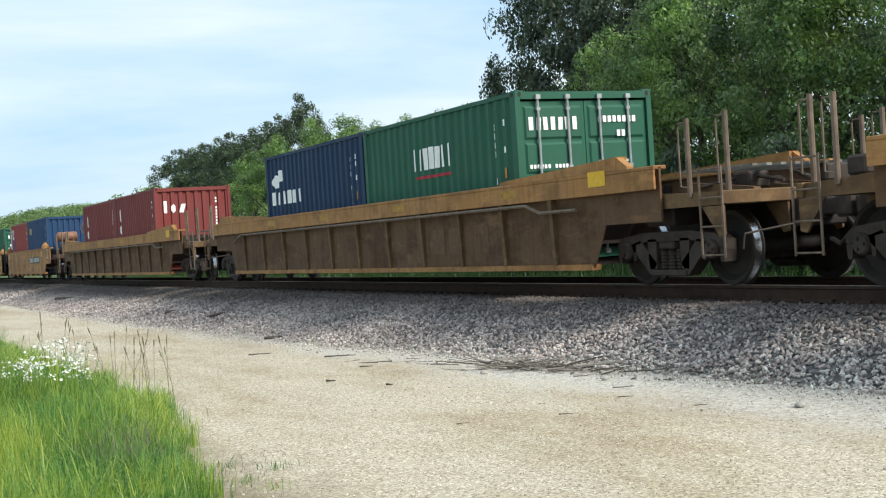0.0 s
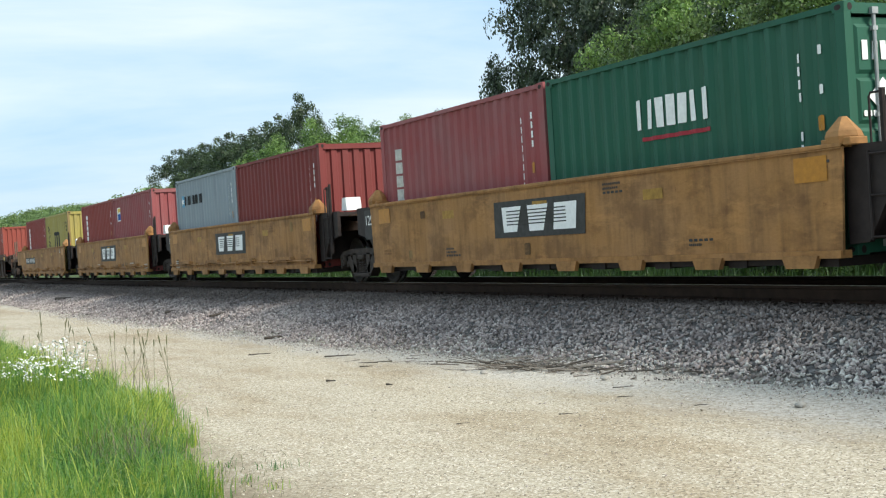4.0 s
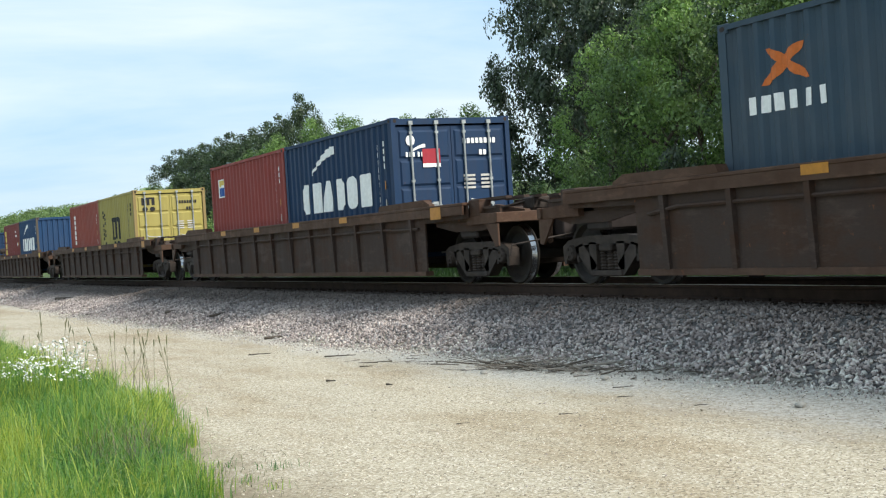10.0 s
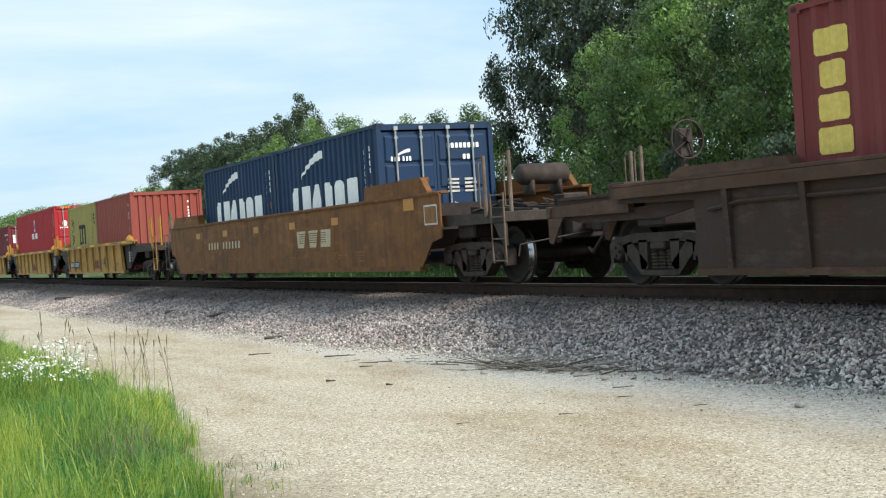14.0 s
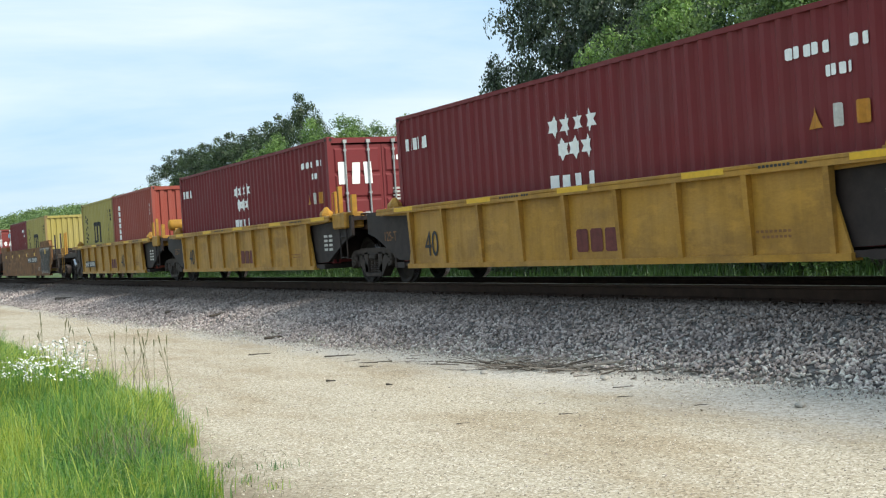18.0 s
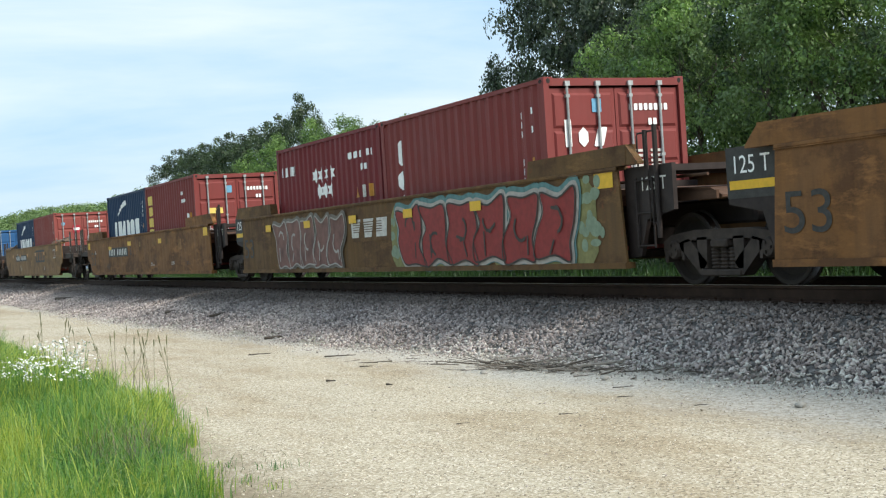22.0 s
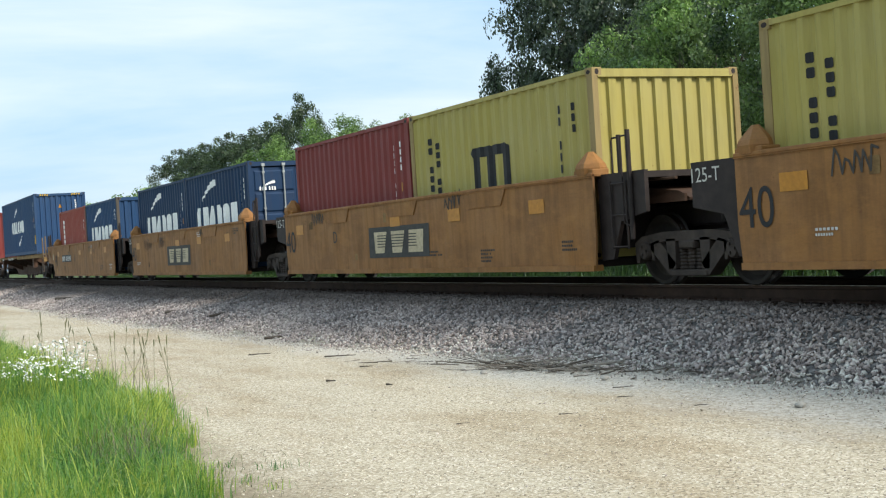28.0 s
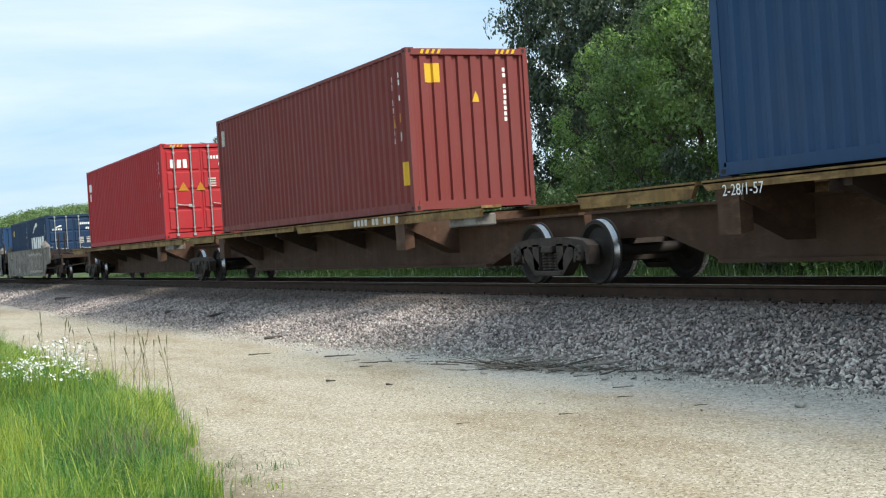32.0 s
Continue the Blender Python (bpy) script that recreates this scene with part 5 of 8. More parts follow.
cma_end = [(sign_row(-0.95, h - 0.72, 6, 0.06, 0.09, 0.01, 0.1, 3), M_WHITE), (swoosh(-0.8, h - 0.60, 0.25, 0.08), M_WHITE)] + door_text(h)
CMAD = c_spec(C_NAVY, True, set_cma(h) + codes(h, 37), cma_end, "navy blue shipping container with double doors and white marks")
CMATAL = c_spec(C_NAVY, True, set_cma(h) + codes(h, 38), cma_end + [([block(-0.62, h - 0.92, 0.36, 0.34, 0.02)], M_RED), ([block(-0.62, h - 0.92, 0.36, 0.07, 0)], M_WHITE), ([disc(-0.85, h - 0.42, 0.09, 0.10)], M_WHITE)], "navy blue shipping container with double doors and a red sticker")
XIN = c_spec(C_STEEL, False, [([block(-5.42, 1.80, 0.24, 0.40, 0.3, 1.5), block(-4.70, 1.80, 0.20, 0.40, 0.3, -1.6)], M_ORANGE), (sign_row(-5.6, 1.50, 6, 0.19, 0.20, 0.04, 0.1), M_WHITE)] + codes(h, 39), end_code(h, 40), "faded steel blue shipping container with an orange cross shaped emblem")
GOLD = c_spec(C_MAROON, False, [(sign_col(-5.70, 2.27, 4, 0.52, 0.28, 0.063), M_GOLD), (code_row(-1.6, h - 0.5, 0.35, 0.1, 3, 2), M_WHITE), (code_row(-1.6, h - 0.72, 0.5, 0.1, 4, 3), M_WHITE), ([block(-0.65, h - 1.2, 0.12, 0.16, 0.1)], M_AMBER), ([block(-0.95, h - 1.2, 0.12, 0.16, 0.3)], M_WHITE)], end_code(h, 41), "maroon shipping container with a column of gold marks")
GOLDD = c_spec(C_MAROON, True, GOLD[2], [([block(-0.85, h - 1.12, 0.42, 0.16, 0.05)], M_GOLD), ([block(-0.3, h - 0.55, 0.16, 0.2, 0.1)], M_LBLUE)] + door_text(h), "rose red shipping container with double doors and small gold sign")
ZRED = c_spec(C_WINE, False, [(code_row(-1.5, h - 0.55, 0.9, 0.13, 7, 5), M_WHITE), (code_row(-1.0, h - 0.80, 0.35, 0.12, 3, 6), M_WHITE), ([block(-0.55, h - 1.25, 0.14, 0.2, 0.1)], M_AMBER), ([block(-0.85, h - 1.25, 0.14, 0.2, 0.1)], M_DULLWHITE)], end_code(h, 42), "wine red corrugated shipping container with white stencil bars")
ZSTAR = c_spec(C_WINE, False, set_stars(h, True), end_code(h, 43), "wine red shipping container with small white stars on its side")
TEXD = c_spec(C_MAROON, True, set_tex(h) + codes(h, 44), [([block(-0.90, h - 1.02, 0.11, 0.40, 0.1), block(-0.67, h - 1.02, 0.16, 0.28, 0.45), block(-0.42, h - 1.02, 0.16, 0.28, 0.1, 0.3)], M_WHITE), ([block(-0.42, h - 0.52, 0.16, 0.2, 0.05)], M_LBLUE)] + door_text(h), "maroon shipping container with double doors and three white marks")
TAL = c_spec(C_DUSTROSE, True, codes(h, 45), [([block(-0.42, h - 0.92, 0.34, 0.34, 0.02)], M_RED), ([block(-0.38, h - 0.80, 0.26, 0.11, 0.1)], M_WHITE), ([disc(-0.82, h - 0.5, 0.08, 0.08)], M_LBLUE)] + door_text(h), "faded brick red shipping container with pale double doors and red sticker")
AZURE = c_spec(C_SKY, True, [(code_row(-1.2, h - 0.5, 0.7, 0.12, 6, 7), M_WHITE), (code_row(-0.9, h - 0.75, 0.3, 0.12, 3, 8), M_WHITE)], door_text(h), "bright azure blue shipping container with double doors")
REDW = c_spec(C_MAROON, False, [(sign_col(-5.45, h - 0.4, 5, 0.30, 0.28, 0.08), M_WHITE), ] + codes(h, 46), end_code(h, 47), "maroon shipping container with a column of white marks")
CMAW = c_spec(C_NAVY, False, [([block(-4.97, 0.60, 3.95, 1.05, 0.05)], M_WHITE), (sign_row(-4.80, 1.02, 3, 0.52, 0.48, 0.06, 0.15), M_RED), (sign_row(-2.95, 1.02, 3, 0.52, 0.48, 0.06, 0.15), M_DBLUE)] + codes(h, 48), end_code(h, 49), "navy blue container with a white panel of coloured marks")

# (front x, kind, loads, label, group) in running order
TRAIN = [
    (-17.20, "A", (GREENBOX, CRON)), (-40.69, "A", (TEXF, TEXR)),
    (-62.28, "C", (SEA, CRO)), (-77.61, "C", (GREENBOX2, PINK)), (-93.11, "C2", (DRED, LINE)), (-108.42, "C2", (FLO, TRI)), (-123.91, "C2", (MUST, TRI)),
    (-145.65, "D", (ORED, CMA)), (-167.85, "D", (TEXF, XIN)), (-189.66, "D", (CMATAL, FLO2)), (-211.45, "D", (MUSTD, TRIO)), (-233.11, "D", (CMAB, GOLD)),
    (-256.84, "E", (CMAD, CMA)),
    (-278.39, "F", (ORED, MUST)), (-294.12, "F", "MAG"), (-309.90, "F", "STAR"), (-325.67, "F", "STAR"), (-341.46, "F", (TRIO, MUST)),
    (-363.12, "G", (MUST, ZRED)), (-382.68, "G", (TEXD, ZSTAR)), (-402.21, "G", (GOLDD, CMA)),
    (-426.44, "H", (TAL, CMA)),
    (-448.64, "I", (AZURE, REDW)), (-464.16, "I", (CMAW, MUST)), (-479.83, "I", (MUST, DRED)), (-495.56, "I", (CMAD, CMA)), (-511.20, "I", (CMAB, TRIO)),
    (-592.50, "Gy", (CMAD, SEA2)), (-608.10, "Gy", (SEA, CMA)),
]
SPINES = [(-530.42, "CMA40"), (-551.26, "RED40"), (-569.67, "CAI40")]
LABELS = {
    "A": "tan yellow ribbed well car with brown rusty sides", "C": "tan yellow smooth sided well car, dusty and scuffed", "C2": "tan yellow smooth sided well car with pipes along its foot",
    "D": "dark umber ribbed well car with amber reflectors", "E": "orange ochre smooth sided well car, grimy", "F": "golden yellow ribbed well car with black ends",
    "G": "rusty ochre well car with spray painted sides", "H": "orange ochre well car with wide black panels", "I": "orange ochre smooth well car with corner cones", "Gy": "dull grey well car with spray painted scrawls",
}
ART = {"C": 1, "C2": 1, "F": 1, "G": 1, "I": 1, "Gy": 1}
FAMILY = {"C": "c", "C2": "c"}
everything = sorted([(x, k, l) for x, k, l in TRAIN] + [(x, "S", l) for x, l in SPINES], reverse=True)
everything = [(6.3, "A", None)] + everything
CARS = {}
h4 = H40
for i, (x, kind, load) in enumerate(everything):
    ahead = everything[i - 1] if i else None
    behind = everything[i + 1] if i + 1 < len(everything) else None
    fam = FAMILY.get(kind, kind)

    def joint(o):
        return o is not None and FAMILY.get(o[1], o[1]) == fam and (kind in ART or kind == "S")
    f_art, r_art = joint(ahead), joint(behind)
    half_f = (ahead[0] + REAR - x) / 2 if ahead else 5.65
    half_r = (x + REAR - behind[0]) / 2 if behind else 1.7
    if kind == "S":
        CARS[x] = ("S", f_art, r_art, half_f, half_r)
        continue
    last = behind is None
    car = well_car(LABELS[kind], KINDS[kind], "art" if f_art else "lead", "art" if r_art or last else "lead", half_f, half_r, not f_art, True, "train cars")
    place(car, x)
    CARS[x] = car
    if load is None:
        continue
    if load == "MAG":
        hh = HC
        mag = [([disc(-6.165, 2.22, 0.23, 0.27, 18)], M_WHITE), ([[(-6.30, 2.06), (-6.03, 2.06), (-6.16, 2.40)]], M_DBLUE), (sign_row(-7.05, 1.60, 8, 0.205, 0.27, 0.018, 0.1), M_WHITE)] + codes(hh, 51) + side_placards(hh)
        mend = [([disc(-0.78, hh - 0.78, 0.11, 0.13)], M_WHITE), (code_row(-1.0, hh - 1.0, 0.45, 0.07, 6, 3), M_WHITE), ([[(-0.42, hh - 1.05), (-0.14, hh - 1.05), (-0.28, hh - 0.72)]], M_AMBER), ([block(-0.42, hh - 1.95, 0.36, 0.38, 0.02)], M_YELLOW)] + door_text(hh)
        place(container(12.192, HC, C_BRIGHT, True, mag, mend, "tall bright red container with double doors and white oval", stripes=True), x, BASE)
    elif load == "STAR":
        zend = [(sign_row(-1.0, h4 - 0.98, 3, 0.26, 0.46, 0.03, 0.05), M_WHITE), ([[(-0.12, h4 - 1.75), (0.12, h4 - 1.75), (0.0, h4 - 1.5)]], M_AMBER)] + door_text(h4)
        place(container(12.192, H40, C_WINE, True, set_stars(h4), zend, "wine red long shipping container with white stars on its side"), x, BASE)
    else:
        pair(x, load[0], load[1], DEPTH.get(kind, BASE))


# ---------------------------------------------------------------- spine cars
def spine_car(x, load, f_art, r_art, half_f, half_r):
    root = new("spine_car")
    tagged(root, "brown skeleton spine car with wooden edged steel platforms", "railway car", "train cars")
    a = half_f - (0.1 if f_art else 0.45)
    b = REAR - half_r + (0.1 if r_art else 0.45)

    def beam(bm):
        pts = [(b, 0.62), (b + 1.9, 0.62), (b + 3.1, 0.27), (a - 3.1, 0.27), (a - 1.9, 0.62), (a, 0.62), (a, 1.02), (b, 1.02)]
        add_prism(bm, pts, 1, -0.36, 0.36)
        add_box(bm, b + 3.1, a - 3.1, -0.46, 0.46, 0.25, 0.30)
        add_box(bm, b, a, -0.46, 0.46, 1.0, 1.04)
    link_mesh("centre_sill", shared(f"spine {a:.1f} {b:.1f}", beam), W_DARKCHORD, root)

    for u0, u1, zl in ((-5.9, min(a - 0.35, 2.9), 1.08), (-12.3, -6.0, 1.14), (max(b + 0.35, -15.1), -12.42, 1.06)):
        for s in (-1, 1):
            def deck(bm):
                add_box(bm, u0, u1, -0.175, 0.175, -0.022, 0.022)
                y = s * 0.145
                add_prism(bm, [(u0 + 0.10, zl - 1.237), (u1 - 0.10, zl - 1.237), (u1, -0.002), (u0, -0.002)], 1, y - 0.03, y + 0.03)
            link_mesh("side_platform", shared(f"deck {u0:.1f} {u1:.1f} {s}", deck), W_PALE, root, (0, s * 1.225, 1.237), "faded yellow side platform")
    for s in (-1, 1):
        for u in (-0.35, -11.85):
            link_mesh("support_arm", shared(f"arm {s}", lambda bm: [add_prism(bm, [(s * 0.34, 0.50), (s * 1.36, 1.00), (s * 1.36, 1.21), (s * 0.34, 1.21)], 0, -0.26, 0.26), add_prism(bm, [(s * 1.2, 0.66), (s * 1.38, 0.62), (s * 1.38, 1.21), (s * 1.2, 1.21)], 0, -0.2, 0.2)]), W_DARKCHORD, root, (u, 0, 0), "rusty tapered support arm")
        for u in (-2.2, -4.6, -7.6, -10.0):
            link_mesh("deck_bracket", shared(f"bracket {s}", lambda bm: add_prism(bm, [(s * 0.34, 0.66), (s * 1.30, 1.06), (s * 1.30, 1.20), (s * 0.34, 1.20)], 0, -0.06, 0.06)), W_DARK, root, (u, 0, 0))
        for u in (-0.12, -12.07):
            link_mesh("twist_lock_pad", shared("pad", lambda bm: add_box(bm, -0.16, 0.16, -0.16, 0.16, 1.255, 1.288)), BLACK, root, (u, s * 1.1, 0))
    if f_art is False:
        coupler(root, half_f - 0.12, 1)
        for s in (-1, 1):
            ladder(root, half_f - 1.0, s * 1.38, 0.4, 1.25, RUSTPIPE)
            grab_post(root, half_f - 1.1, s * 1.3, 1.05, 2.0, RUSTPIPE)
            grab_post(root, half_f - 0.6, s * 1.25, 1.05, 2.05, RUSTPIPE)
        link_mesh("end_platform", shared("spine end", lambda bm: [add_box(bm, -1.5, -0.46, -1.33, 1.33, 1.0, 1.07, bev=0.01), add_box(bm, -0.45, -0.35, -1.38, 1.38, 0.88, 1.09, bev=0.01)]), W_PALE, root, (half_f - 0.1, 0, 0))
        truck(root, 1.0)
    else:
        link_mesh("grey_tool_box", shared("tool box", lambda bm: add_box(bm, -0.5, 0.5, -1.36, -1.0, 0.95, 1.14, bev=0.02)), W_GREYCAR, root, (half_f - 2.2, 0, 0), "grey steel box under the deck")
    truck(root, REAR - half_r if r_art else REAR - 1.0)
    if not r_art:
        coupler(root, REAR - half_r + 0.12, -1)
        hand_wheel(root, REAR - half_r + 0.9, 0.6, 2.0, RUSTPIPE)
    place(root, x)
    return root


hc = HC
S_LOADS = {
    "CMA40": (C_LIGHTERBLUE, False, [(broad_name(-8.49, 1.17, 1.09, 0.61), M_WHITE), (swoosh(-7.52, 1.97, 1.31, 0.42), M_WHITE), ([[(-11.15 - a, 1.58 - b) for a, b in q] for q in swoosh(-6.18, 0.55, 1.21, 0.46)], M_WHITE)] + codes(hc, 61) + side_placards(hc),
              [([block(-0.05, hc - 2.35, 0.28, 0.38, 0.02)], M_YELLOW), ([[(-0.08, hc - 0.72), (0.08, hc - 0.72), (0.0, hc - 0.52)]], M_AMBER), ([block(-0.02, hc - 1.55, 0.32, 0.5, 0.02)], M_FAINT)] + end_code(hc, 62), "tall blue long shipping container with white marks and brush strokes"),
    "RED40": (C_MAROON, False, [(sign_row(-11.8, hc - 0.7, 2, 0.14, 0.4, 0.03), M_DULLWHITE)] + codes(hc, 63) + side_placards(hc), end_placards(hc) + end_code(hc, 64), "tall oxide red long shipping container with yellow placards"),
    "CAI40": (C_BRIGHT, True, [(sign_col(-11.8, hc - 0.5, 2, 0.4, 0.3, 0.06), M_WHITE)] + codes(hc, 65), [(sign_row(-0.95, hc - 0.75, 3, 0.18, 0.26, 0.02), M_WHITE), ([[(-0.75, hc - 1.45), (-0.42, hc - 1.45), (-0.58, hc - 1.18)], [(-0.2, hc - 1.45), (0.1, hc - 1.45), (-0.05, hc - 1.18)]], M_AMBER)] + door_text(hc), "tall bright red long shipping container with double doors"),
}
for x, load in SPINES:
    _, fa, ra, hf, hr = CARS[x]
    CARS[x] = spine_car(x, load, fa, ra, hf, hr)
    col, drs, sd, en, lb = S_LOADS[load]
    place(container(12.192, HC, col, drs, sd, en, lb, stripes=True), x, 1.289)

# ---------------------------------------------------------------- markings and gear on single cars
def reflectors(car, y, z, us, mat=M_AMBER, w=0.46, hh=0.14):
    for u in us:
        panel_signs(car, y, [block(u, z, w, hh, 0.02)], mat, name="reflector")


PS, PR = -1.470, -1.413      # faces of smooth and of ribbed sides
for x, kind, load in everything:
    car = CARS[x]
    if kind == "A":
        lettering("53", M_GHOST, car, -1.25, PR, 0.52, 0.42)
        panel_signs(car, PR, [block(-3.4 + 0.62 * i, 0.52, 0.46, 0.42, 0.1) for i in range(3)], M_GHOST)
        reflectors(car, -1.495, 1.33, (2.35,), M_YELLOW, 0.42, 0.20)
        reflectors(car, -1.495, 1.30, (-0.15, -4.2, -8.0, -11.4), M_DULLAMBER, 0.5, 0.12)
        link_mesh("walkway_grating", shared("a walk", lambda bm: [add_box(bm, 3.6, 5.0, yy, yy + 0.08, 1.40, 1.43) for yy in np.linspace(-0.9, 0.8, 9)]), W_GREYCAR, car)
    if kind in ("C", "C2"):
        reflectors(car, PS - 0.004, 1.12, (-0.6, -11.9), M_AMBER, 0.5, 0.26)
        reflectors(car, PS - 0.004, 1.10, (-3.4, -6.2, -9.2), M_DULLAMBER, 0.42, 0.13)
    if kind == "D":
        reflectors(car, -1.495, 1.20, (-2.2, -5.0, -7.8, -10.6), M_AMBER, 0.42, 0.11)
        panel_signs(car, -1.495, [block(2.05, 1.10, 0.40, 0.20, 0.05)], M_YELLOW if x in (-145.65, -233.11) else M_AMBER, name="reflector")
        link_mesh("walkway_grating", shared("d walk", lambda bm: [add_box(bm, 3.0, 4.2, yy, yy + 0.1, 1.34, 1.38) for yy in np.linspace(-1.2, 1.0, 8)]), W_DARK, car)
        link_mesh("deck_cover", shared("d deck", lambda bm: [add_prism(bm, [(0.4, 1.30), (2.2, 1.22), (3.3, 1.10), (3.3, 1.04), (0.4, 1.04)], 1, -1.28, 1.28)]), W_DARK, car)
    if x == -402.21:
        for u, z, w, hh in ((-14.95, 1.20, 0.36, 0.24), (-11.12, 1.12, 0.5, 0.11), (-7.95, 1.20, 0.52, 0.14), (-3.6, 1.18, 0.42, 0.14), (1.6, 1.26, 0.42, 0.22)):
            reflectors(car, PS - 0.008, z, (u,), M_YELLOW, w, hh)
    elif kind in ("E", "G", "H"):
        reflectors(car, PS - (0.044 if kind == "G" else 0.004), 1.18, (-2.0, -4.6, -7.2, -9.8, -12.4), M_YELLOW if kind == "G" else M_AMBER, 0.38, 0.15)
        reflectors(car, PS - 0.004, 1.30, (1.6,), M_YELLOW if kind == "G" else M_AMBER, 0.45, 0.24)
    if kind == "F":
        reflectors(car, -1.495, 1.30, (-0.5, -3.3, -6.2, -9.0, -11.9), M_YELLOW, 0.8, 0.07)
        lettering("40", M_BLACK, car, -4.21 if x in (-341.46, -278.39) else -10.83, PR - 0.004, 0.50, 0.42, 0.9)
        panel_signs(car, PR, [block(-5.89 + 0.36 * i, 0.48, 0.30, 0.31, 0.1) for i in range(3)], M_RUSTRED)
        panel_signs(car, -1.335, [block(-0.2 + 0.28 * (i % 2), 0.95 - 0.09 * (i // 2), 0.2, 0.05, 0) for i in range(8)], M_DULLWHITE)
        if x != -341.46:
            lettering("125-T", M_FADED, car, -12.75, -1.336, 0.80, 0.17)
    if kind == "I":
        reflectors(car, PS - 0.004, 1.05, (-1.5, -4.2, -6.6, -11.7), M_AMBER, 0.44, 0.20)
        lettering("40", M_BLACK, car, -12.40, PS - 0.004, 0.68, 0.45, 0.95)
        lettering("125-T", M_DULLWHITE, car, -13.43, -1.336, 1.25, 0.17)
    if kind in ("C", "C2"):
        panel_signs(car, -1.334, [block(-12.95, 0.85, 0.75, 0.55, 0.02)], M_PANEL)
        lettering("125 T", M_WHITE, car, -12.86, -1.340, 1.12, 0.18)

car = CARS[-62.28]
number_panel(car, PS - 0.003, -4.01, 0.83, 3.06, 0.31)
lettering("A", M_PANEL, car, -4.70, PS - 0.003, 0.86, 0.26)
zig = []
for i, (s, w) in enumerate(((-11.5, 0.30), (-10.3, 0.3), (-9.9, 0.3), (-8.8, 0.3), (-7.9, 0.3))):
    zig.append(block(s, 0.45, w, 0.9, 0, (0.35, 0.5, -0.2, 0.45, -0.35)[i]))
panel_signs(car, PS - 0.003, zig, M_FADED, name="spray_scrawl")
panel_signs(car, PS - 0.003, [block(1.05, 1.02, 0.5, 0.40, 0.02)], M_DULLWHITE, name="stencil_box")
panel_signs(car, PS - 0.006, [block(1.09, 1.06, 0.42, 0.32, 0.02)], W_TAN, name="stencil_box")
air_tank(car, 0.75, -0.45, 1.96, TANKRED).scale = (1.3, 1.0, 1.3)
hand_wheel(car, 1.85, 0.25, 2.28, RUSTPIPE)
logo = {-77.61: (-7.4, 0.73), -93.11: (-7.4, 0.73), -108.42: (-7.4, 0.73)}
for x, (s, z) in logo.items():
    logo_panel(CARS[x], PS - 0.003, s, z, 2.6, 0.54)
lettering("C", M_PANEL, CARS[-108.42], -8.86, PS - 0.003, 0.86, 0.24)
number_panel(CARS[-123.91], PS - 0.003, -11.15, 0.82, 3.03, 0.30)
lettering("B", M_PANEL, CARS[-123.91], -7.69, PS - 0.003, 0.88, 0.24)
for x in (-77.61, -93.11, -108.42, -123.91):
    air = link_mesh("plastic_guide", shared("white guide", lambda bm: add_prism(bm, [(-0.15, 0), (0.15, 0), (0.11, 0.26), (-0.09, 0.26)], 1, -0.16, 0.16)), M_WHITE, CARS[x], (0.95, -0.95, 1.47), "white plastic corner guide")
hand_wheel(CARS[-123.91], REAR - 0.95, -0.5, 2.05, RUSTPIPE)
hand_wheel(CARS[-145.65], 3.95, 0.7, 1.95, W_DARK)
hand_wheel(CARS[-17.20], REAR - 3.2, 0.5, 1.66, W_TAN)
hand_wheel(CARS[-40.69], REAR - 3.2, 0.5, 1.66, W_TAN)
hand_wheel(CARS[-233.11], REAR - 4.0, 0.3, 1.95, TRUCK)
# ochre car with three slab logo
car = CARS[-256.84]
logo_panel(car, PS - 0.003, -4.38, 0.69, 2.49, 0.51, M_CREAM, W_UMBER)
number_panel(car, PS - 0.003, -11.32, 0.82, 3.16, 0.27, M_CREAM, W_UMBER)
panel_signs(car, PS - 0.003, [block(2.45, 1.02, 0.52, 0.34, 0.02)], M_DULLWHITE, name="stencil_box")
panel_signs(car, PS - 0.006, [block(2.48, 1.05, 0.46, 0.28, 0.02)], W_OCHRE, name="stencil_box")
air_tank(car, 4.3, -0.2, 1.72, TRUCK)
hand_wheel(car, REAR - 3.9, 0.5, 1.9, RUSTPIPE)
# golden yellow set
number_panel(CARS[-278.39], PR - 0.078, -10.61, 0.54, 1.95, 0.23)
number_panel(CARS[-341.46], PR - 0.078, -10.45, 0.54, 1.91, 0.23)
for x in (-294.12, -309.90, -325.67, -341.46):
    c = CARS[x]
    link_mesh("end_bracket", shared("f bracket", lambda bm: [add_box(bm, 0.55, 1.25, -1.42, -1.0, 1.10, 1.42, bev=0.03), add_box(bm, 0.62, 0.70, -1.3, -1.22, 1.4, 1.95), add_box(bm, 1.30, 1.40, -1.3, -1.2, 1.35, 1.75)]), W_YELLOW, c)
    grab_post(c, 0.72, -1.38, 1.38, 1.85, W_YELLOW)
for x in (-309.90, -341.46):
    air_tank(CARS[x], 1.05, -0.55, 1.72, W_YELLOW)
hand_wheel(CARS[-341.46], REAR - 1.6, 0.4, 1.9, W_YELLOW)
# spray painted set
car = CARS[-363.12]
number_panel(car, PS - 0.003, -4.33, 0.87, 3.01, 0.26)


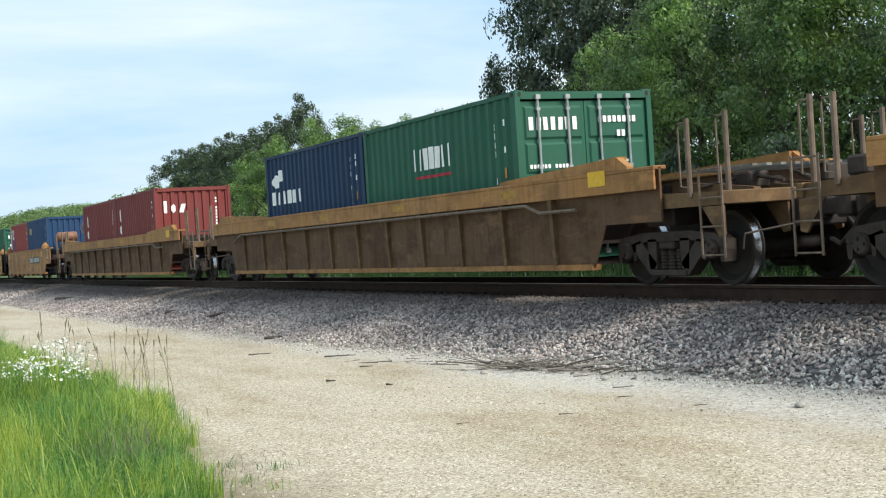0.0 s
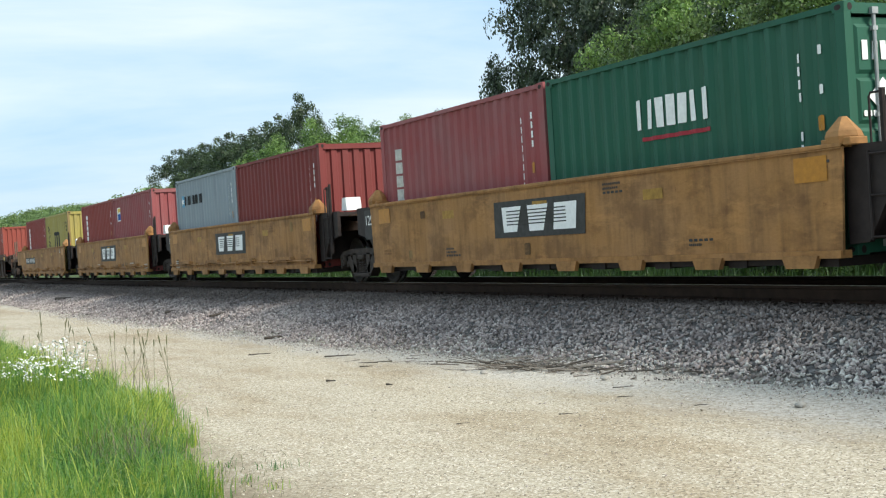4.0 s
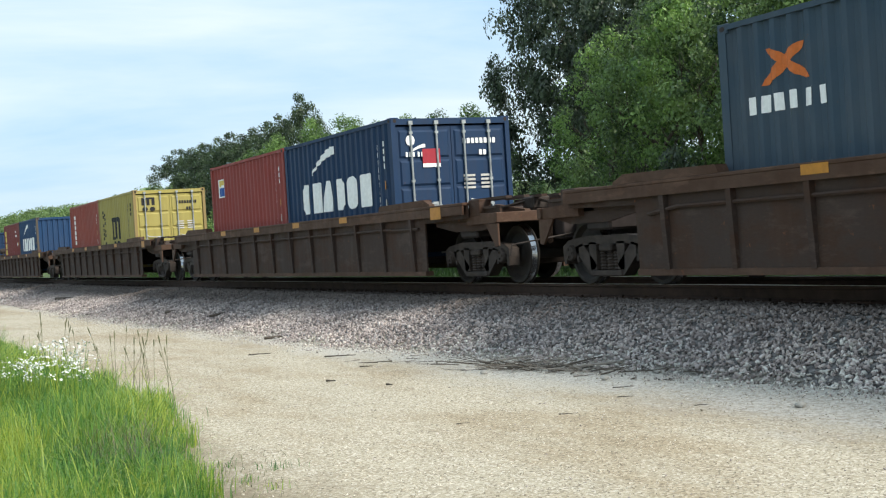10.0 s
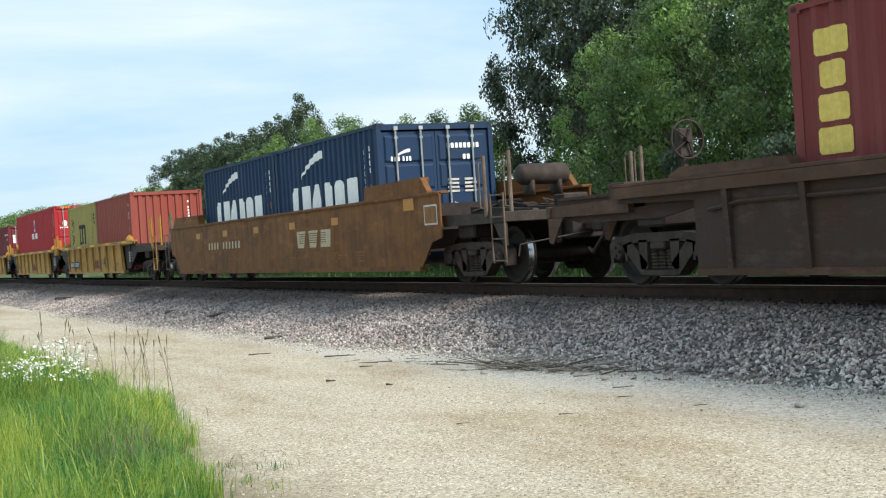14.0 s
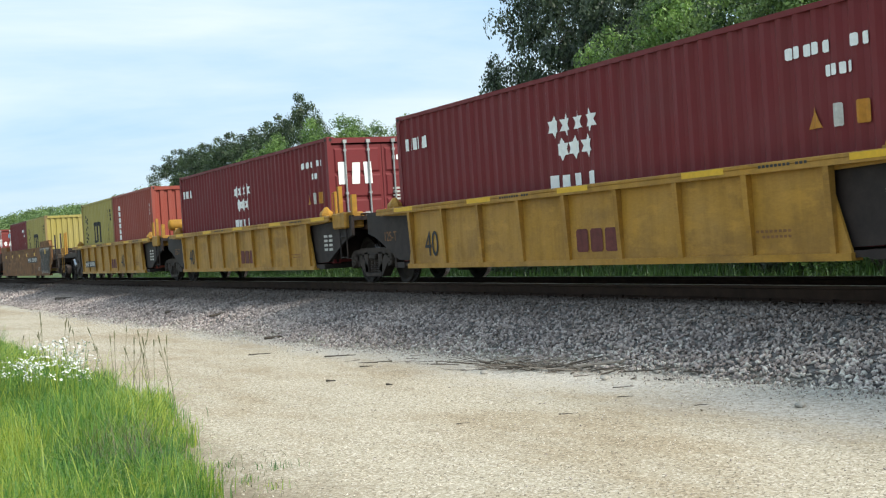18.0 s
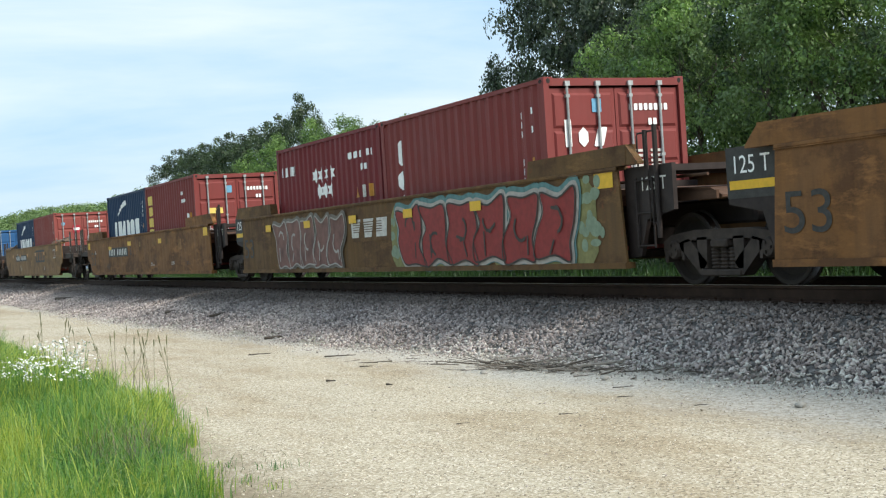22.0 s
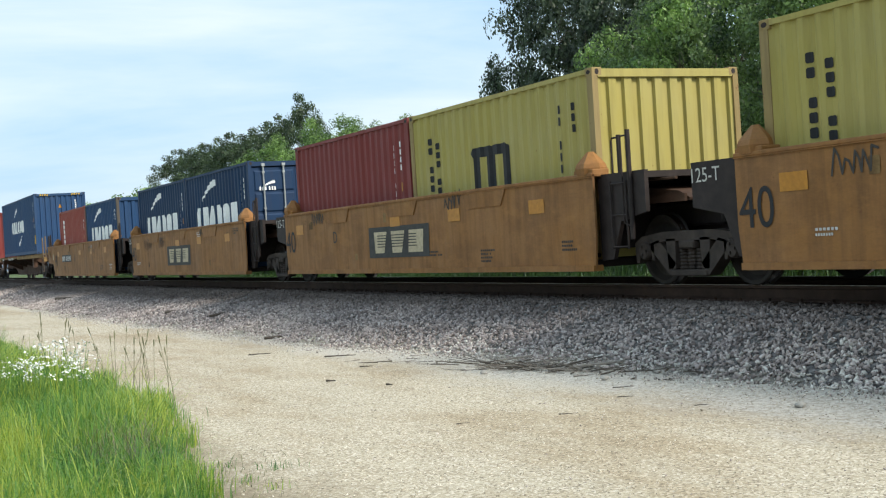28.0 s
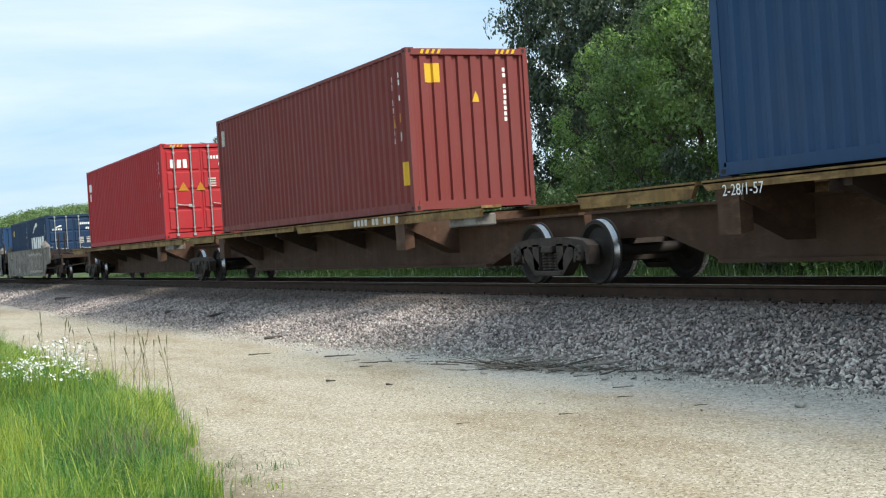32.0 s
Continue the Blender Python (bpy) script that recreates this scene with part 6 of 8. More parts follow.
def ribbon(pts, w):
    """A sprayed line as short slabs with round joints."""
    out = []
    for (a, b), (c, d) in zip(pts, pts[1:]):
        ln = math.hypot(c - a, d - b) or 1.0
        nx, nz = -(d - b) / ln * w / 2, (c - a) / ln * w / 2
        out.append([(a + nx, b + nz), (a - nx, b - nz), (c - nx, d - nz), (c + nx, d + nz)])
        out.append(disc(c, d, w / 2, w / 2, 7))
    return out


def smooth_loop(pts, k=4):
    """A closed curve through the points."""
    out, n = [], len(pts)
    for i in range(n):
        p0, p1, p2, p3 = (Vector(pts[(i + j) % n]) for j in (-1, 0, 1, 2))
        for s in range(k):
            t = s / k
            q = 0.5 * (2 * p1 + (p2 - p0) * t + (2 * p0 - 5 * p1 + 4 * p2 - p3) * t * t + (3 * p1 - p0 - 3 * p2 + p3) * t ** 3)
            out.append((q.x, q.y))
    return out


def spray(car, s0, s1, z0, z1, n, fill, edge, seed, halo=None, ground=None, inner=None):
    """A sprayed piece: a row of bulging leaning shapes with a pale rim and dark creases, no writing."""
    rnd = random.Random(seed)
    if ground:
        panel_signs(car, PS - 0.002, [block(s0 - 0.4 + i * (s1 - s0 + 0.9) / 9, z0 - 0.02, (s1 - s0 + 0.9) / 9 + 0.03, z1 - z0 + rnd.uniform(-0.10, 0.05), 0.25) for i in range(9)], ground, "sprayed ground colour", "spray_ground")
    w, hgt = (s1 - s0) / n, z1 - z0
    rims, fills, creases = [], [], []
    for i in range(n):
        m, lean = s0 + (i + 0.5) * w, 0.10 * (2 * i / max(1, n - 1) - 1)
        belly = []
        for a, b in ((-0.46, 0.0), (0.05, 0.05), (0.50, 0.0), (0.36, 0.30), (0.52, 0.62), (0.46, 1.0), (0.0, 0.93), (-0.50, 1.0), (-0.38, 0.66), (-0.52, 0.34)):
            b = b + rnd.uniform(-0.05, 0.05)
            belly.append((m + w * (a + rnd.uniform(-0.07, 0.07)) + lean * (b - 0.5) * hgt * 2, z0 + hgt * (0.06 + 0.86 * b)))
        loop = smooth_loop(belly)
        fills.append(loop)
        rims += ribbon(loop + loop[:1], 0.15)
        creases += ribbon(loop + loop[:1], 0.028)
        f = rnd.choice((-1, 1))
        zc = z0 + hgt * rnd.uniform(0.35, 0.65)
        creases += ribbon([(m + f * w * 0.20 * math.cos(q), zc + hgt * 0.16 * math.sin(q)) for q in (i + rnd.uniform(2.5, 4.0) * j / 8 for j in range(9))], 0.05)
        creases += ribbon([(m - f * w * 0.18, z0 + hgt * 0.15), (m - f * w * rnd.uniform(0.02, 0.2), z0 + hgt * rnd.uniform(0.3, 0.5))], 0.04)
    if halo:
        panel_signs(car, PS - 0.0052, [q for k in fills for q in ribbon([(a, b + 0.03) for a, b in k], 0.24)], halo, "sprayed pale blue edge", "spray_halo")
    panel_signs(car, PS - 0.0130, rims, edge, "sprayed pale rim", "spray_rim")
    panel_signs(car, PS - 0.0300, fills, fill, "sprayed bulging shapes", "spray_fill")
    panel_signs(car, PS - 0.0312, creases, inner or edge, "sprayed dark creases", "spray_crease")


spray(car, -0.10, 2.30, 0.40, 1.48, 3, M_SPRAYDARK, M_SPRAYGREY, 3, halo=M_SILVER)
for ob in car.children_recursive + CARS[-402.21].children_recursive:
    if ob.type == "MESH" and ob.material_slots and ob.material_slots[0].material == W_RUSTY:
        ob.material_slots[0].material = W_RUSTED
panel_signs(car, PS - 0.003, [block(-11.5 + 0.7 * i, 0.85 + 0.2 * (i % 3), 0.5, 0.10, 0.3, 0.4) for i in range(9)], M_FADED, name="spray_scrawl")
reflectors(car, PS - 0.036, 1.22, (1.22,), M_YELLOW, 0.36, 0.22)
car = CARS[-382.68]
spray(car, -4.86, 1.08, 0.30, 1.44, 6, M_SPRAYRED, M_SILVER, 5, halo=M_SPRAYBLUE, ground=M_SPRAYGREEN, inner=M_SPRAYDARK)
rnd = random.Random(19)
panel_signs(car, PS - 0.005, [disc(1.15 + rnd.uniform(0, 0.65), rnd.uniform(0.5, 1.45), rnd.uniform(0.06, 0.16), rnd.uniform(0.05, 0.12)) for i in range(14)], M_SPRAYPALE, name="spray_bubble")
panel_signs(car, PS - 0.005, [disc(-5.0 + rnd.uniform(-0.35, 0.1), rnd.uniform(0.5, 1.45), rnd.uniform(0.06, 0.16), rnd.uniform(0.05, 0.12)) for i in range(8)], M_SPRAYPALE, name="spray_bubble")
spray(car, -11.78, -7.55, 0.32, 1.46, 5, M_SPRAYMIX, M_SPRAYGREY, 8, inner=M_SILVER)
logo_panel(car, PS - 0.006, -7.41, 0.82, 2.14, 0.50, M_DULLWHITE, W_RUSTY)
car = CARS[-402.21]
number_panel(car, PS - 0.003, -11.15, 0.86, 3.16, 0.32)
lettering("B", M_PANEL, car, -7.62, PS - 0.003, 0.9, 0.26)
lettering("53", M_PANEL, car, -14.46, PS - 0.003, 0.59, 0.48, 1.3)
for x in (-363.12, -382.68):
    lettering("53", M_PANEL, CARS[x], -14.25, PS - 0.003, 0.60, 0.45, 1.3)
for x in (-382.68, -402.21):
    lettering("125 T", M_DULLWHITE, CARS[x], 2.5, -1.336, 1.22, 0.17)
for x in (-363.12, -382.68):
    c = CARS[x]
    panel_signs(c, -1.336, [block(-15.35, 1.02, 0.95, 0.58, 0.02)], M_PANEL)
    lettering("125 T", M_WHITE, c, -15.2, -1.341, 1.30, 0.2)
    panel_signs(c, -1.341, [block(-15.3, 1.12, 0.85, 0.10, 0.02)], M_YELLOW, name="reflector")
hand_wheel(CARS[-402.21], REAR - 4.2, 0.3, 2.06, W_TAN)
air_tank(CARS[-402.21], REAR - 3.85, 0.3, 1.98, TANKPALE, "X").scale = (0.5, 1.0, 0.9)
air_tank(CARS[-402.21], REAR - 2.75, 0.3, 2.0, TANKPALE, "X").scale = (0.6, 1.0, 1.0)
for u, z, w, hh in ((-14.5, 1.28, 0.14, 0.16), (-13.85, 1.30, 0.2, 0.19), (-13.45, 1.24, 0.44, 0.27), (-12.65, 1.22, 0.22, 0.30), (-13.5, 0.62, 0.5, 0.17), (-12.6, 0.95, 0.24, 0.16), (-4.5, 1.1, 0.5, 0.25), (-1.2, 0.95, 0.4, 0.3)):
    panel_signs(CARS[-402.21], PS - 0.0035, [block(u, z, w, hh, 0.06)], W_DULLTAN, "olive tan repaint patch", "paint_patch")
panel_signs(CARS[-402.21], PS - 0.0035, [block(-13.62, 0.98, 0.1, 0.14, 0.02)], M_DULLWHITE, "small pale sticker", "sticker")
# black panelled car
car = CARS[-426.44]
logo_panel(car, PS - 0.003, -4.30, 0.87, 2.6, 0.56, M_FADED)
number_panel(car, PS - 0.003, -11.14, 0.98, 3.78, 0.30)
hand_wheel(car, REAR - 3.1, -0.2, 2.05, RUSTPIPE)


def rigging(bm):
    add_tube(bm, [(-3.2, -1.30, 1.70), (-2.2, -1.32, 1.74), (-0.9, -1.30, 1.76), (-0.35, -1.2, 1.86)], 0.03, 6)
    add_tube(bm, [(-3.1, -1.0, 1.72), (-1.6, -0.9, 1.86), (-0.4, -0.9, 1.84)], 0.025, 6)
    for u in (-2.6, -2.0, -1.4, -0.8):
        add_tube(bm, [(u, -1.34, 1.75), (u, -1.475, 1.68), (u, -1.478, 1.52)], 0.018, 5)
        add_box(bm, u - 0.12, u + 0.14, -1.25, -0.95, 1.66, 1.80, bev=0.03)


link_mesh("brake_rigging", shared("roof rigging", rigging), RUSTPIPE, car, (REAR, 0, 0), "rusty brake rods and brackets")
link_mesh("brake_rigging", shared("roof rigging", rigging), RUSTPIPE, car, (0, 0, 0), "rusty brake rods and brackets").scale = (-1, 1, 1)
air_tank(car, REAR - 0.75, -0.5, 1.98, RUSTPIPE)
panel_signs(car, PS - 0.005, [block(0.85, 1.0, 0.5, 0.38, 0.02)], M_DULLWHITE, name="stencil_box")
panel_signs(car, PS - 0.008, [block(0.89, 1.04, 0.42, 0.30, 0.02)], W_UMBER, name="stencil_box")
# ochre set
for x, s in ((-464.16, -7.65), (-479.83, -7.65), (-495.56, -7.65)):
    logo_panel(CARS[x], PS - 0.003, s, 0.50, 2.65, 0.56, M_CREAM)
number_panel(CARS[-448.64], PS - 0.003, -4.2, 0.78, 1.6, 0.34)
number_panel(CARS[-511.20], PS - 0.003, -10.55, 0.80, 2.22, 0.29)
lettering("A", M_PANEL, CARS[-511.20], -7.7, PS - 0.003, 0.8, 0.28)
lettering("C", M_PANEL, CARS[-464.16], -9.56, PS - 0.003, 0.83, 0.22)
lettering("D", M_PANEL, CARS[-479.83], -9.50, PS - 0.003, 0.83, 0.22)


def scrawl(car, s, z, n, size, mat, seed, y=PS - 0.004):
    """A hasty line of spray paint: hooks and loops, no writing."""
    rd = random.Random(seed)
    pts, u = [], s
    for i in range(n):
        up = size * rd.uniform(0.6, 1.2)
        pts += [(u, z + rd.uniform(-0.04, 0.04)), (u + size * rd.uniform(0.1, 0.3), z + up), (u + size * rd.uniform(0.3, 0.6), z + up * rd.uniform(0.3, 0.9))]
        u += size * rd.uniform(0.45, 0.8)
    panel_signs(car, y, ribbon(pts, 0.028), mat, "thin sprayed scrawl", "spray_scrawl")


for i, (x, s, z, n, size, mat) in enumerate(((-464.16, -10.9, 1.18, 5, 0.22, M_SPRAYDARK), (-464.16, -5.1, 1.22, 6, 0.18, M_SPRAYDARK), (-479.83, -10.7, 1.24, 6, 0.20, M_SPRAYDARK), (-479.83, -4.3, 1.27, 5, 0.24, M_SPRAYDARK),
                                          (-495.56, -10.6, 1.02, 7, 0.28, M_GHOST), (-495.56, -8.6, 1.05, 5, 0.25, M_GHOST), (-495.56, -3.9, 1.28, 8, 0.20, M_SPRAYDARK), (-511.20, -4.4, 1.12, 7, 0.30, M_SPRAYDARK), (-426.44, -9.7, 0.45, 3, 0.32, M_CREAM), (-294.12, -8.9, 0.60, 6, 0.26, M_GOLD))):
    scrawl(CARS[x], s, z, n, size, mat, 900 + i, PR - 0.003 if x == -294.12 else PS - 0.004)
for x in (-448.64, -464.16, -479.83, -495.56, -511.20):
    for s in (-9.3, -6.1, -2.9):
        link_mesh("stiffener", shared("stiff", lambda bm: add_prism(bm, [(-0.75, 0.0), (0.75, 0.0), (0.55, -0.28), (-0.55, -0.28)], 1, -0.012, 0.0)), W_OCHRE, CARS[x], (s, PS, 1.50))
hand_wheel(CARS[-511.20], REAR - 1.35, -0.4, 2.05, TANKRED)


def tail_gear(bm):
    """Deck plate, brackets and rods on top of a car's end."""
    add_box(bm, -1.95, -0.45, -1.30, 1.30, 1.56, 1.60, bev=0.008)
    for u in (-1.7, -1.2, -0.7):
        add_box(bm, u - 0.05, u + 0.07, -1.26, -1.12, 1.50, 1.57)
    add_box(bm, -1.05, -0.75, -1.0, -0.6, 1.59, 1.80, bev=0.03)
    add_tube(bm, [(-1.9, -1.2, 1.66), (-1.2, -1.22, 1.70), (-0.5, -1.18, 1.66)], 0.022, 6)
    for u in (-0.55, -0.30, -0.05):
        add_prism(bm, [(u - 0.10, 1.50), (u + 0.10, 1.50), (u + 0.06, 1.74), (u - 0.02, 1.76)], 1, -1.36, -1.20)


link_mesh("end_deck", shared("tail gear", tail_gear), W_DARKCHORD, CARS[-511.20], (REAR, 0, 0), "rusty deck plate with brackets and rods")
link_mesh("hatch_frame", shared("hatch frame", lambda bm: [add_box(bm, -0.15, 0.15, -0.02, 0.0, a, a + 0.035) for a in (-0.14, 0.105)] + [add_box(bm, a, a + 0.035, -0.02, 0.0, -0.106, 0.106) for a in (-0.15, 0.115)]), W_TAN, CARS[-511.20], (REAR - 1.45, PS, 1.20), "small square hatch frame")
panel_signs(CARS[-511.20], PS - 0.004, [block(REAR - 1.58, 1.09, 0.26, 0.22, 0.02)], M_PANEL, name="hatch")
for u in (-1.05, -0.1):
    link_mesh("weld_seam", shared("end seam", lambda bm: add_box(bm, -0.012, 0.012, -0.008, 0.0, 0.82, 1.50)), W_OCHRE, CARS[-511.20], (REAR + u, PS, 0))
panel_signs(CARS[-511.20], PS - 0.003, [[(REAR - 0.55, 0.72), (REAR + 0.05, 0.30), (REAR + 0.45, 0.30), (REAR + 0.45, 0.42), (REAR + 0.0, 0.86), (REAR - 0.45, 0.86)]], W_TAN, "paler repainted corner", "repaint_patch")
panel_signs(CARS[-511.20], PS - 0.003, [block(REAR - 0.75, 0.92, 0.16, 0.24, 0.05)], M_CREAM, name="stencil_box")
for ob in CARS[-426.44].children_recursive:
    if ob.type == "MESH" and ob.material_slots and ob.material_slots[0].material == W_OCHRE:
        ob.material_slots[0].material = W_UMBER
for x in (-592.50, -608.10):
    spray(CARS[x], -4.2, 0.0, 0.4, 1.3, 5, M_SPRAYGREY, M_SILVER, 21)
car = CARS[-530.42]
panel_signs(car, -1.404, code_row(-9.28, 1.08, 2.06, 0.11, 9, 8), M_DULLWHITE)
lettering("2-28/1-57", M_WHITE, car, -11.91, -1.404, 1.06, 0.13)
car = CARS[-551.26]
panel_signs(car, -1.404, code_row(-2.5, 1.11, 2.2, 0.12, 12, 9), M_DULLWHITE)



def stencils(car, y, seed, z_lo, z_hi):
    """Small rows of data stencilled along a side, and a few pale repaint patches."""
    rd = random.Random(seed)
    for s in (-11.3, -8.6, -4.4, -2.6, -0.9):
        s += rd.uniform(-0.6, 0.6)
        z = rd.choice((rd.uniform(z_hi - 0.06, z_hi), rd.uniform(z_lo - 0.08, z_lo)))
        rows = []
        for k in range(rd.randint(2, 4)):
            rows += code_row(s, z - 0.055 * k, rd.uniform(0.25, 0.55), 0.03, rd.randint(5, 9), seed + k)
        panel_signs(car, y, rows, rd.choice((M_FADED, M_PANEL, M_DULLWHITE)), "small stencilled data", "stencil")
    for k in range(3):
        s = rd.uniform(-12.0, 0.0)
        panel_signs(car, y + 0.0014 - 0.0006 * k, [block(s, rd.choice((z_lo - 0.15, z_hi - 0.22)), rd.uniform(0.12, 0.25), rd.uniform(0.12, 0.22), 0.1)], rd.choice((W_PALE, W_RUSTY)), "repainted patch", "repaint_patch")


for i, (x, kind, load) in enumerate(everything):
    if kind in ("C", "C2", "E", "G", "H", "I", "Gy"):
        stencils(CARS[x], PS - 0.0025, 300 + i, 0.62, 1.36)
    elif kind == "F":
        panel_signs(CARS[x], -1.494, code_row(-1.9, 1.32, 0.8, 0.03, 12, i) + code_row(-7.9, 1.32, 0.9, 0.03, 12, i), M_PANEL, "small stencilled data", "stencil")
        panel_signs(CARS[x], PR + 0.004, code_row(-2.1, 0.62, 0.6, 0.03, 8, i) + code_row(-2.0, 0.56, 0.5, 0.03, 7, i), M_FADED, "small stencilled data", "stencil")


# ---------------------------------------------------------------- ground, road and track
ROAD_Z = -0.75


def smoothstep(a, b, v):
    t = np.clip((v - a) / (b - a), 0, 1)
    return t * t * (3 - 2 * t)


def ground_h(x, y):
    """Height of the land: a low bank under the track, rough ground beyond, a wooded rise far off."""
    base = np.full_like(x, ROAD_Z - 0.07)
    base = base + 0.35 * smoothstep(5.0, 12.0, y) + 1.0 * smoothstep(12.0, 60.0, y)
    rise = smoothstep(24.0, 68.0, y + 6.0 * np.sin(x * 0.021) + 3.0 * np.sin(x * 0.057))
    along = 1.0 - smoothstep(-300.0, -190.0, x)
    fall = 0.45 + 0.55 * smoothstep(-760.0, -650.0, x)
    return base + (16.0 - 3.0 * smoothstep(-430.0, -340.0, x) + 1.2 * np.sin(x * 0.035)) * rise * along * fall


def grid_mesh(name, xs, ys, zf):
    X, Y = np.meshgrid(xs, ys, indexing="ij")
    Z = zf(X, Y)
    me = bpy.data.meshes.new(name)
    n, m = X.shape
    verts = np.stack([X, Y, Z], -1).reshape(-1, 3)
    idx = np.arange(n * m).reshape(n, m)
    q = np.stack([idx[:-1, :-1], idx[1:, :-1], idx[1:, 1:], idx[:-1, 1:]], -1).reshape(-1, 4)
    me.from_pydata(verts.tolist(), [], q.tolist())
    for p in me.polygons:
        p.use_smooth = True
    return me


xs = np.concatenate([np.linspace(-2500, -700, 10), np.linspace(-680, -130, 45), np.linspace(-120, 60, 61), np.linspace(90, 2500, 14)])
ys = np.concatenate([np.linspace(-2500, -60, 10), np.linspace(-50, 20, 36), np.linspace(24, 240, 40), np.linspace(300, 2500, 10)])
ground = link_mesh("ground", grid_mesh("ground", xs, ys, ground_h), ground_material())
tagged(ground, "rough grassy ground reaching to the horizon", "ground", kind="structure")


def lump(x, y, s, a):
    return a * (np.sin(x * s * 1.3 + 1.7 * np.sin(y * s)) + np.sin(y * s * 1.9 + 2.1 * np.sin(x * s * 0.7))) * 0.5


def road_edge(x):
    """The grassy edge of the road."""
    return -9.5 + 0.85 * (1 - smoothstep(-8.5, -6.0, x)) + 0.75 * (1 - smoothstep(-12.5, -8.5, x)) + 1.5 * (1 - smoothstep(-46.0, -25.0, x))


def road_h(x, y):
    return ROAD_Z + lump(x, y, 1.1, 0.012) + lump(x, y, 4.3, 0.006) - 0.14 * smoothstep(-9.0, -9.4, y)


rx = np.concatenate([np.linspace(-160, -50, 45), np.linspace(-49, 6, 180)])
ry = np.linspace(-9.4, -2.4, 60)
road = link_mesh("road", grid_mesh("road", rx, ry, road_h), road_material())
tagged(road, "pale crushed limestone service road beside the track", "road", kind="structure")


def bank_foot(x):
    """Where the ballast bank meets the road."""
    return 2.80 + 0.35 * smoothstep(-10.0, -15.0, x) + 0.55 * smoothstep(-14.5, -19.5, x) + 0.55 * smoothstep(-19.0, -36.0, x) + 0.07 * np.sin(x * 0.9) + 0.04 * np.sin(x * 2.3)


def bed_h(x, y):
    a = np.abs(y)
    fall = np.where(y < 0, 0.535 / (bank_foot(x) - 1.55), 0.275)
    z = -0.215 - (a > 1.55) * (a - 1.55) * fall
    return z + lump(x, y, 2.3, 0.018) * smoothstep(1.5, 2.2, a)


bx = np.concatenate([np.linspace(-700, -100, 80), np.linspace(-98, -32, 70), np.linspace(-31.6, 40, 180)])
by = np.concatenate([np.linspace(-4.9, -1.6, 24), np.linspace(-1.45, 1.45, 8), np.linspace(1.6, 3.75, 8)])
bed = link_mesh("track_bed", grid_mesh("track bed", bx, by, bed_h), bed_material())
tagged(bed, "grey crushed stone bed under the railway track", "track bed", kind="structure")

# rails and ties
rail_prof = [(-0.07, -0.186), (0.07, -0.186), (0.07, -0.172), (0.012, -0.15), (0.012, -0.045), (0.036, -0.035), (0.036, -0.003), (0.028, 0.0), (-0.028, 0.0), (-0.036, -0.003), (-0.036, -0.035), (-0.012, -0.045), (-0.012, -0.15), (-0.07, -0.172)]
for yr in (-0.7535, 0.7535):
    bm = bmesh.new()
    add_prism(bm, rail_prof, 0, -700.0, 60.0)
    rail = part("rail", bm, RAILSIDE)
    rail.location = (0, yr, 0)
    tagged(rail, "rusty steel rail with a worn bright head", "rail", "running rails")
    bm = bmesh.new()
    add_box(bm, -700.0, 60.0, -0.03, 0.03, -0.001, 0.0015)
    part("rail_head", bm, RAILTOP, rail, "worn bright rail head")
tie = shared("tie", lambda bm: add_box(bm, -0.115, 0.115, -1.30, 1.30, -0.37, -0.19, bev=0.01))
plate = shared("tie plate", lambda bm: [add_box(bm, -0.10, 0.10, -0.17, 0.17, -0.19, -0.178), add_box(bm, -0.05, -0.03, -0.11, -0.08, -0.18, -0.145), add_box(bm, 0.03, 0.05, 0.08, 0.11, -0.18, -0.145)])
rnd = random.Random(5)
for i in range(190):
    t = link_mesh("tie", tie, TIMBER, None, (2.0 - i * 0.52 + rnd.uniform(-0.02, 0.02), rnd.uniform(-0.03, 0.03), rnd.uniform(-0.012, 0.004)))
    tagged(t, "dark creosoted timber railway tie", "railway tie", "railway ties")
    for yr in (-0.7535, 0.7535):
        link_mesh("tie_plate", plate, RAILSIDE, t, (0, yr, 0))


# ---------------------------------------------------------------- loose stone
def stone_set(seed, k):
    """Unit stones of eight corners: skewed, chipped boxes."""
    r = np.random.RandomState(seed)
    base = np.array([[x, y, z] for x in (-1, 1) for y in (-1, 1) for z in (-1, 1)], float)
    out = []
    for _ in range(k):
        v = base * r.uniform(0.38, 1.0, (8, 3)) * np.array([1.35, r.uniform(0.55, 0.95), r.uniform(0.35, 0.65)])
        out.append(v * 0.55)
    return np.array(out)


FACES = np.array([[0, 1, 3, 2], [4, 6, 7, 5], [0, 4, 5, 1], [2, 3, 7, 6], [0, 2, 6, 4], [1, 5, 7, 3]])


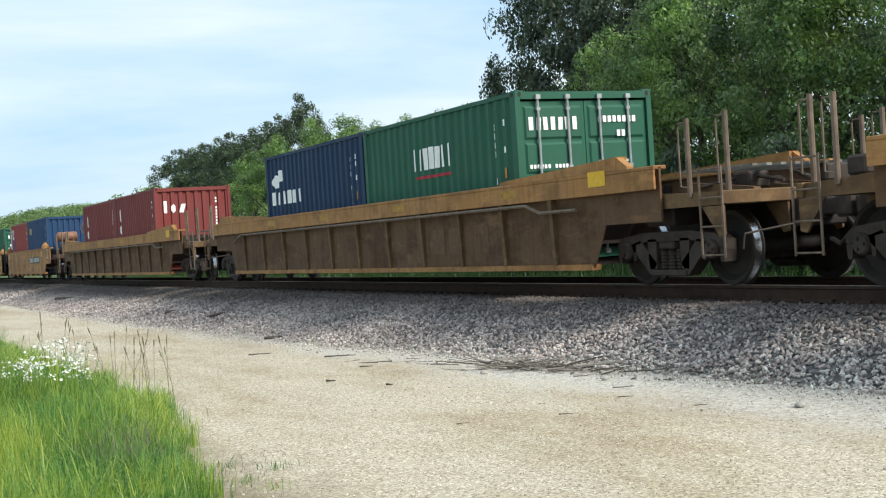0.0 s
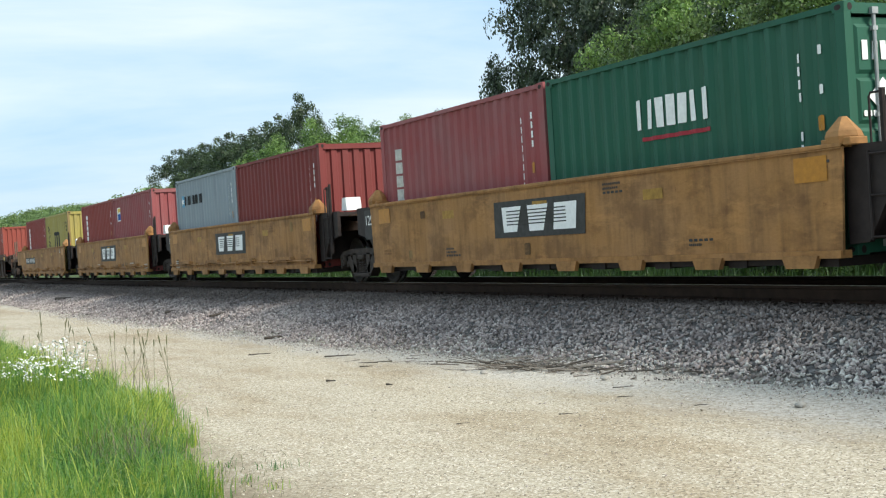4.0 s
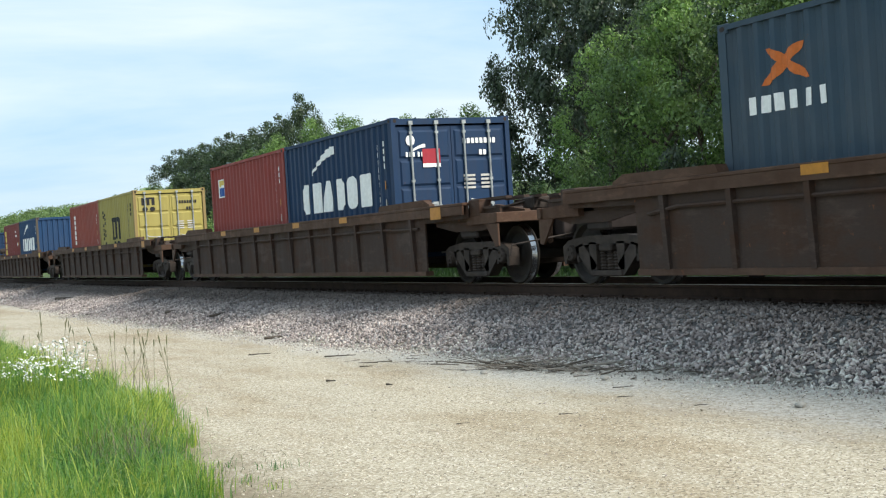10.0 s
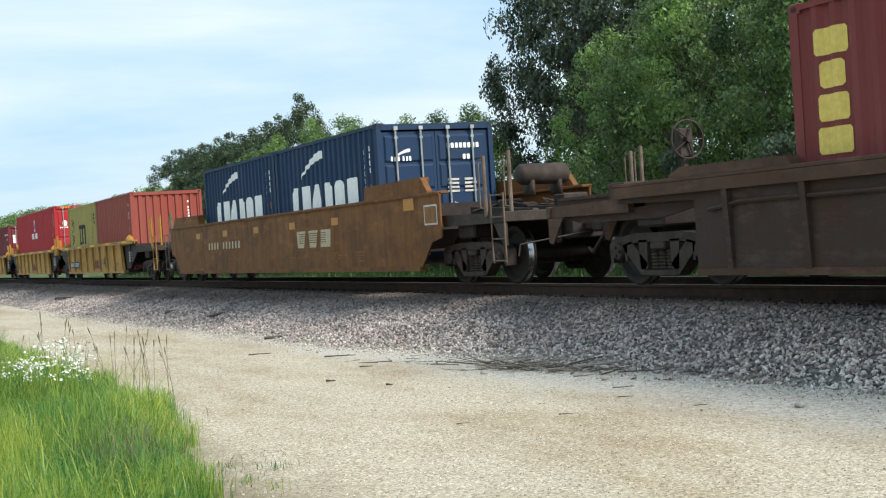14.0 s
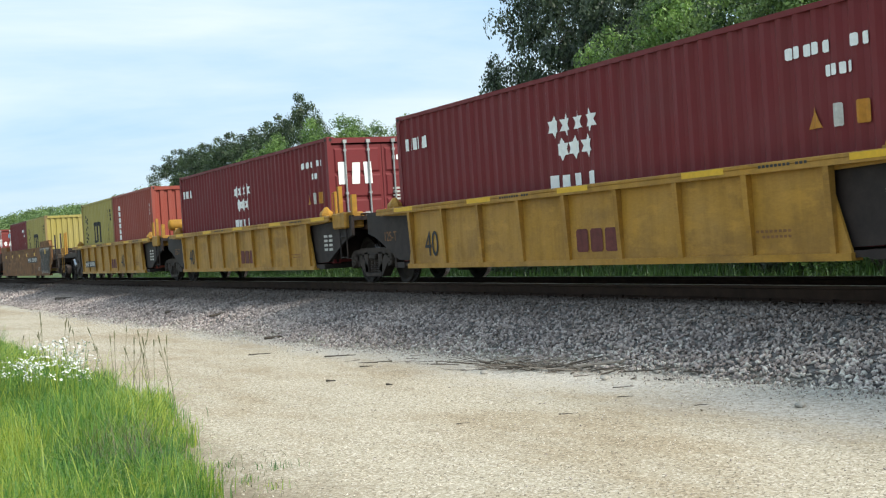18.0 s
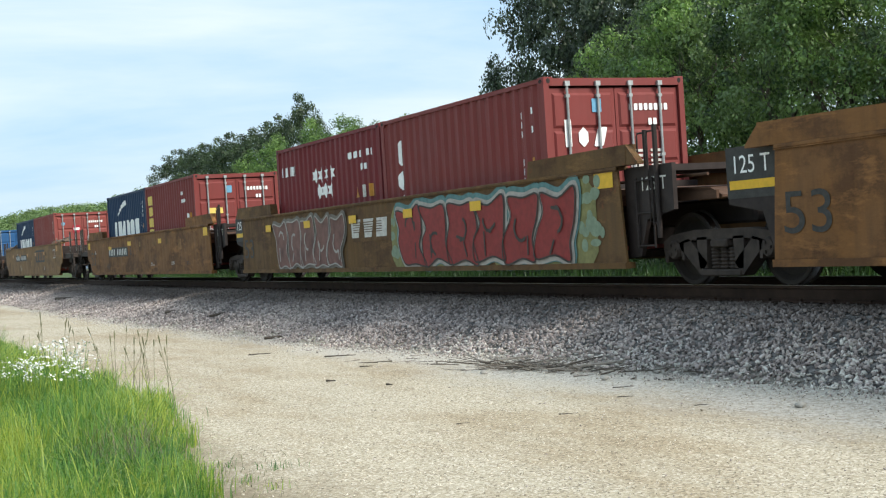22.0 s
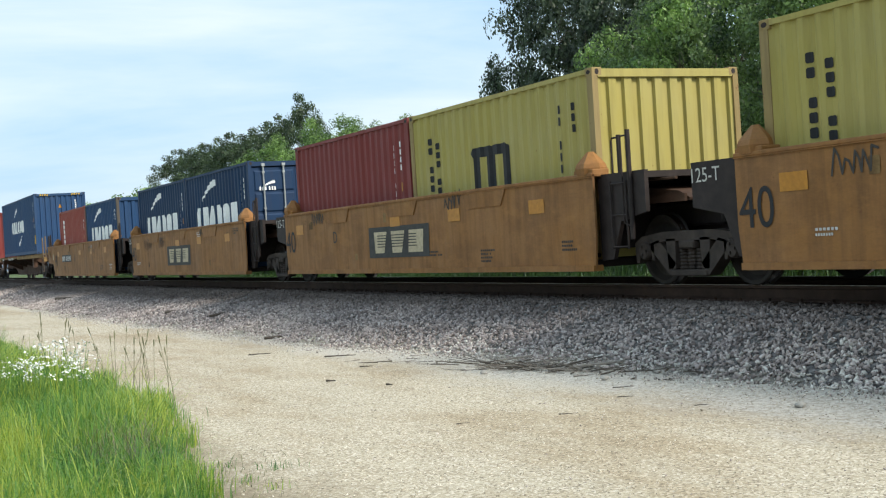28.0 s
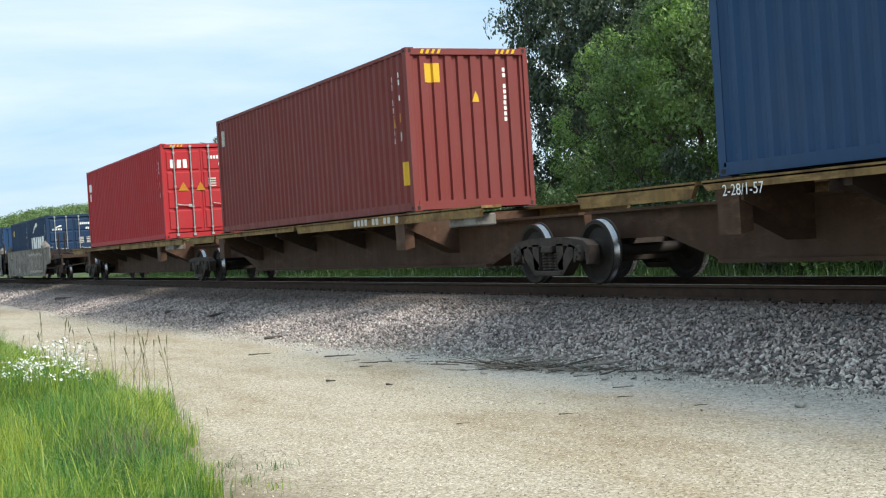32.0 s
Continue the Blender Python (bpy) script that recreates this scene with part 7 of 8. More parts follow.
def scatter_stones(name, pos, size, mat, label, seed):
    r = np.random.RandomState(seed)
    n = len(pos)
    proto = stone_set(seed, 24)
    v = proto[r.randint(0, 24, n)] * size[:, None, None]
    q = r.normal(size=(n, 4))
    q /= np.linalg.norm(q, axis=1)[:, None]
    w, x, y, z = q.T
    R = np.stack([1 - 2 * (y * y + z * z), 2 * (x * y - z * w), 2 * (x * z + y * w), 2 * (x * y + z * w), 1 - 2 * (x * x + z * z), 2 * (y * z - x * w), 2 * (x * z - y * w), 2 * (y * z + x * w), 1 - 2 * (x * x + y * y)], -1).reshape(n, 3, 3)
    v = np.einsum("nij,nkj->nki", R, v) + pos[:, None, :]
    f = (FACES[None] + (np.arange(n) * 8)[:, None, None]).reshape(-1)
    me = bpy.data.meshes.new(name)
    me.vertices.add(n * 8)
    me.vertices.foreach_set("co", v.ravel())
    me.loops.add(n * 24)
    me.loops.foreach_set("vertex_index", f)
    me.polygons.add(n * 6)
    me.polygons.foreach_set("loop_start", np.arange(0, n * 24, 4))
    me.update(calc_edges=True)
    ob = link_mesh(name, me, mat)
    tagged(ob, label, "stones", kind="stuff")
    return ob


r = np.random.RandomState(11)


def spread(n, x0, x1, y0, y1, power=1.0):
    """More of them near the road's near end."""
    u = r.uniform(0, 1, n) ** power
    return x1 + (x0 - x1) * u, r.uniform(y0, y1, n)


pos, siz = [], []
for n, x0, x1, s0, s1 in ((38000, -26, -5.0, 0.026, 0.058), (21000, -55, -26, 0.035, 0.07), (9000, -130, -55, 0.07, 0.12)):
    x, y = spread(n, x0, x1, -4.9, -0.85)
    over = -y - bank_foot(x)
    keep = r.uniform(0, 1, n) < 1.0 - smoothstep(-0.25, 0.16, over + 0.10 * np.sin(x * 3.1 + y * 5.0))
    x, y = x[keep], y[keep]
    pos.append(np.stack([x, y, np.maximum(bed_h(x, y), road_h(x, y)) + 0.012], -1))
    siz.append(r.uniform(s0, s1, len(x)))
x, y = spread(5000, -75, -4.0, 0.9, 3.6)
pos.append(np.stack([x, y, bed_h(x, y) + 0.015], -1))
siz.append(r.uniform(0.04, 0.08, len(x)))
x, y = spread(5000, -60, -4.0, -0.65, 0.65)
pos.append(np.stack([x, y, bed_h(x, y) + 0.015], -1))
siz.append(r.uniform(0.03, 0.06, len(x)))
x, y = spread(500, -30, -5.0, -7.4, -3.9)
pos.append(np.stack([x, y, road_h(x, y) + 0.002], -1))
siz.append(r.uniform(0.007, 0.018, 500))
x = r.uniform(-40, -5, 1500)
y = -bank_foot(x) - np.abs(r.normal(0, 0.24, 1500))
pos.append(np.stack([x, y, road_h(x, y) + 0.006], -1))
siz.append(r.uniform(0.012, 0.026, 1500))
scatter_stones("ballast", np.concatenate(pos), np.concatenate(siz), G_BALLAST, "loose grey crushed ballast stones on the track bank", 3)
x, y = spread(30000, -34, -4.0, -9.0, -3.0, 1.5)
pos = np.stack([x, y, road_h(x, y)], -1)
scatter_stones("road_gravel", pos, r.uniform(0.006, 0.015, len(x)) * np.where(r.uniform(0, 1, len(x)) < 0.02, 1.7, 1.0), G_LIME, "pale limestone chippings strewn over the road", 4)
n = 30000
x, y = spread(n, -42, -5.0, -4.9, -2.0)
over = -y - bank_foot(x)
keep = r.uniform(0, 1, n) < smoothstep(-0.65 - 0.35 * smoothstep(-15.0, -9.0, x), -0.02, over) ** 1.3 * (over < 0.14) * (0.25 + 0.75 * smoothstep(-20.0, -12.0, x)) * (0.65 + 0.35 * np.sin(x * 1.7 + y))
x, y = x[keep], y[keep]
scatter_stones("dusty_stones", np.stack([x, y, np.maximum(road_h(x, y), bed_h(x, y)) + 0.018], -1), r.uniform(0.022, 0.052, len(x)), G_PALE, "dusty pale stones low on the track bank", 9)
n = 4600
x = r.uniform(-45, -5, n)
y = -bank_foot(x) - 0.12 + r.normal(0, 0.30, n)
scatter_stones("shoulder_gravel", np.stack([x, y, np.maximum(road_h(x, y), bed_h(x, y)) + 0.010], -1), r.uniform(0.012, 0.028, n), G_PALE, "pale stones mixed along the foot of the ballast", 6)


# ---------------------------------------------------------------- debris on the road edge
def stick(x, y, z, length, turn, thick, seed, mat=None, rise=0.0):
    rd = random.Random(seed)
    bm = bmesh.new()
    pts, p = [], Vector((0, 0, 0))
    n = 6
    for i in range(n + 1):
        pts.append(p.copy())
        p = p + Vector((length / n, rd.uniform(-0.12, 0.12) * length / n * 2, rd.uniform(-0.03, 0.06) * length / n))
    add_tube(bm, pts, [thick * (1 - 0.6 * i / n) for i in range(n + 1)], 6)
    for k in (2, 4):
        d = Vector((0.5, rd.choice((-1, 1)) * 0.6, 0.15)) * length * 0.18
        add_tube(bm, [pts[k], pts[k] + d], [thick * 0.5, thick * 0.2], 5)
    ob = part("stick", bm, mat or DEADWOOD)
    ob.location = (x, y, z)
    ob.rotation_euler = (0, -radians(rise), radians(turn))
    tagged(ob, "pale grey bleached stick lying on the gravel" if mat else "weathered dead stick lying on the gravel", "stick", "sticks on the road edge")


rd = random.Random(8)
for i in range(120):
    heap = i < 84
    k = rd.gauss(0.0, 0.24) if heap else rd.uniform(-1.25, 0.9)
    x = -13.0 + 2.6 * k
    y = -3.50 + 0.62 * k + rd.gauss(0, 0.15) * (1.0 if heap else 2.0)
    z = max(float(road_h(np.array(x), np.array(y))), float(bed_h(np.array(x), np.array(y)))) + 0.012
    stick(x, y, z, rd.uniform(0.18, 0.75) if heap else rd.uniform(0.10, 0.40), 60 + rd.gauss(0, 48) + 180 * rd.randint(0, 1), rd.uniform(0.004, 0.012), i, GREYWOOD if i % 5 in (1, 3) else None, rd.uniform(-2, 11) if heap else 0.0)
for i, (x, y, ln, tn, th) in enumerate(((-21.5, -3.98, 0.55, 88, 0.030), (-18.47, -5.18, 0.34, 56, 0.011), (-16.86, -4.60, 0.46, 49, 0.012), (-13.92, -5.67, 0.12, 40, 0.014), (-12.83, -5.39, 0.11, 10, 0.014), (-47.6, -3.3, 0.9, 30, 0.06), (-30.5, -3.5, 0.6, 150, 0.03), (-27.0, -3.4, 0.9, 140, 0.03), (-15.2, -4.75, 0.16, 60, 0.010), (-9.4, -5.3, 0.16, 60, 0.005), (-9.7, -6.1, 0.12, 80, 0.004), (-9.9, -4.4, 0.14, 60, 0.005), (-8.9, -4.3, 0.12, 60, 0.005), (-10.6, -4.0, 0.2, 65, 0.006))):
    z = max(float(road_h(np.array(x), np.array(y + 0.3))), float(bed_h(np.array(x), np.array(y + 0.3))))
    stick(x, y, z + 0.02, ln, tn, th, 100 + i)
for i, (x, y, s) in enumerate(((-11.35, -3.62, 0.045), (-8.3, -3.7, 0.045), (-13.0, -4.15, 0.04))):
    bm = bmesh.new()
    bmesh.ops.create_icosphere(bm, subdivisions=2, radius=s)
    for v in bm.verts:
        v.co *= 1 + 0.35 * noise.noise(v.co * 22 + Vector((i * 3, 0, 0)))
        v.co.z *= 0.65
    ob = part("stone", bm, PEBBLE)
    ob.location = (x, y, ROAD_Z + s * 0.45)
    tagged(ob, "pale rounded stone lying on the road", "stone", "stones on the road")


for i, (x, y, ln, tn, wd) in enumerate(((-12.45, -3.38, 0.62, 62, 0.09), (-13.4, -3.42, 0.5, 40, 0.06), (-13.9, -3.62, 0.55, 75, 0.07))):
    bm = bmesh.new()
    add_prism(bm, [(0.0, -wd * 0.5), (ln * 0.9, -wd * 0.42), (ln, wd * 0.1), (ln * 0.8, wd * 0.5), (0.06, wd * 0.45)], 2, 0.0, 0.018)
    ob = part("board", bm, GREYWOOD)
    ob.location = (x, y, max(float(road_h(np.array(x), np.array(y + 0.25))), float(bed_h(np.array(x), np.array(y + 0.25)))) + 0.02)
    ob.rotation_euler = (0.05, -0.06, radians(tn))
    tagged(ob, "splintered grey board lying among dead sticks", "board", "boards on the road edge")


# ---------------------------------------------------------------- grass
def blades(name, pts, length, width, mat, label, seed, lean=0.35, cat="grass"):
    """Tapered bent blades, three faces each."""
    r = np.random.RandomState(seed)
    n = len(pts)
    a = r.uniform(0, 2 * np.pi, n)
    ln = length * r.uniform(0.55, 1.1, n)
    d = np.stack([np.cos(a), np.sin(a), np.zeros(n)], -1)
    side = np.stack([-np.sin(a), np.cos(a), np.zeros(n)], -1)
    b = r.uniform(0.1, 1.0, n)[:, None] * lean
    up = np.array([0, 0, 1.0])
    p0 = pts
    p1 = pts + (up * 0.45 + d * b * 0.18) * ln[:, None]
    p2 = pts + (up * 0.80 + d * b * 0.55) * ln[:, None]
    p3 = pts + (up * (1.0 - 0.25 * b) + d * b * 1.15) * ln[:, None]
    w = (width * r.uniform(0.6, 1.2, n))[:, None] * side
    V = np.stack([p0 - w, p0 + w, p1 - w * 0.9, p1 + w * 0.9, p2 - w * 0.6, p2 + w * 0.6, p3], 1)
    o = (np.arange(n) * 7)[:, None]
    quads = np.concatenate([o + np.array([[0, 1, 3, 2]]), o + np.array([[2, 3, 5, 4]])], 1)
    tris = o + np.array([[4, 5, 6]])
    loops = np.concatenate([quads, tris], 1).ravel()
    me = bpy.data.meshes.new(name)
    me.vertices.add(n * 7)
    me.vertices.foreach_set("co", V.ravel())
    me.loops.add(n * 11)
    me.loops.foreach_set("vertex_index", loops)
    me.polygons.add(n * 3)
    st = (np.arange(n) * 11)[:, None] + np.array([[0, 4, 8]])
    me.polygons.foreach_set("loop_start", st.ravel())
    me.update(calc_edges=True)
    ob = link_mesh(name, me, mat)
    tagged(ob, label, cat, kind="stuff")
    return ob


r = np.random.RandomState(21)
# verge by the camera
n = 85000
x = -5.5 - 60 * r.uniform(0, 1, n) ** 1.7
edge = road_edge(x) + 0.08 + 0.10 * np.sin(x * 2.3) + 0.06 * np.sin(x * 7.1)
depth = r.uniform(0, 1, n) ** 1.25
y = edge - depth * (3.2 + 0.03 * -x)
z = np.full(n, ROAD_Z)
far = 0.55 + 0.45 * smoothstep(-34.0, -18.0, x)
hgt = far * (0.26 + 0.26 * smoothstep(0.0, 0.30, depth)) * (0.75 + 0.35 * np.sin(x * 1.1 + y * 1.7) ** 2)
blades("verge_grass", np.stack([x, y, z], -1), hgt * 1.12, 0.0034, L_GRASS, "lush green grass on the road verge", 31, 0.75)
n = 2600
x = -6.5 - 30 * r.uniform(0, 1, n)
y = road_edge(x) + r.normal(0.03, 0.12, n)
blades("short_grass", np.stack([x, y, np.full(n, ROAD_Z)], -1), np.full(n, 0.16), 0.004, L_GRASS, "short thin grass at the road edge", 32)
for i, (gx, gy, k) in enumerate(((-8.79, -7.94, 30), (-8.35, -8.30, 26), (-9.1, -8.25, 24), (-8.0, -8.2, 20))):
    p = np.stack([gx + r.normal(0, 0.07, k), gy + r.normal(0, 0.07, k), np.full(k, ROAD_Z)], -1)
    g = blades("grass_tuft", p, np.full(k, 0.07), 0.003, L_GRASS, "small green grass tuft growing in the gravel", 40 + i, 0.8, "grass tuft")
    tagged(g, group="grass tufts", kind="")
n = 9000
x = r.uniform(-5.8, 3.5, n)
y = -9.55 + 0.12 * np.sin(x * 2.1) - 2.6 * r.uniform(0, 1, n)
blades("verge_grass", np.stack([x, y, np.full(n, ROAD_Z - 0.05)], -1), np.full(n, 0.24), 0.004, L_GRASS, "short green grass on the road verge", 38)
# long arching blades and tall grass at the back
n = 4200
x = -6.5 - 14 * r.uniform(0, 1, n) ** 1.3
y = road_edge(x) - 0.05 - r.uniform(0, 1, n) * 2.2
blades("long_grass", np.stack([x, y, np.full(n, ROAD_Z)], -1), r.uniform(0.42, 0.62, n), 0.0034, L_GRASS, "long arching grass blades on the verge", 34, 1.5)
n = 5000
x = r.uniform(-19.0, -12.5, n)
y = -10.72 - 0.108 * x - np.abs(r.normal(0, 0.45, n))
blades("tall_grass", np.stack([x, y, np.full(n, ROAD_Z)], -1), r.uniform(0.55, 0.95, n), 0.0042, L_GRASS, "tall seeding grass at the back of the verge", 35, 0.8)
n = 450
x = -9.2 + r.normal(0, 0.5, n)
y = road_edge(x) - 0.35 + r.normal(0, 0.16, n)
blades("dry_grass", np.stack([x, y, np.full(n, ROAD_Z)], -1), r.uniform(0.25, 0.5, n), 0.003, L_STRAW, "dry brown grass among the green verge", 36, 1.3)
n = 260
x = -6.3 - 3.2 * r.uniform(0, 1, n)
y = road_edge(x) + 0.2 + np.abs(r.normal(0, 0.22, n))
blades("dry_litter", np.stack([x, y, np.full(n, ROAD_Z)], -1), np.full(n, 0.06), 0.0025, L_STRAW, "dry grass litter at the road edge", 37, 2.2)
# seed stalks
bm = bmesh.new()
for cx, cy, sx, sy, k, h0, h1 in ((-13.1, -7.78, 0.60, 0.10, 13, 0.50, 0.76), (-13.9, -7.95, 0.5, 0.12, 7, 0.5, 0.72), (-15.6, -8.05, 0.6, 0.15, 6, 0.55, 0.8), (-17.5, -8.35, 0.9, 0.25, 6, 0.6, 0.9)):
    for i in range(k):
        ln = r.uniform(h0, h1)
        lx, ly = r.normal(0, 0.07, 2)
        base = Vector((cx + r.normal(0, sx), cy + r.normal(0, sy), ROAD_Z))
        top = base + Vector((lx, ly, ln))
        mid = base + Vector((lx * 0.3, ly * 0.3, ln * 0.55))
        add_tube(bm, [base, mid, top], [0.0024, 0.0020, 0.0016], 4, cap=False)
        d = (top - mid).normalized()
        hl = r.uniform(0.05, 0.11)
        add_tube(bm, [top - d * 0.01, top + d * hl * 0.3, top + d * hl * 0.75, top + d * hl], [0.002, 0.0075, 0.006, 0.001], 5)
stalks = part("seed_stalks", bm, L_STRAW)
tagged(stalks, "tall thin grass stalks with brown seed heads", "grass", kind="stuff")
# white wild flowers
rd = random.Random(14)


def flower_mesh(seed):
    rr = random.Random(seed)
    st, hd = bmesh.new(), bmesh.new()
    for k in range(5):
        tip = Vector((rr.gauss(0, 0.10), rr.gauss(0, 0.10), rr.uniform(0.58, 0.80)))
        add_tube(st, [(0, 0, 0), (tip.x * 0.4, tip.y * 0.4, tip.z * 0.6), tip], [0.004, 0.003, 0.002], 4, cap=False)
        for j in range(5):
            c = tip + Vector((rr.gauss(0, 0.032), rr.gauss(0, 0.032), rr.gauss(0, 0.02)))
            q = Matrix.Translation(c) @ Euler((rr.uniform(-0.8, 0.8), rr.uniform(-0.8, 0.8), 0)).to_matrix().to_4x4()
            ring = [hd.verts.new(q @ Vector((0.013 * math.cos(a), 0.013 * math.sin(a), 0.004 * (i % 2)))) for i, a in enumerate(2 * math.pi * i / 8 for i in range(8))]
            cen = hd.verts.new(q @ Vector((0, 0, 0.006)))
            for i in range(8):
                hd.faces.new((ring[i], ring[(i + 1) % 8], cen))
    return to_mesh("stems", st), to_mesh("flower heads", hd)


protos = [flower_mesh(k) for k in range(4)]
for i, (cx, cy, sp) in enumerate([(-12.0, -8.80, 0.13)] * 7 + [(-12.5, -9.16, 0.15)] * 5 + [(-12.2, -8.98, 0.22)] * 4 + [(-11.2, -9.0, 0.2)] * 2):
    fx, fy = cx + rd.gauss(0, sp * 1.6), cy + rd.gauss(0, sp * 0.6)
    st, hd = protos[i % 4]
    ob = link_mesh("wildflower", st, L_GRASS, None, (fx, fy, ROAD_Z))
    ob.rotation_euler = (0, 0, rd.uniform(0, 6))
    s = rd.uniform(0.8, 1.1)
    ob.scale = (s, s, s)
    tagged(ob, "white wildflower growing among the verge grass", "flower", "white wildflowers")
    link_mesh("blossom", hd, PETAL, ob)["kind"] = "stuff"
# far bank grass
n = 26000
x = -5 - 90 * r.uniform(0, 1, n) ** 1.4
y = 3.5 + 6.0 * r.uniform(0, 1, n) ** 1.2
zz = np.maximum(bed_h(x, y) * (y < 3.75) + ground_h(x, y) * (y >= 3.75), ground_h(x, y))
blades("bank_grass", np.stack([x, y, zz], -1), np.full(n, 0.62), 0.011, leaves("rank bank grass", (0.022, 0.062, 0.012), (0.085, 0.165, 0.032), 0.3), "rank green grass on the far bank of the track", 33)


# ---------------------------------------------------------------- trees
def leaf_cloud(centres, radii, per, size, seed, flat=0.75):
    """Leaves of two folded faces round many twig ends."""
    r = np.random.RandomState(seed)
    C = np.repeat(centres, per, 0)
    Rr = np.repeat(radii, per)
    n = len(C)
    d = r.normal(size=(n, 3))
    d /= np.linalg.norm(d, axis=1)[:, None]
    P = C + d * (Rr * r.uniform(0.3, 1.05, n) ** 0.6)[:, None] * np.array([1, 1, flat])
    nrm = d + r.normal(size=(n, 3)) * 0.45 + np.array([0, 0, 0.3])
    nrm /= np.linalg.norm(nrm, axis=1)[:, None]
    a = np.cross(nrm, r.normal(size=(n, 3)))
    a /= np.linalg.norm(a, axis=1)[:, None]
    b = np.cross(a, nrm)
    s = (size * r.uniform(0.6, 1.25, n))[:, None]
    V = np.stack([P, P + (a * 0.5 + b * 0.32 + nrm * 0.10) * s, P + a * s, P + (a * 0.5 - b * 0.32 + nrm * 0.10) * s], 1)
    o = (np.arange(n) * 4)[:, None]
    loops = np.concatenate([o + np.array([[0, 1, 2]]), o + np.array([[0, 2, 3]])], 1).ravel()
    me = bpy.data.meshes.new("crown")
    me.vertices.add(n * 4)
    me.vertices.foreach_set("co", V.ravel())
    me.loops.add(n * 6)
    me.loops.foreach_set("vertex_index", loops)
    me.polygons.add(n * 2)
    me.polygons.foreach_set("loop_start", np.arange(0, n * 6, 3))
    me.update(calc_edges=True)
    return me


def tree_meshes(seed, height, width, base, clumps, per, leaf, clump_r, lean=0.0):
    """A tapered trunk with forking limbs; the crown's clumps sit on the twig ends."""
    rr = random.Random(seed)
    bm = bmesh.new()
    tips = []

    def grow(p, d, length, rad, depth):
        n = 4
        pts, q = [p], p.copy()
        for i in range(n):
            d = (d + Vector((rr.gauss(0, 0.13), rr.gauss(0, 0.13), 0.05))).normalized()
            q = q + d * length / n
            pts.append(q.copy())
        add_tube(bm, pts, [rad * (1 - 0.55 * i / n) for i in range(n + 1)], 7 if depth < 2 else 5, cap=False)
        if depth >= 3:
            tips.append(q)
            return
        k = 3 if depth else 6
        for j in range(k):
            a = rr.uniform(0, 2 * math.pi)
            o = Vector((math.cos(a), math.sin(a), rr.uniform(0.1, 0.9))).normalized()
            at = pts[rr.randint(1 if depth == 0 else 2, n)]
            grow(at, (d * 0.45 + o * 0.9).normalized(), length * rr.uniform(0.42, 0.58), rad * 0.42, depth + 1)
    grow(Vector((0, 0, -0.3)), Vector((lean, 0, 1)).normalized(), height * 0.46, height * 0.022, 0)
    trunk = to_mesh("trunk", bm, True)
    c = []
    r = np.random.RandomState(seed)
    while len(c) < clumps:
        v = r.normal(size=3)
        v /= np.linalg.norm(v)
        k = r.uniform(0.45, 1.0) ** 0.5
        z = base + (height - base) * (0.5 + 0.5 * v[2] * k)
        wob = 1.0 + 0.28 * noise.noise(Vector((v[0] * 2.2 + seed, v[1] * 2.2, v[2] * 2.2)))
        prof = math.sqrt(max(0.05, 1 - (2 * (z - base) / (height - base) - 0.85) ** 2 * 0.72))
        c.append((v[0] * k * width * 0.5 * wob * prof, v[1] * k * width * 0.5 * wob * prof, z * (0.94 + 0.06 * wob)))
    c = np.array(c)
    rad = r.uniform(0.6, 1.25, clumps) * clump_r
    return trunk, leaf_cloud(c, rad, per, leaf, seed + 5), height, width


def tree(meshes, mat, x, y, turn, height, width, label, cat="tree"):
    root = new("tree" if cat == "tree" else "bush")
    gz = float(ground_h(np.array([x]), np.array([y]))[0])
    root.location = (x, y, gz)
    root.rotation_euler = (0, 0, turn)
    root.scale = (width / meshes[3], width / meshes[3], (height - gz) / meshes[2])
    tagged(root, label, cat, "trackside trees" if cat == "tree" else "trackside bushes")
    link_mesh("trunk", meshes[0], BARK, root)
    link_mesh("crown", meshes[1], mat, root)
    return root


OAK = tree_meshes(3, 13.0, 8.0, 1.0, 170, 130, 0.19, 0.70)
OAK2 = tree_meshes(8, 12.0, 7.0, 0.6, 160, 125, 0.19, 0.66)
ASH = tree_meshes(12, 9.0, 6.0, 0.2, 150, 115, 0.14, 0.55)
ASH2 = tree_meshes(17, 8.5, 6.0, 0.0, 150, 115, 0.14, 0.55)
BUSH = tree_meshes(23, 3.2, 3.6, 0.0, 60, 100, 0.12, 0.55)
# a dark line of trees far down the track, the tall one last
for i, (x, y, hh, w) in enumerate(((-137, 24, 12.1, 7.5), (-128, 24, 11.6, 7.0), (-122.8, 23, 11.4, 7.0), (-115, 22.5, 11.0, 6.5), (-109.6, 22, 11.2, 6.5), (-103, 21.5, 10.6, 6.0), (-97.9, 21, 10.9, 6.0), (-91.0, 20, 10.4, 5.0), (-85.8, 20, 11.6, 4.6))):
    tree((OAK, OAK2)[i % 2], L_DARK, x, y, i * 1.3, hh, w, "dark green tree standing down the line")
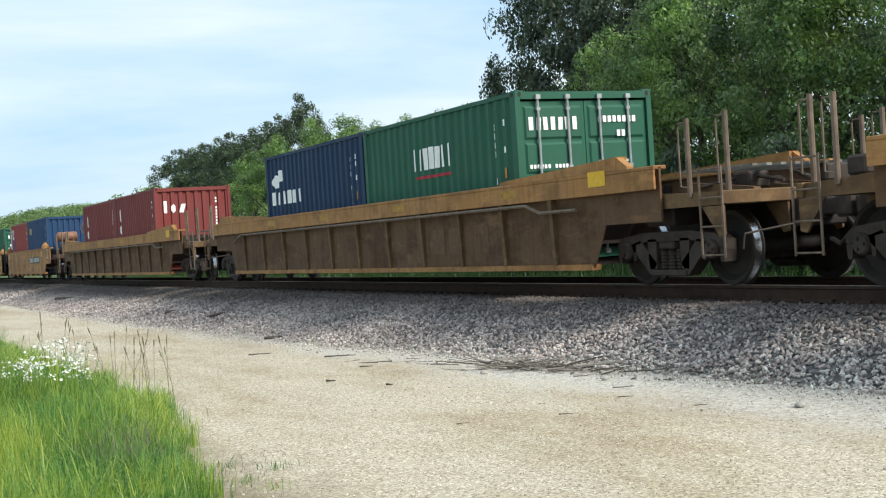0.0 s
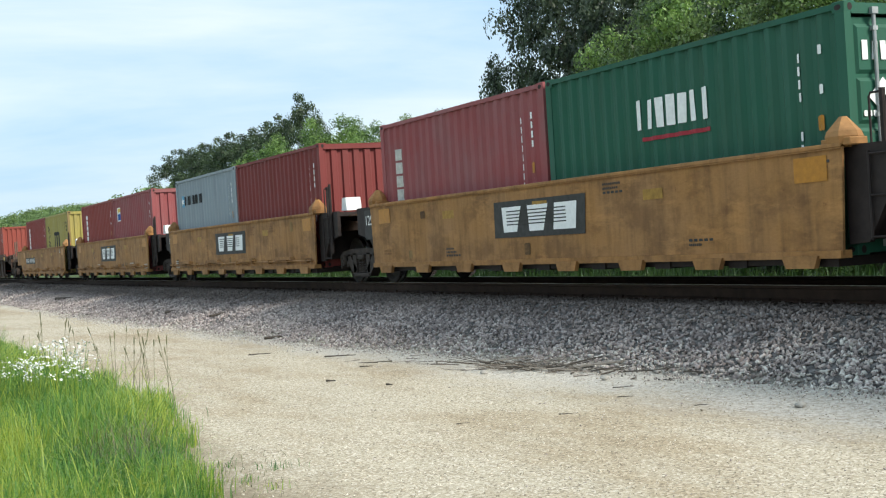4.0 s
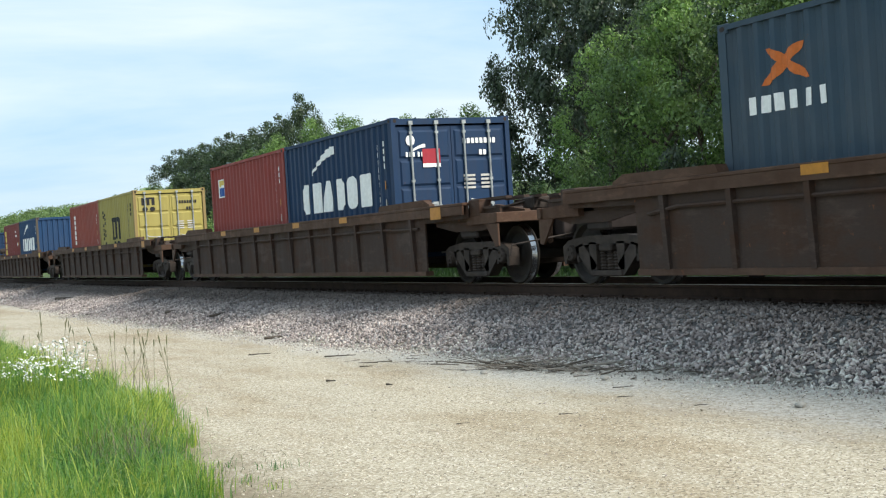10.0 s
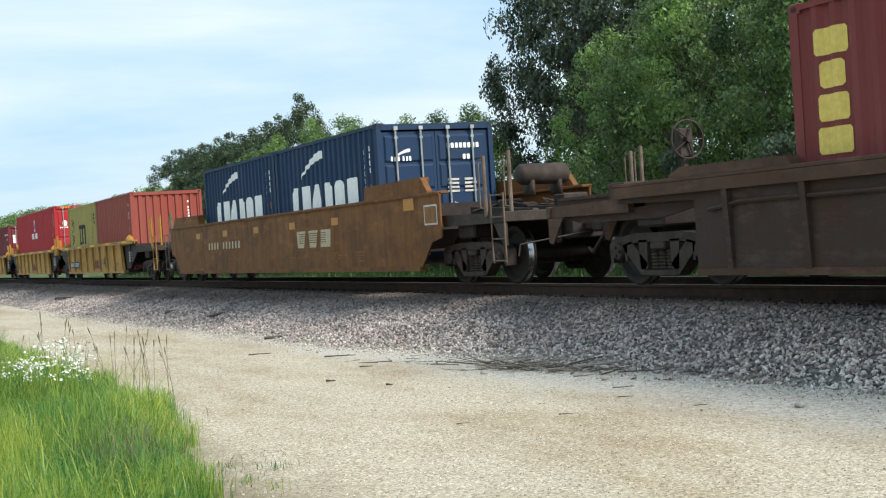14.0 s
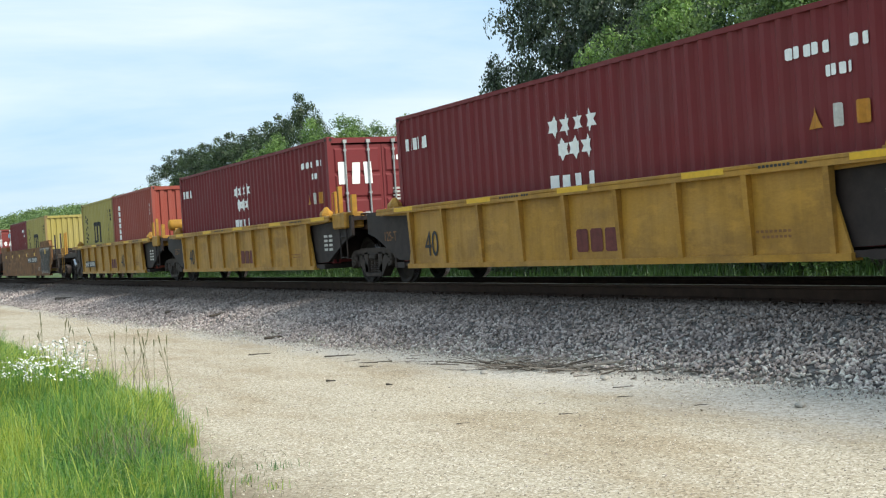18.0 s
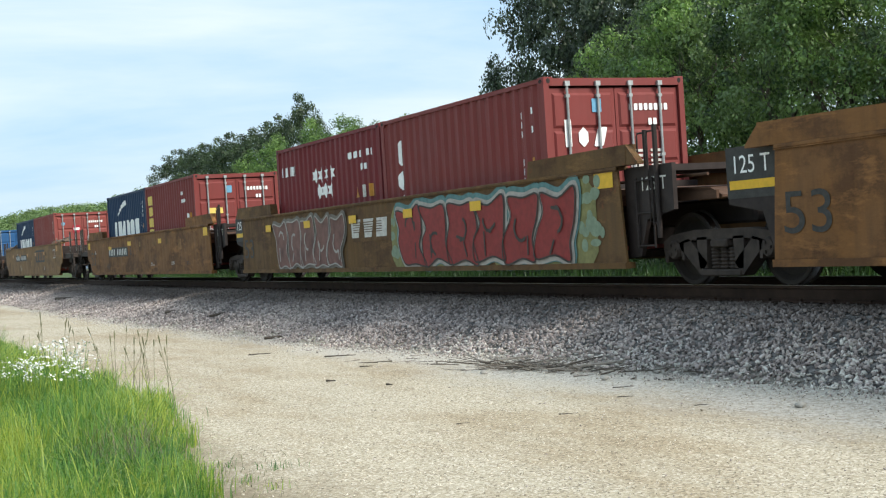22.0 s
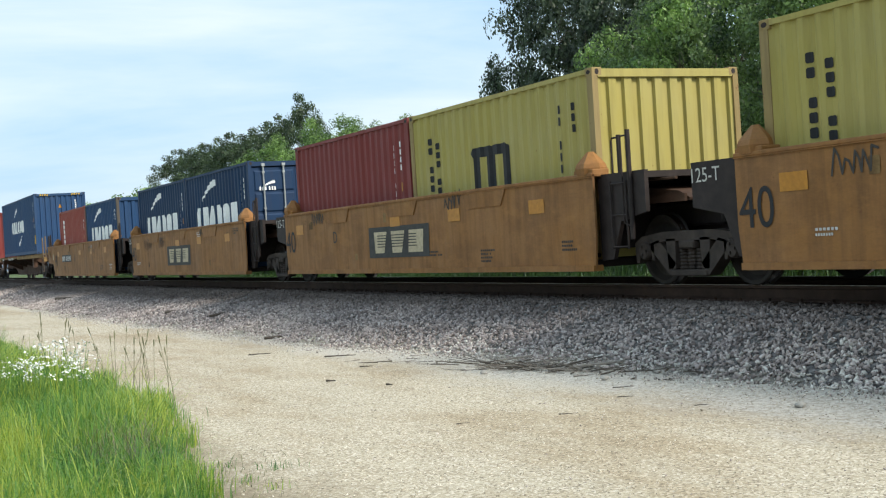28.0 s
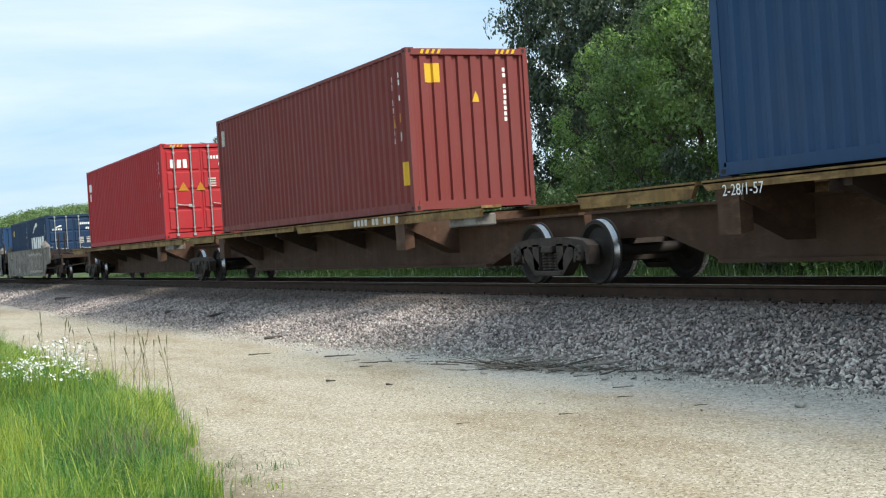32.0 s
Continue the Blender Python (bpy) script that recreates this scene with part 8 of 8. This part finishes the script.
# fresh green growth nearer the track
for i, (x, y, hh, w, m) in enumerate(((-88.7, 17, 7.8, 5.6, 0), (-80.1, 16, 7.9, 5.4, 0), (-76.0, 17, 7.6, 5.0, 0), (-72.4, 15.5, 8.1, 5.2, 0), (-65.8, 15, 7.8, 5.0, 0), (-68.5, 17, 7.7, 5.0, 0), (-61.1, 15, 6.9, 4.8, 0), (-56.2, 14.5, 6.5, 4.6, 1), (-51.7, 14, 6.4, 4.4, 1), (-48.8, 13.6, 5.6, 3.6, 1), (-58.5, 16.5, 6.6, 5.0, 0), (-53.5, 16.5, 6.7, 5.0, 0))):
    tree((ASH, ASH2)[i % 2], (L_LIGHT, L_MID)[m], x, y, i * 0.9, hh, w, "fresh green young tree beside the line")
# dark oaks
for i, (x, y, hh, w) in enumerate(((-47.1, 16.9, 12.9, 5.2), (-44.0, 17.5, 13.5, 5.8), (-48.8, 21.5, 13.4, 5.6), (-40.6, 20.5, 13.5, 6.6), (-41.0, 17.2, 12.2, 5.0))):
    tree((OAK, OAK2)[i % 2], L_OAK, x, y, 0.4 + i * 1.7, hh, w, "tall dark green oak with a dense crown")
# leafy wood edge opposite the camera
for i, (x, y, hh, w, m) in enumerate(((-36.4, 13, 7.4, 4.6, 0), (-33.8, 13.5, 8.2, 5.0, 1), (-31.3, 13, 8.6, 5.2, 0), (-28.4, 12.5, 8.0, 5.0, 1), (-25.8, 12, 8.0, 5.0, 1), (-23.6, 12, 7.6, 4.8, 0), (-21.0, 12, 7.4, 5.0, 1), (-18.2, 12.5, 7.6, 5.0, 0), (-15.4, 12.5, 7.8, 5.0, 1), (-12.0, 12.5, 7.6, 5.0, 0), (-8.0, 13, 7.8, 5.2, 1), (-38.0, 16.5, 8.6, 5.6, 0), (-34.0, 18, 11.4, 6.6, 1), (-29.0, 17.5, 11.2, 6.6, 0), (-24.0, 17, 11.0, 6.6, 1), (-19.0, 17, 11.0, 6.6, 1))):
    tree((ASH, ASH2)[i % 2], (L_LIGHT, L_MID)[m], x, y, i * 1.1, hh, w, "leafy bright green tree at the wood's edge")
rd = random.Random(77)
for i in range(42):
    x = -6 - i * 2.1 + rd.uniform(-0.8, 0.8)
    tree(BUSH, (L_MID, L_LIGHT, L_OAK)[i % 3], x, rd.uniform(8.5, 10.5), rd.uniform(0, 6), rd.uniform(1.6, 2.8), rd.uniform(2.6, 3.8), "leafy green bush on the far bank", "bush")

# woods on the far rise: clumps of foliage on the slope
r = np.random.RandomState(55)
n = 3000
x = r.uniform(-780, -190, n)
y = r.uniform(26, 110, n)
z = ground_h(x, y)
cen = np.stack([x, y, z + r.uniform(0.3, 2.6, n)], -1)
far = link_mesh("far_woods", leaf_cloud(cen, r.uniform(1.4, 2.8, n), 78, 0.72, 56), L_FAR)
tagged(far, "far wooded hillside of pale green trees", "woods", kind="stuff")


# ---------------------------------------------------------------- the train runs
def motions():
    for ob, x, z in MOVERS:
        walk(ob, [(t, pose(x + d, 0, z)) for t, d in D_ROWS])
    ts = [i / FPS for i in range(32 * FPS + 1)]
    dist = np.interp(ts, [a for a, _ in D_ROWS], [b for _, b in D_ROWS])
    for side, sets in WHEELSETS.items():
        first = sets[0]
        walk(first, [(t, pose(side * AXLE, 0, WHEEL_R) @ Matrix.Rotation(d / WHEEL_R, 4, "Y")) for t, d in zip(ts, dist)])
        keys = first.animation_data
        for w in sets[1:]:
            w.rotation_mode = "QUATERNION"
            w.animation_data_create()
            w.animation_data.action = keys.action
            w.animation_data.action_slot = keys.action_slot


motions()
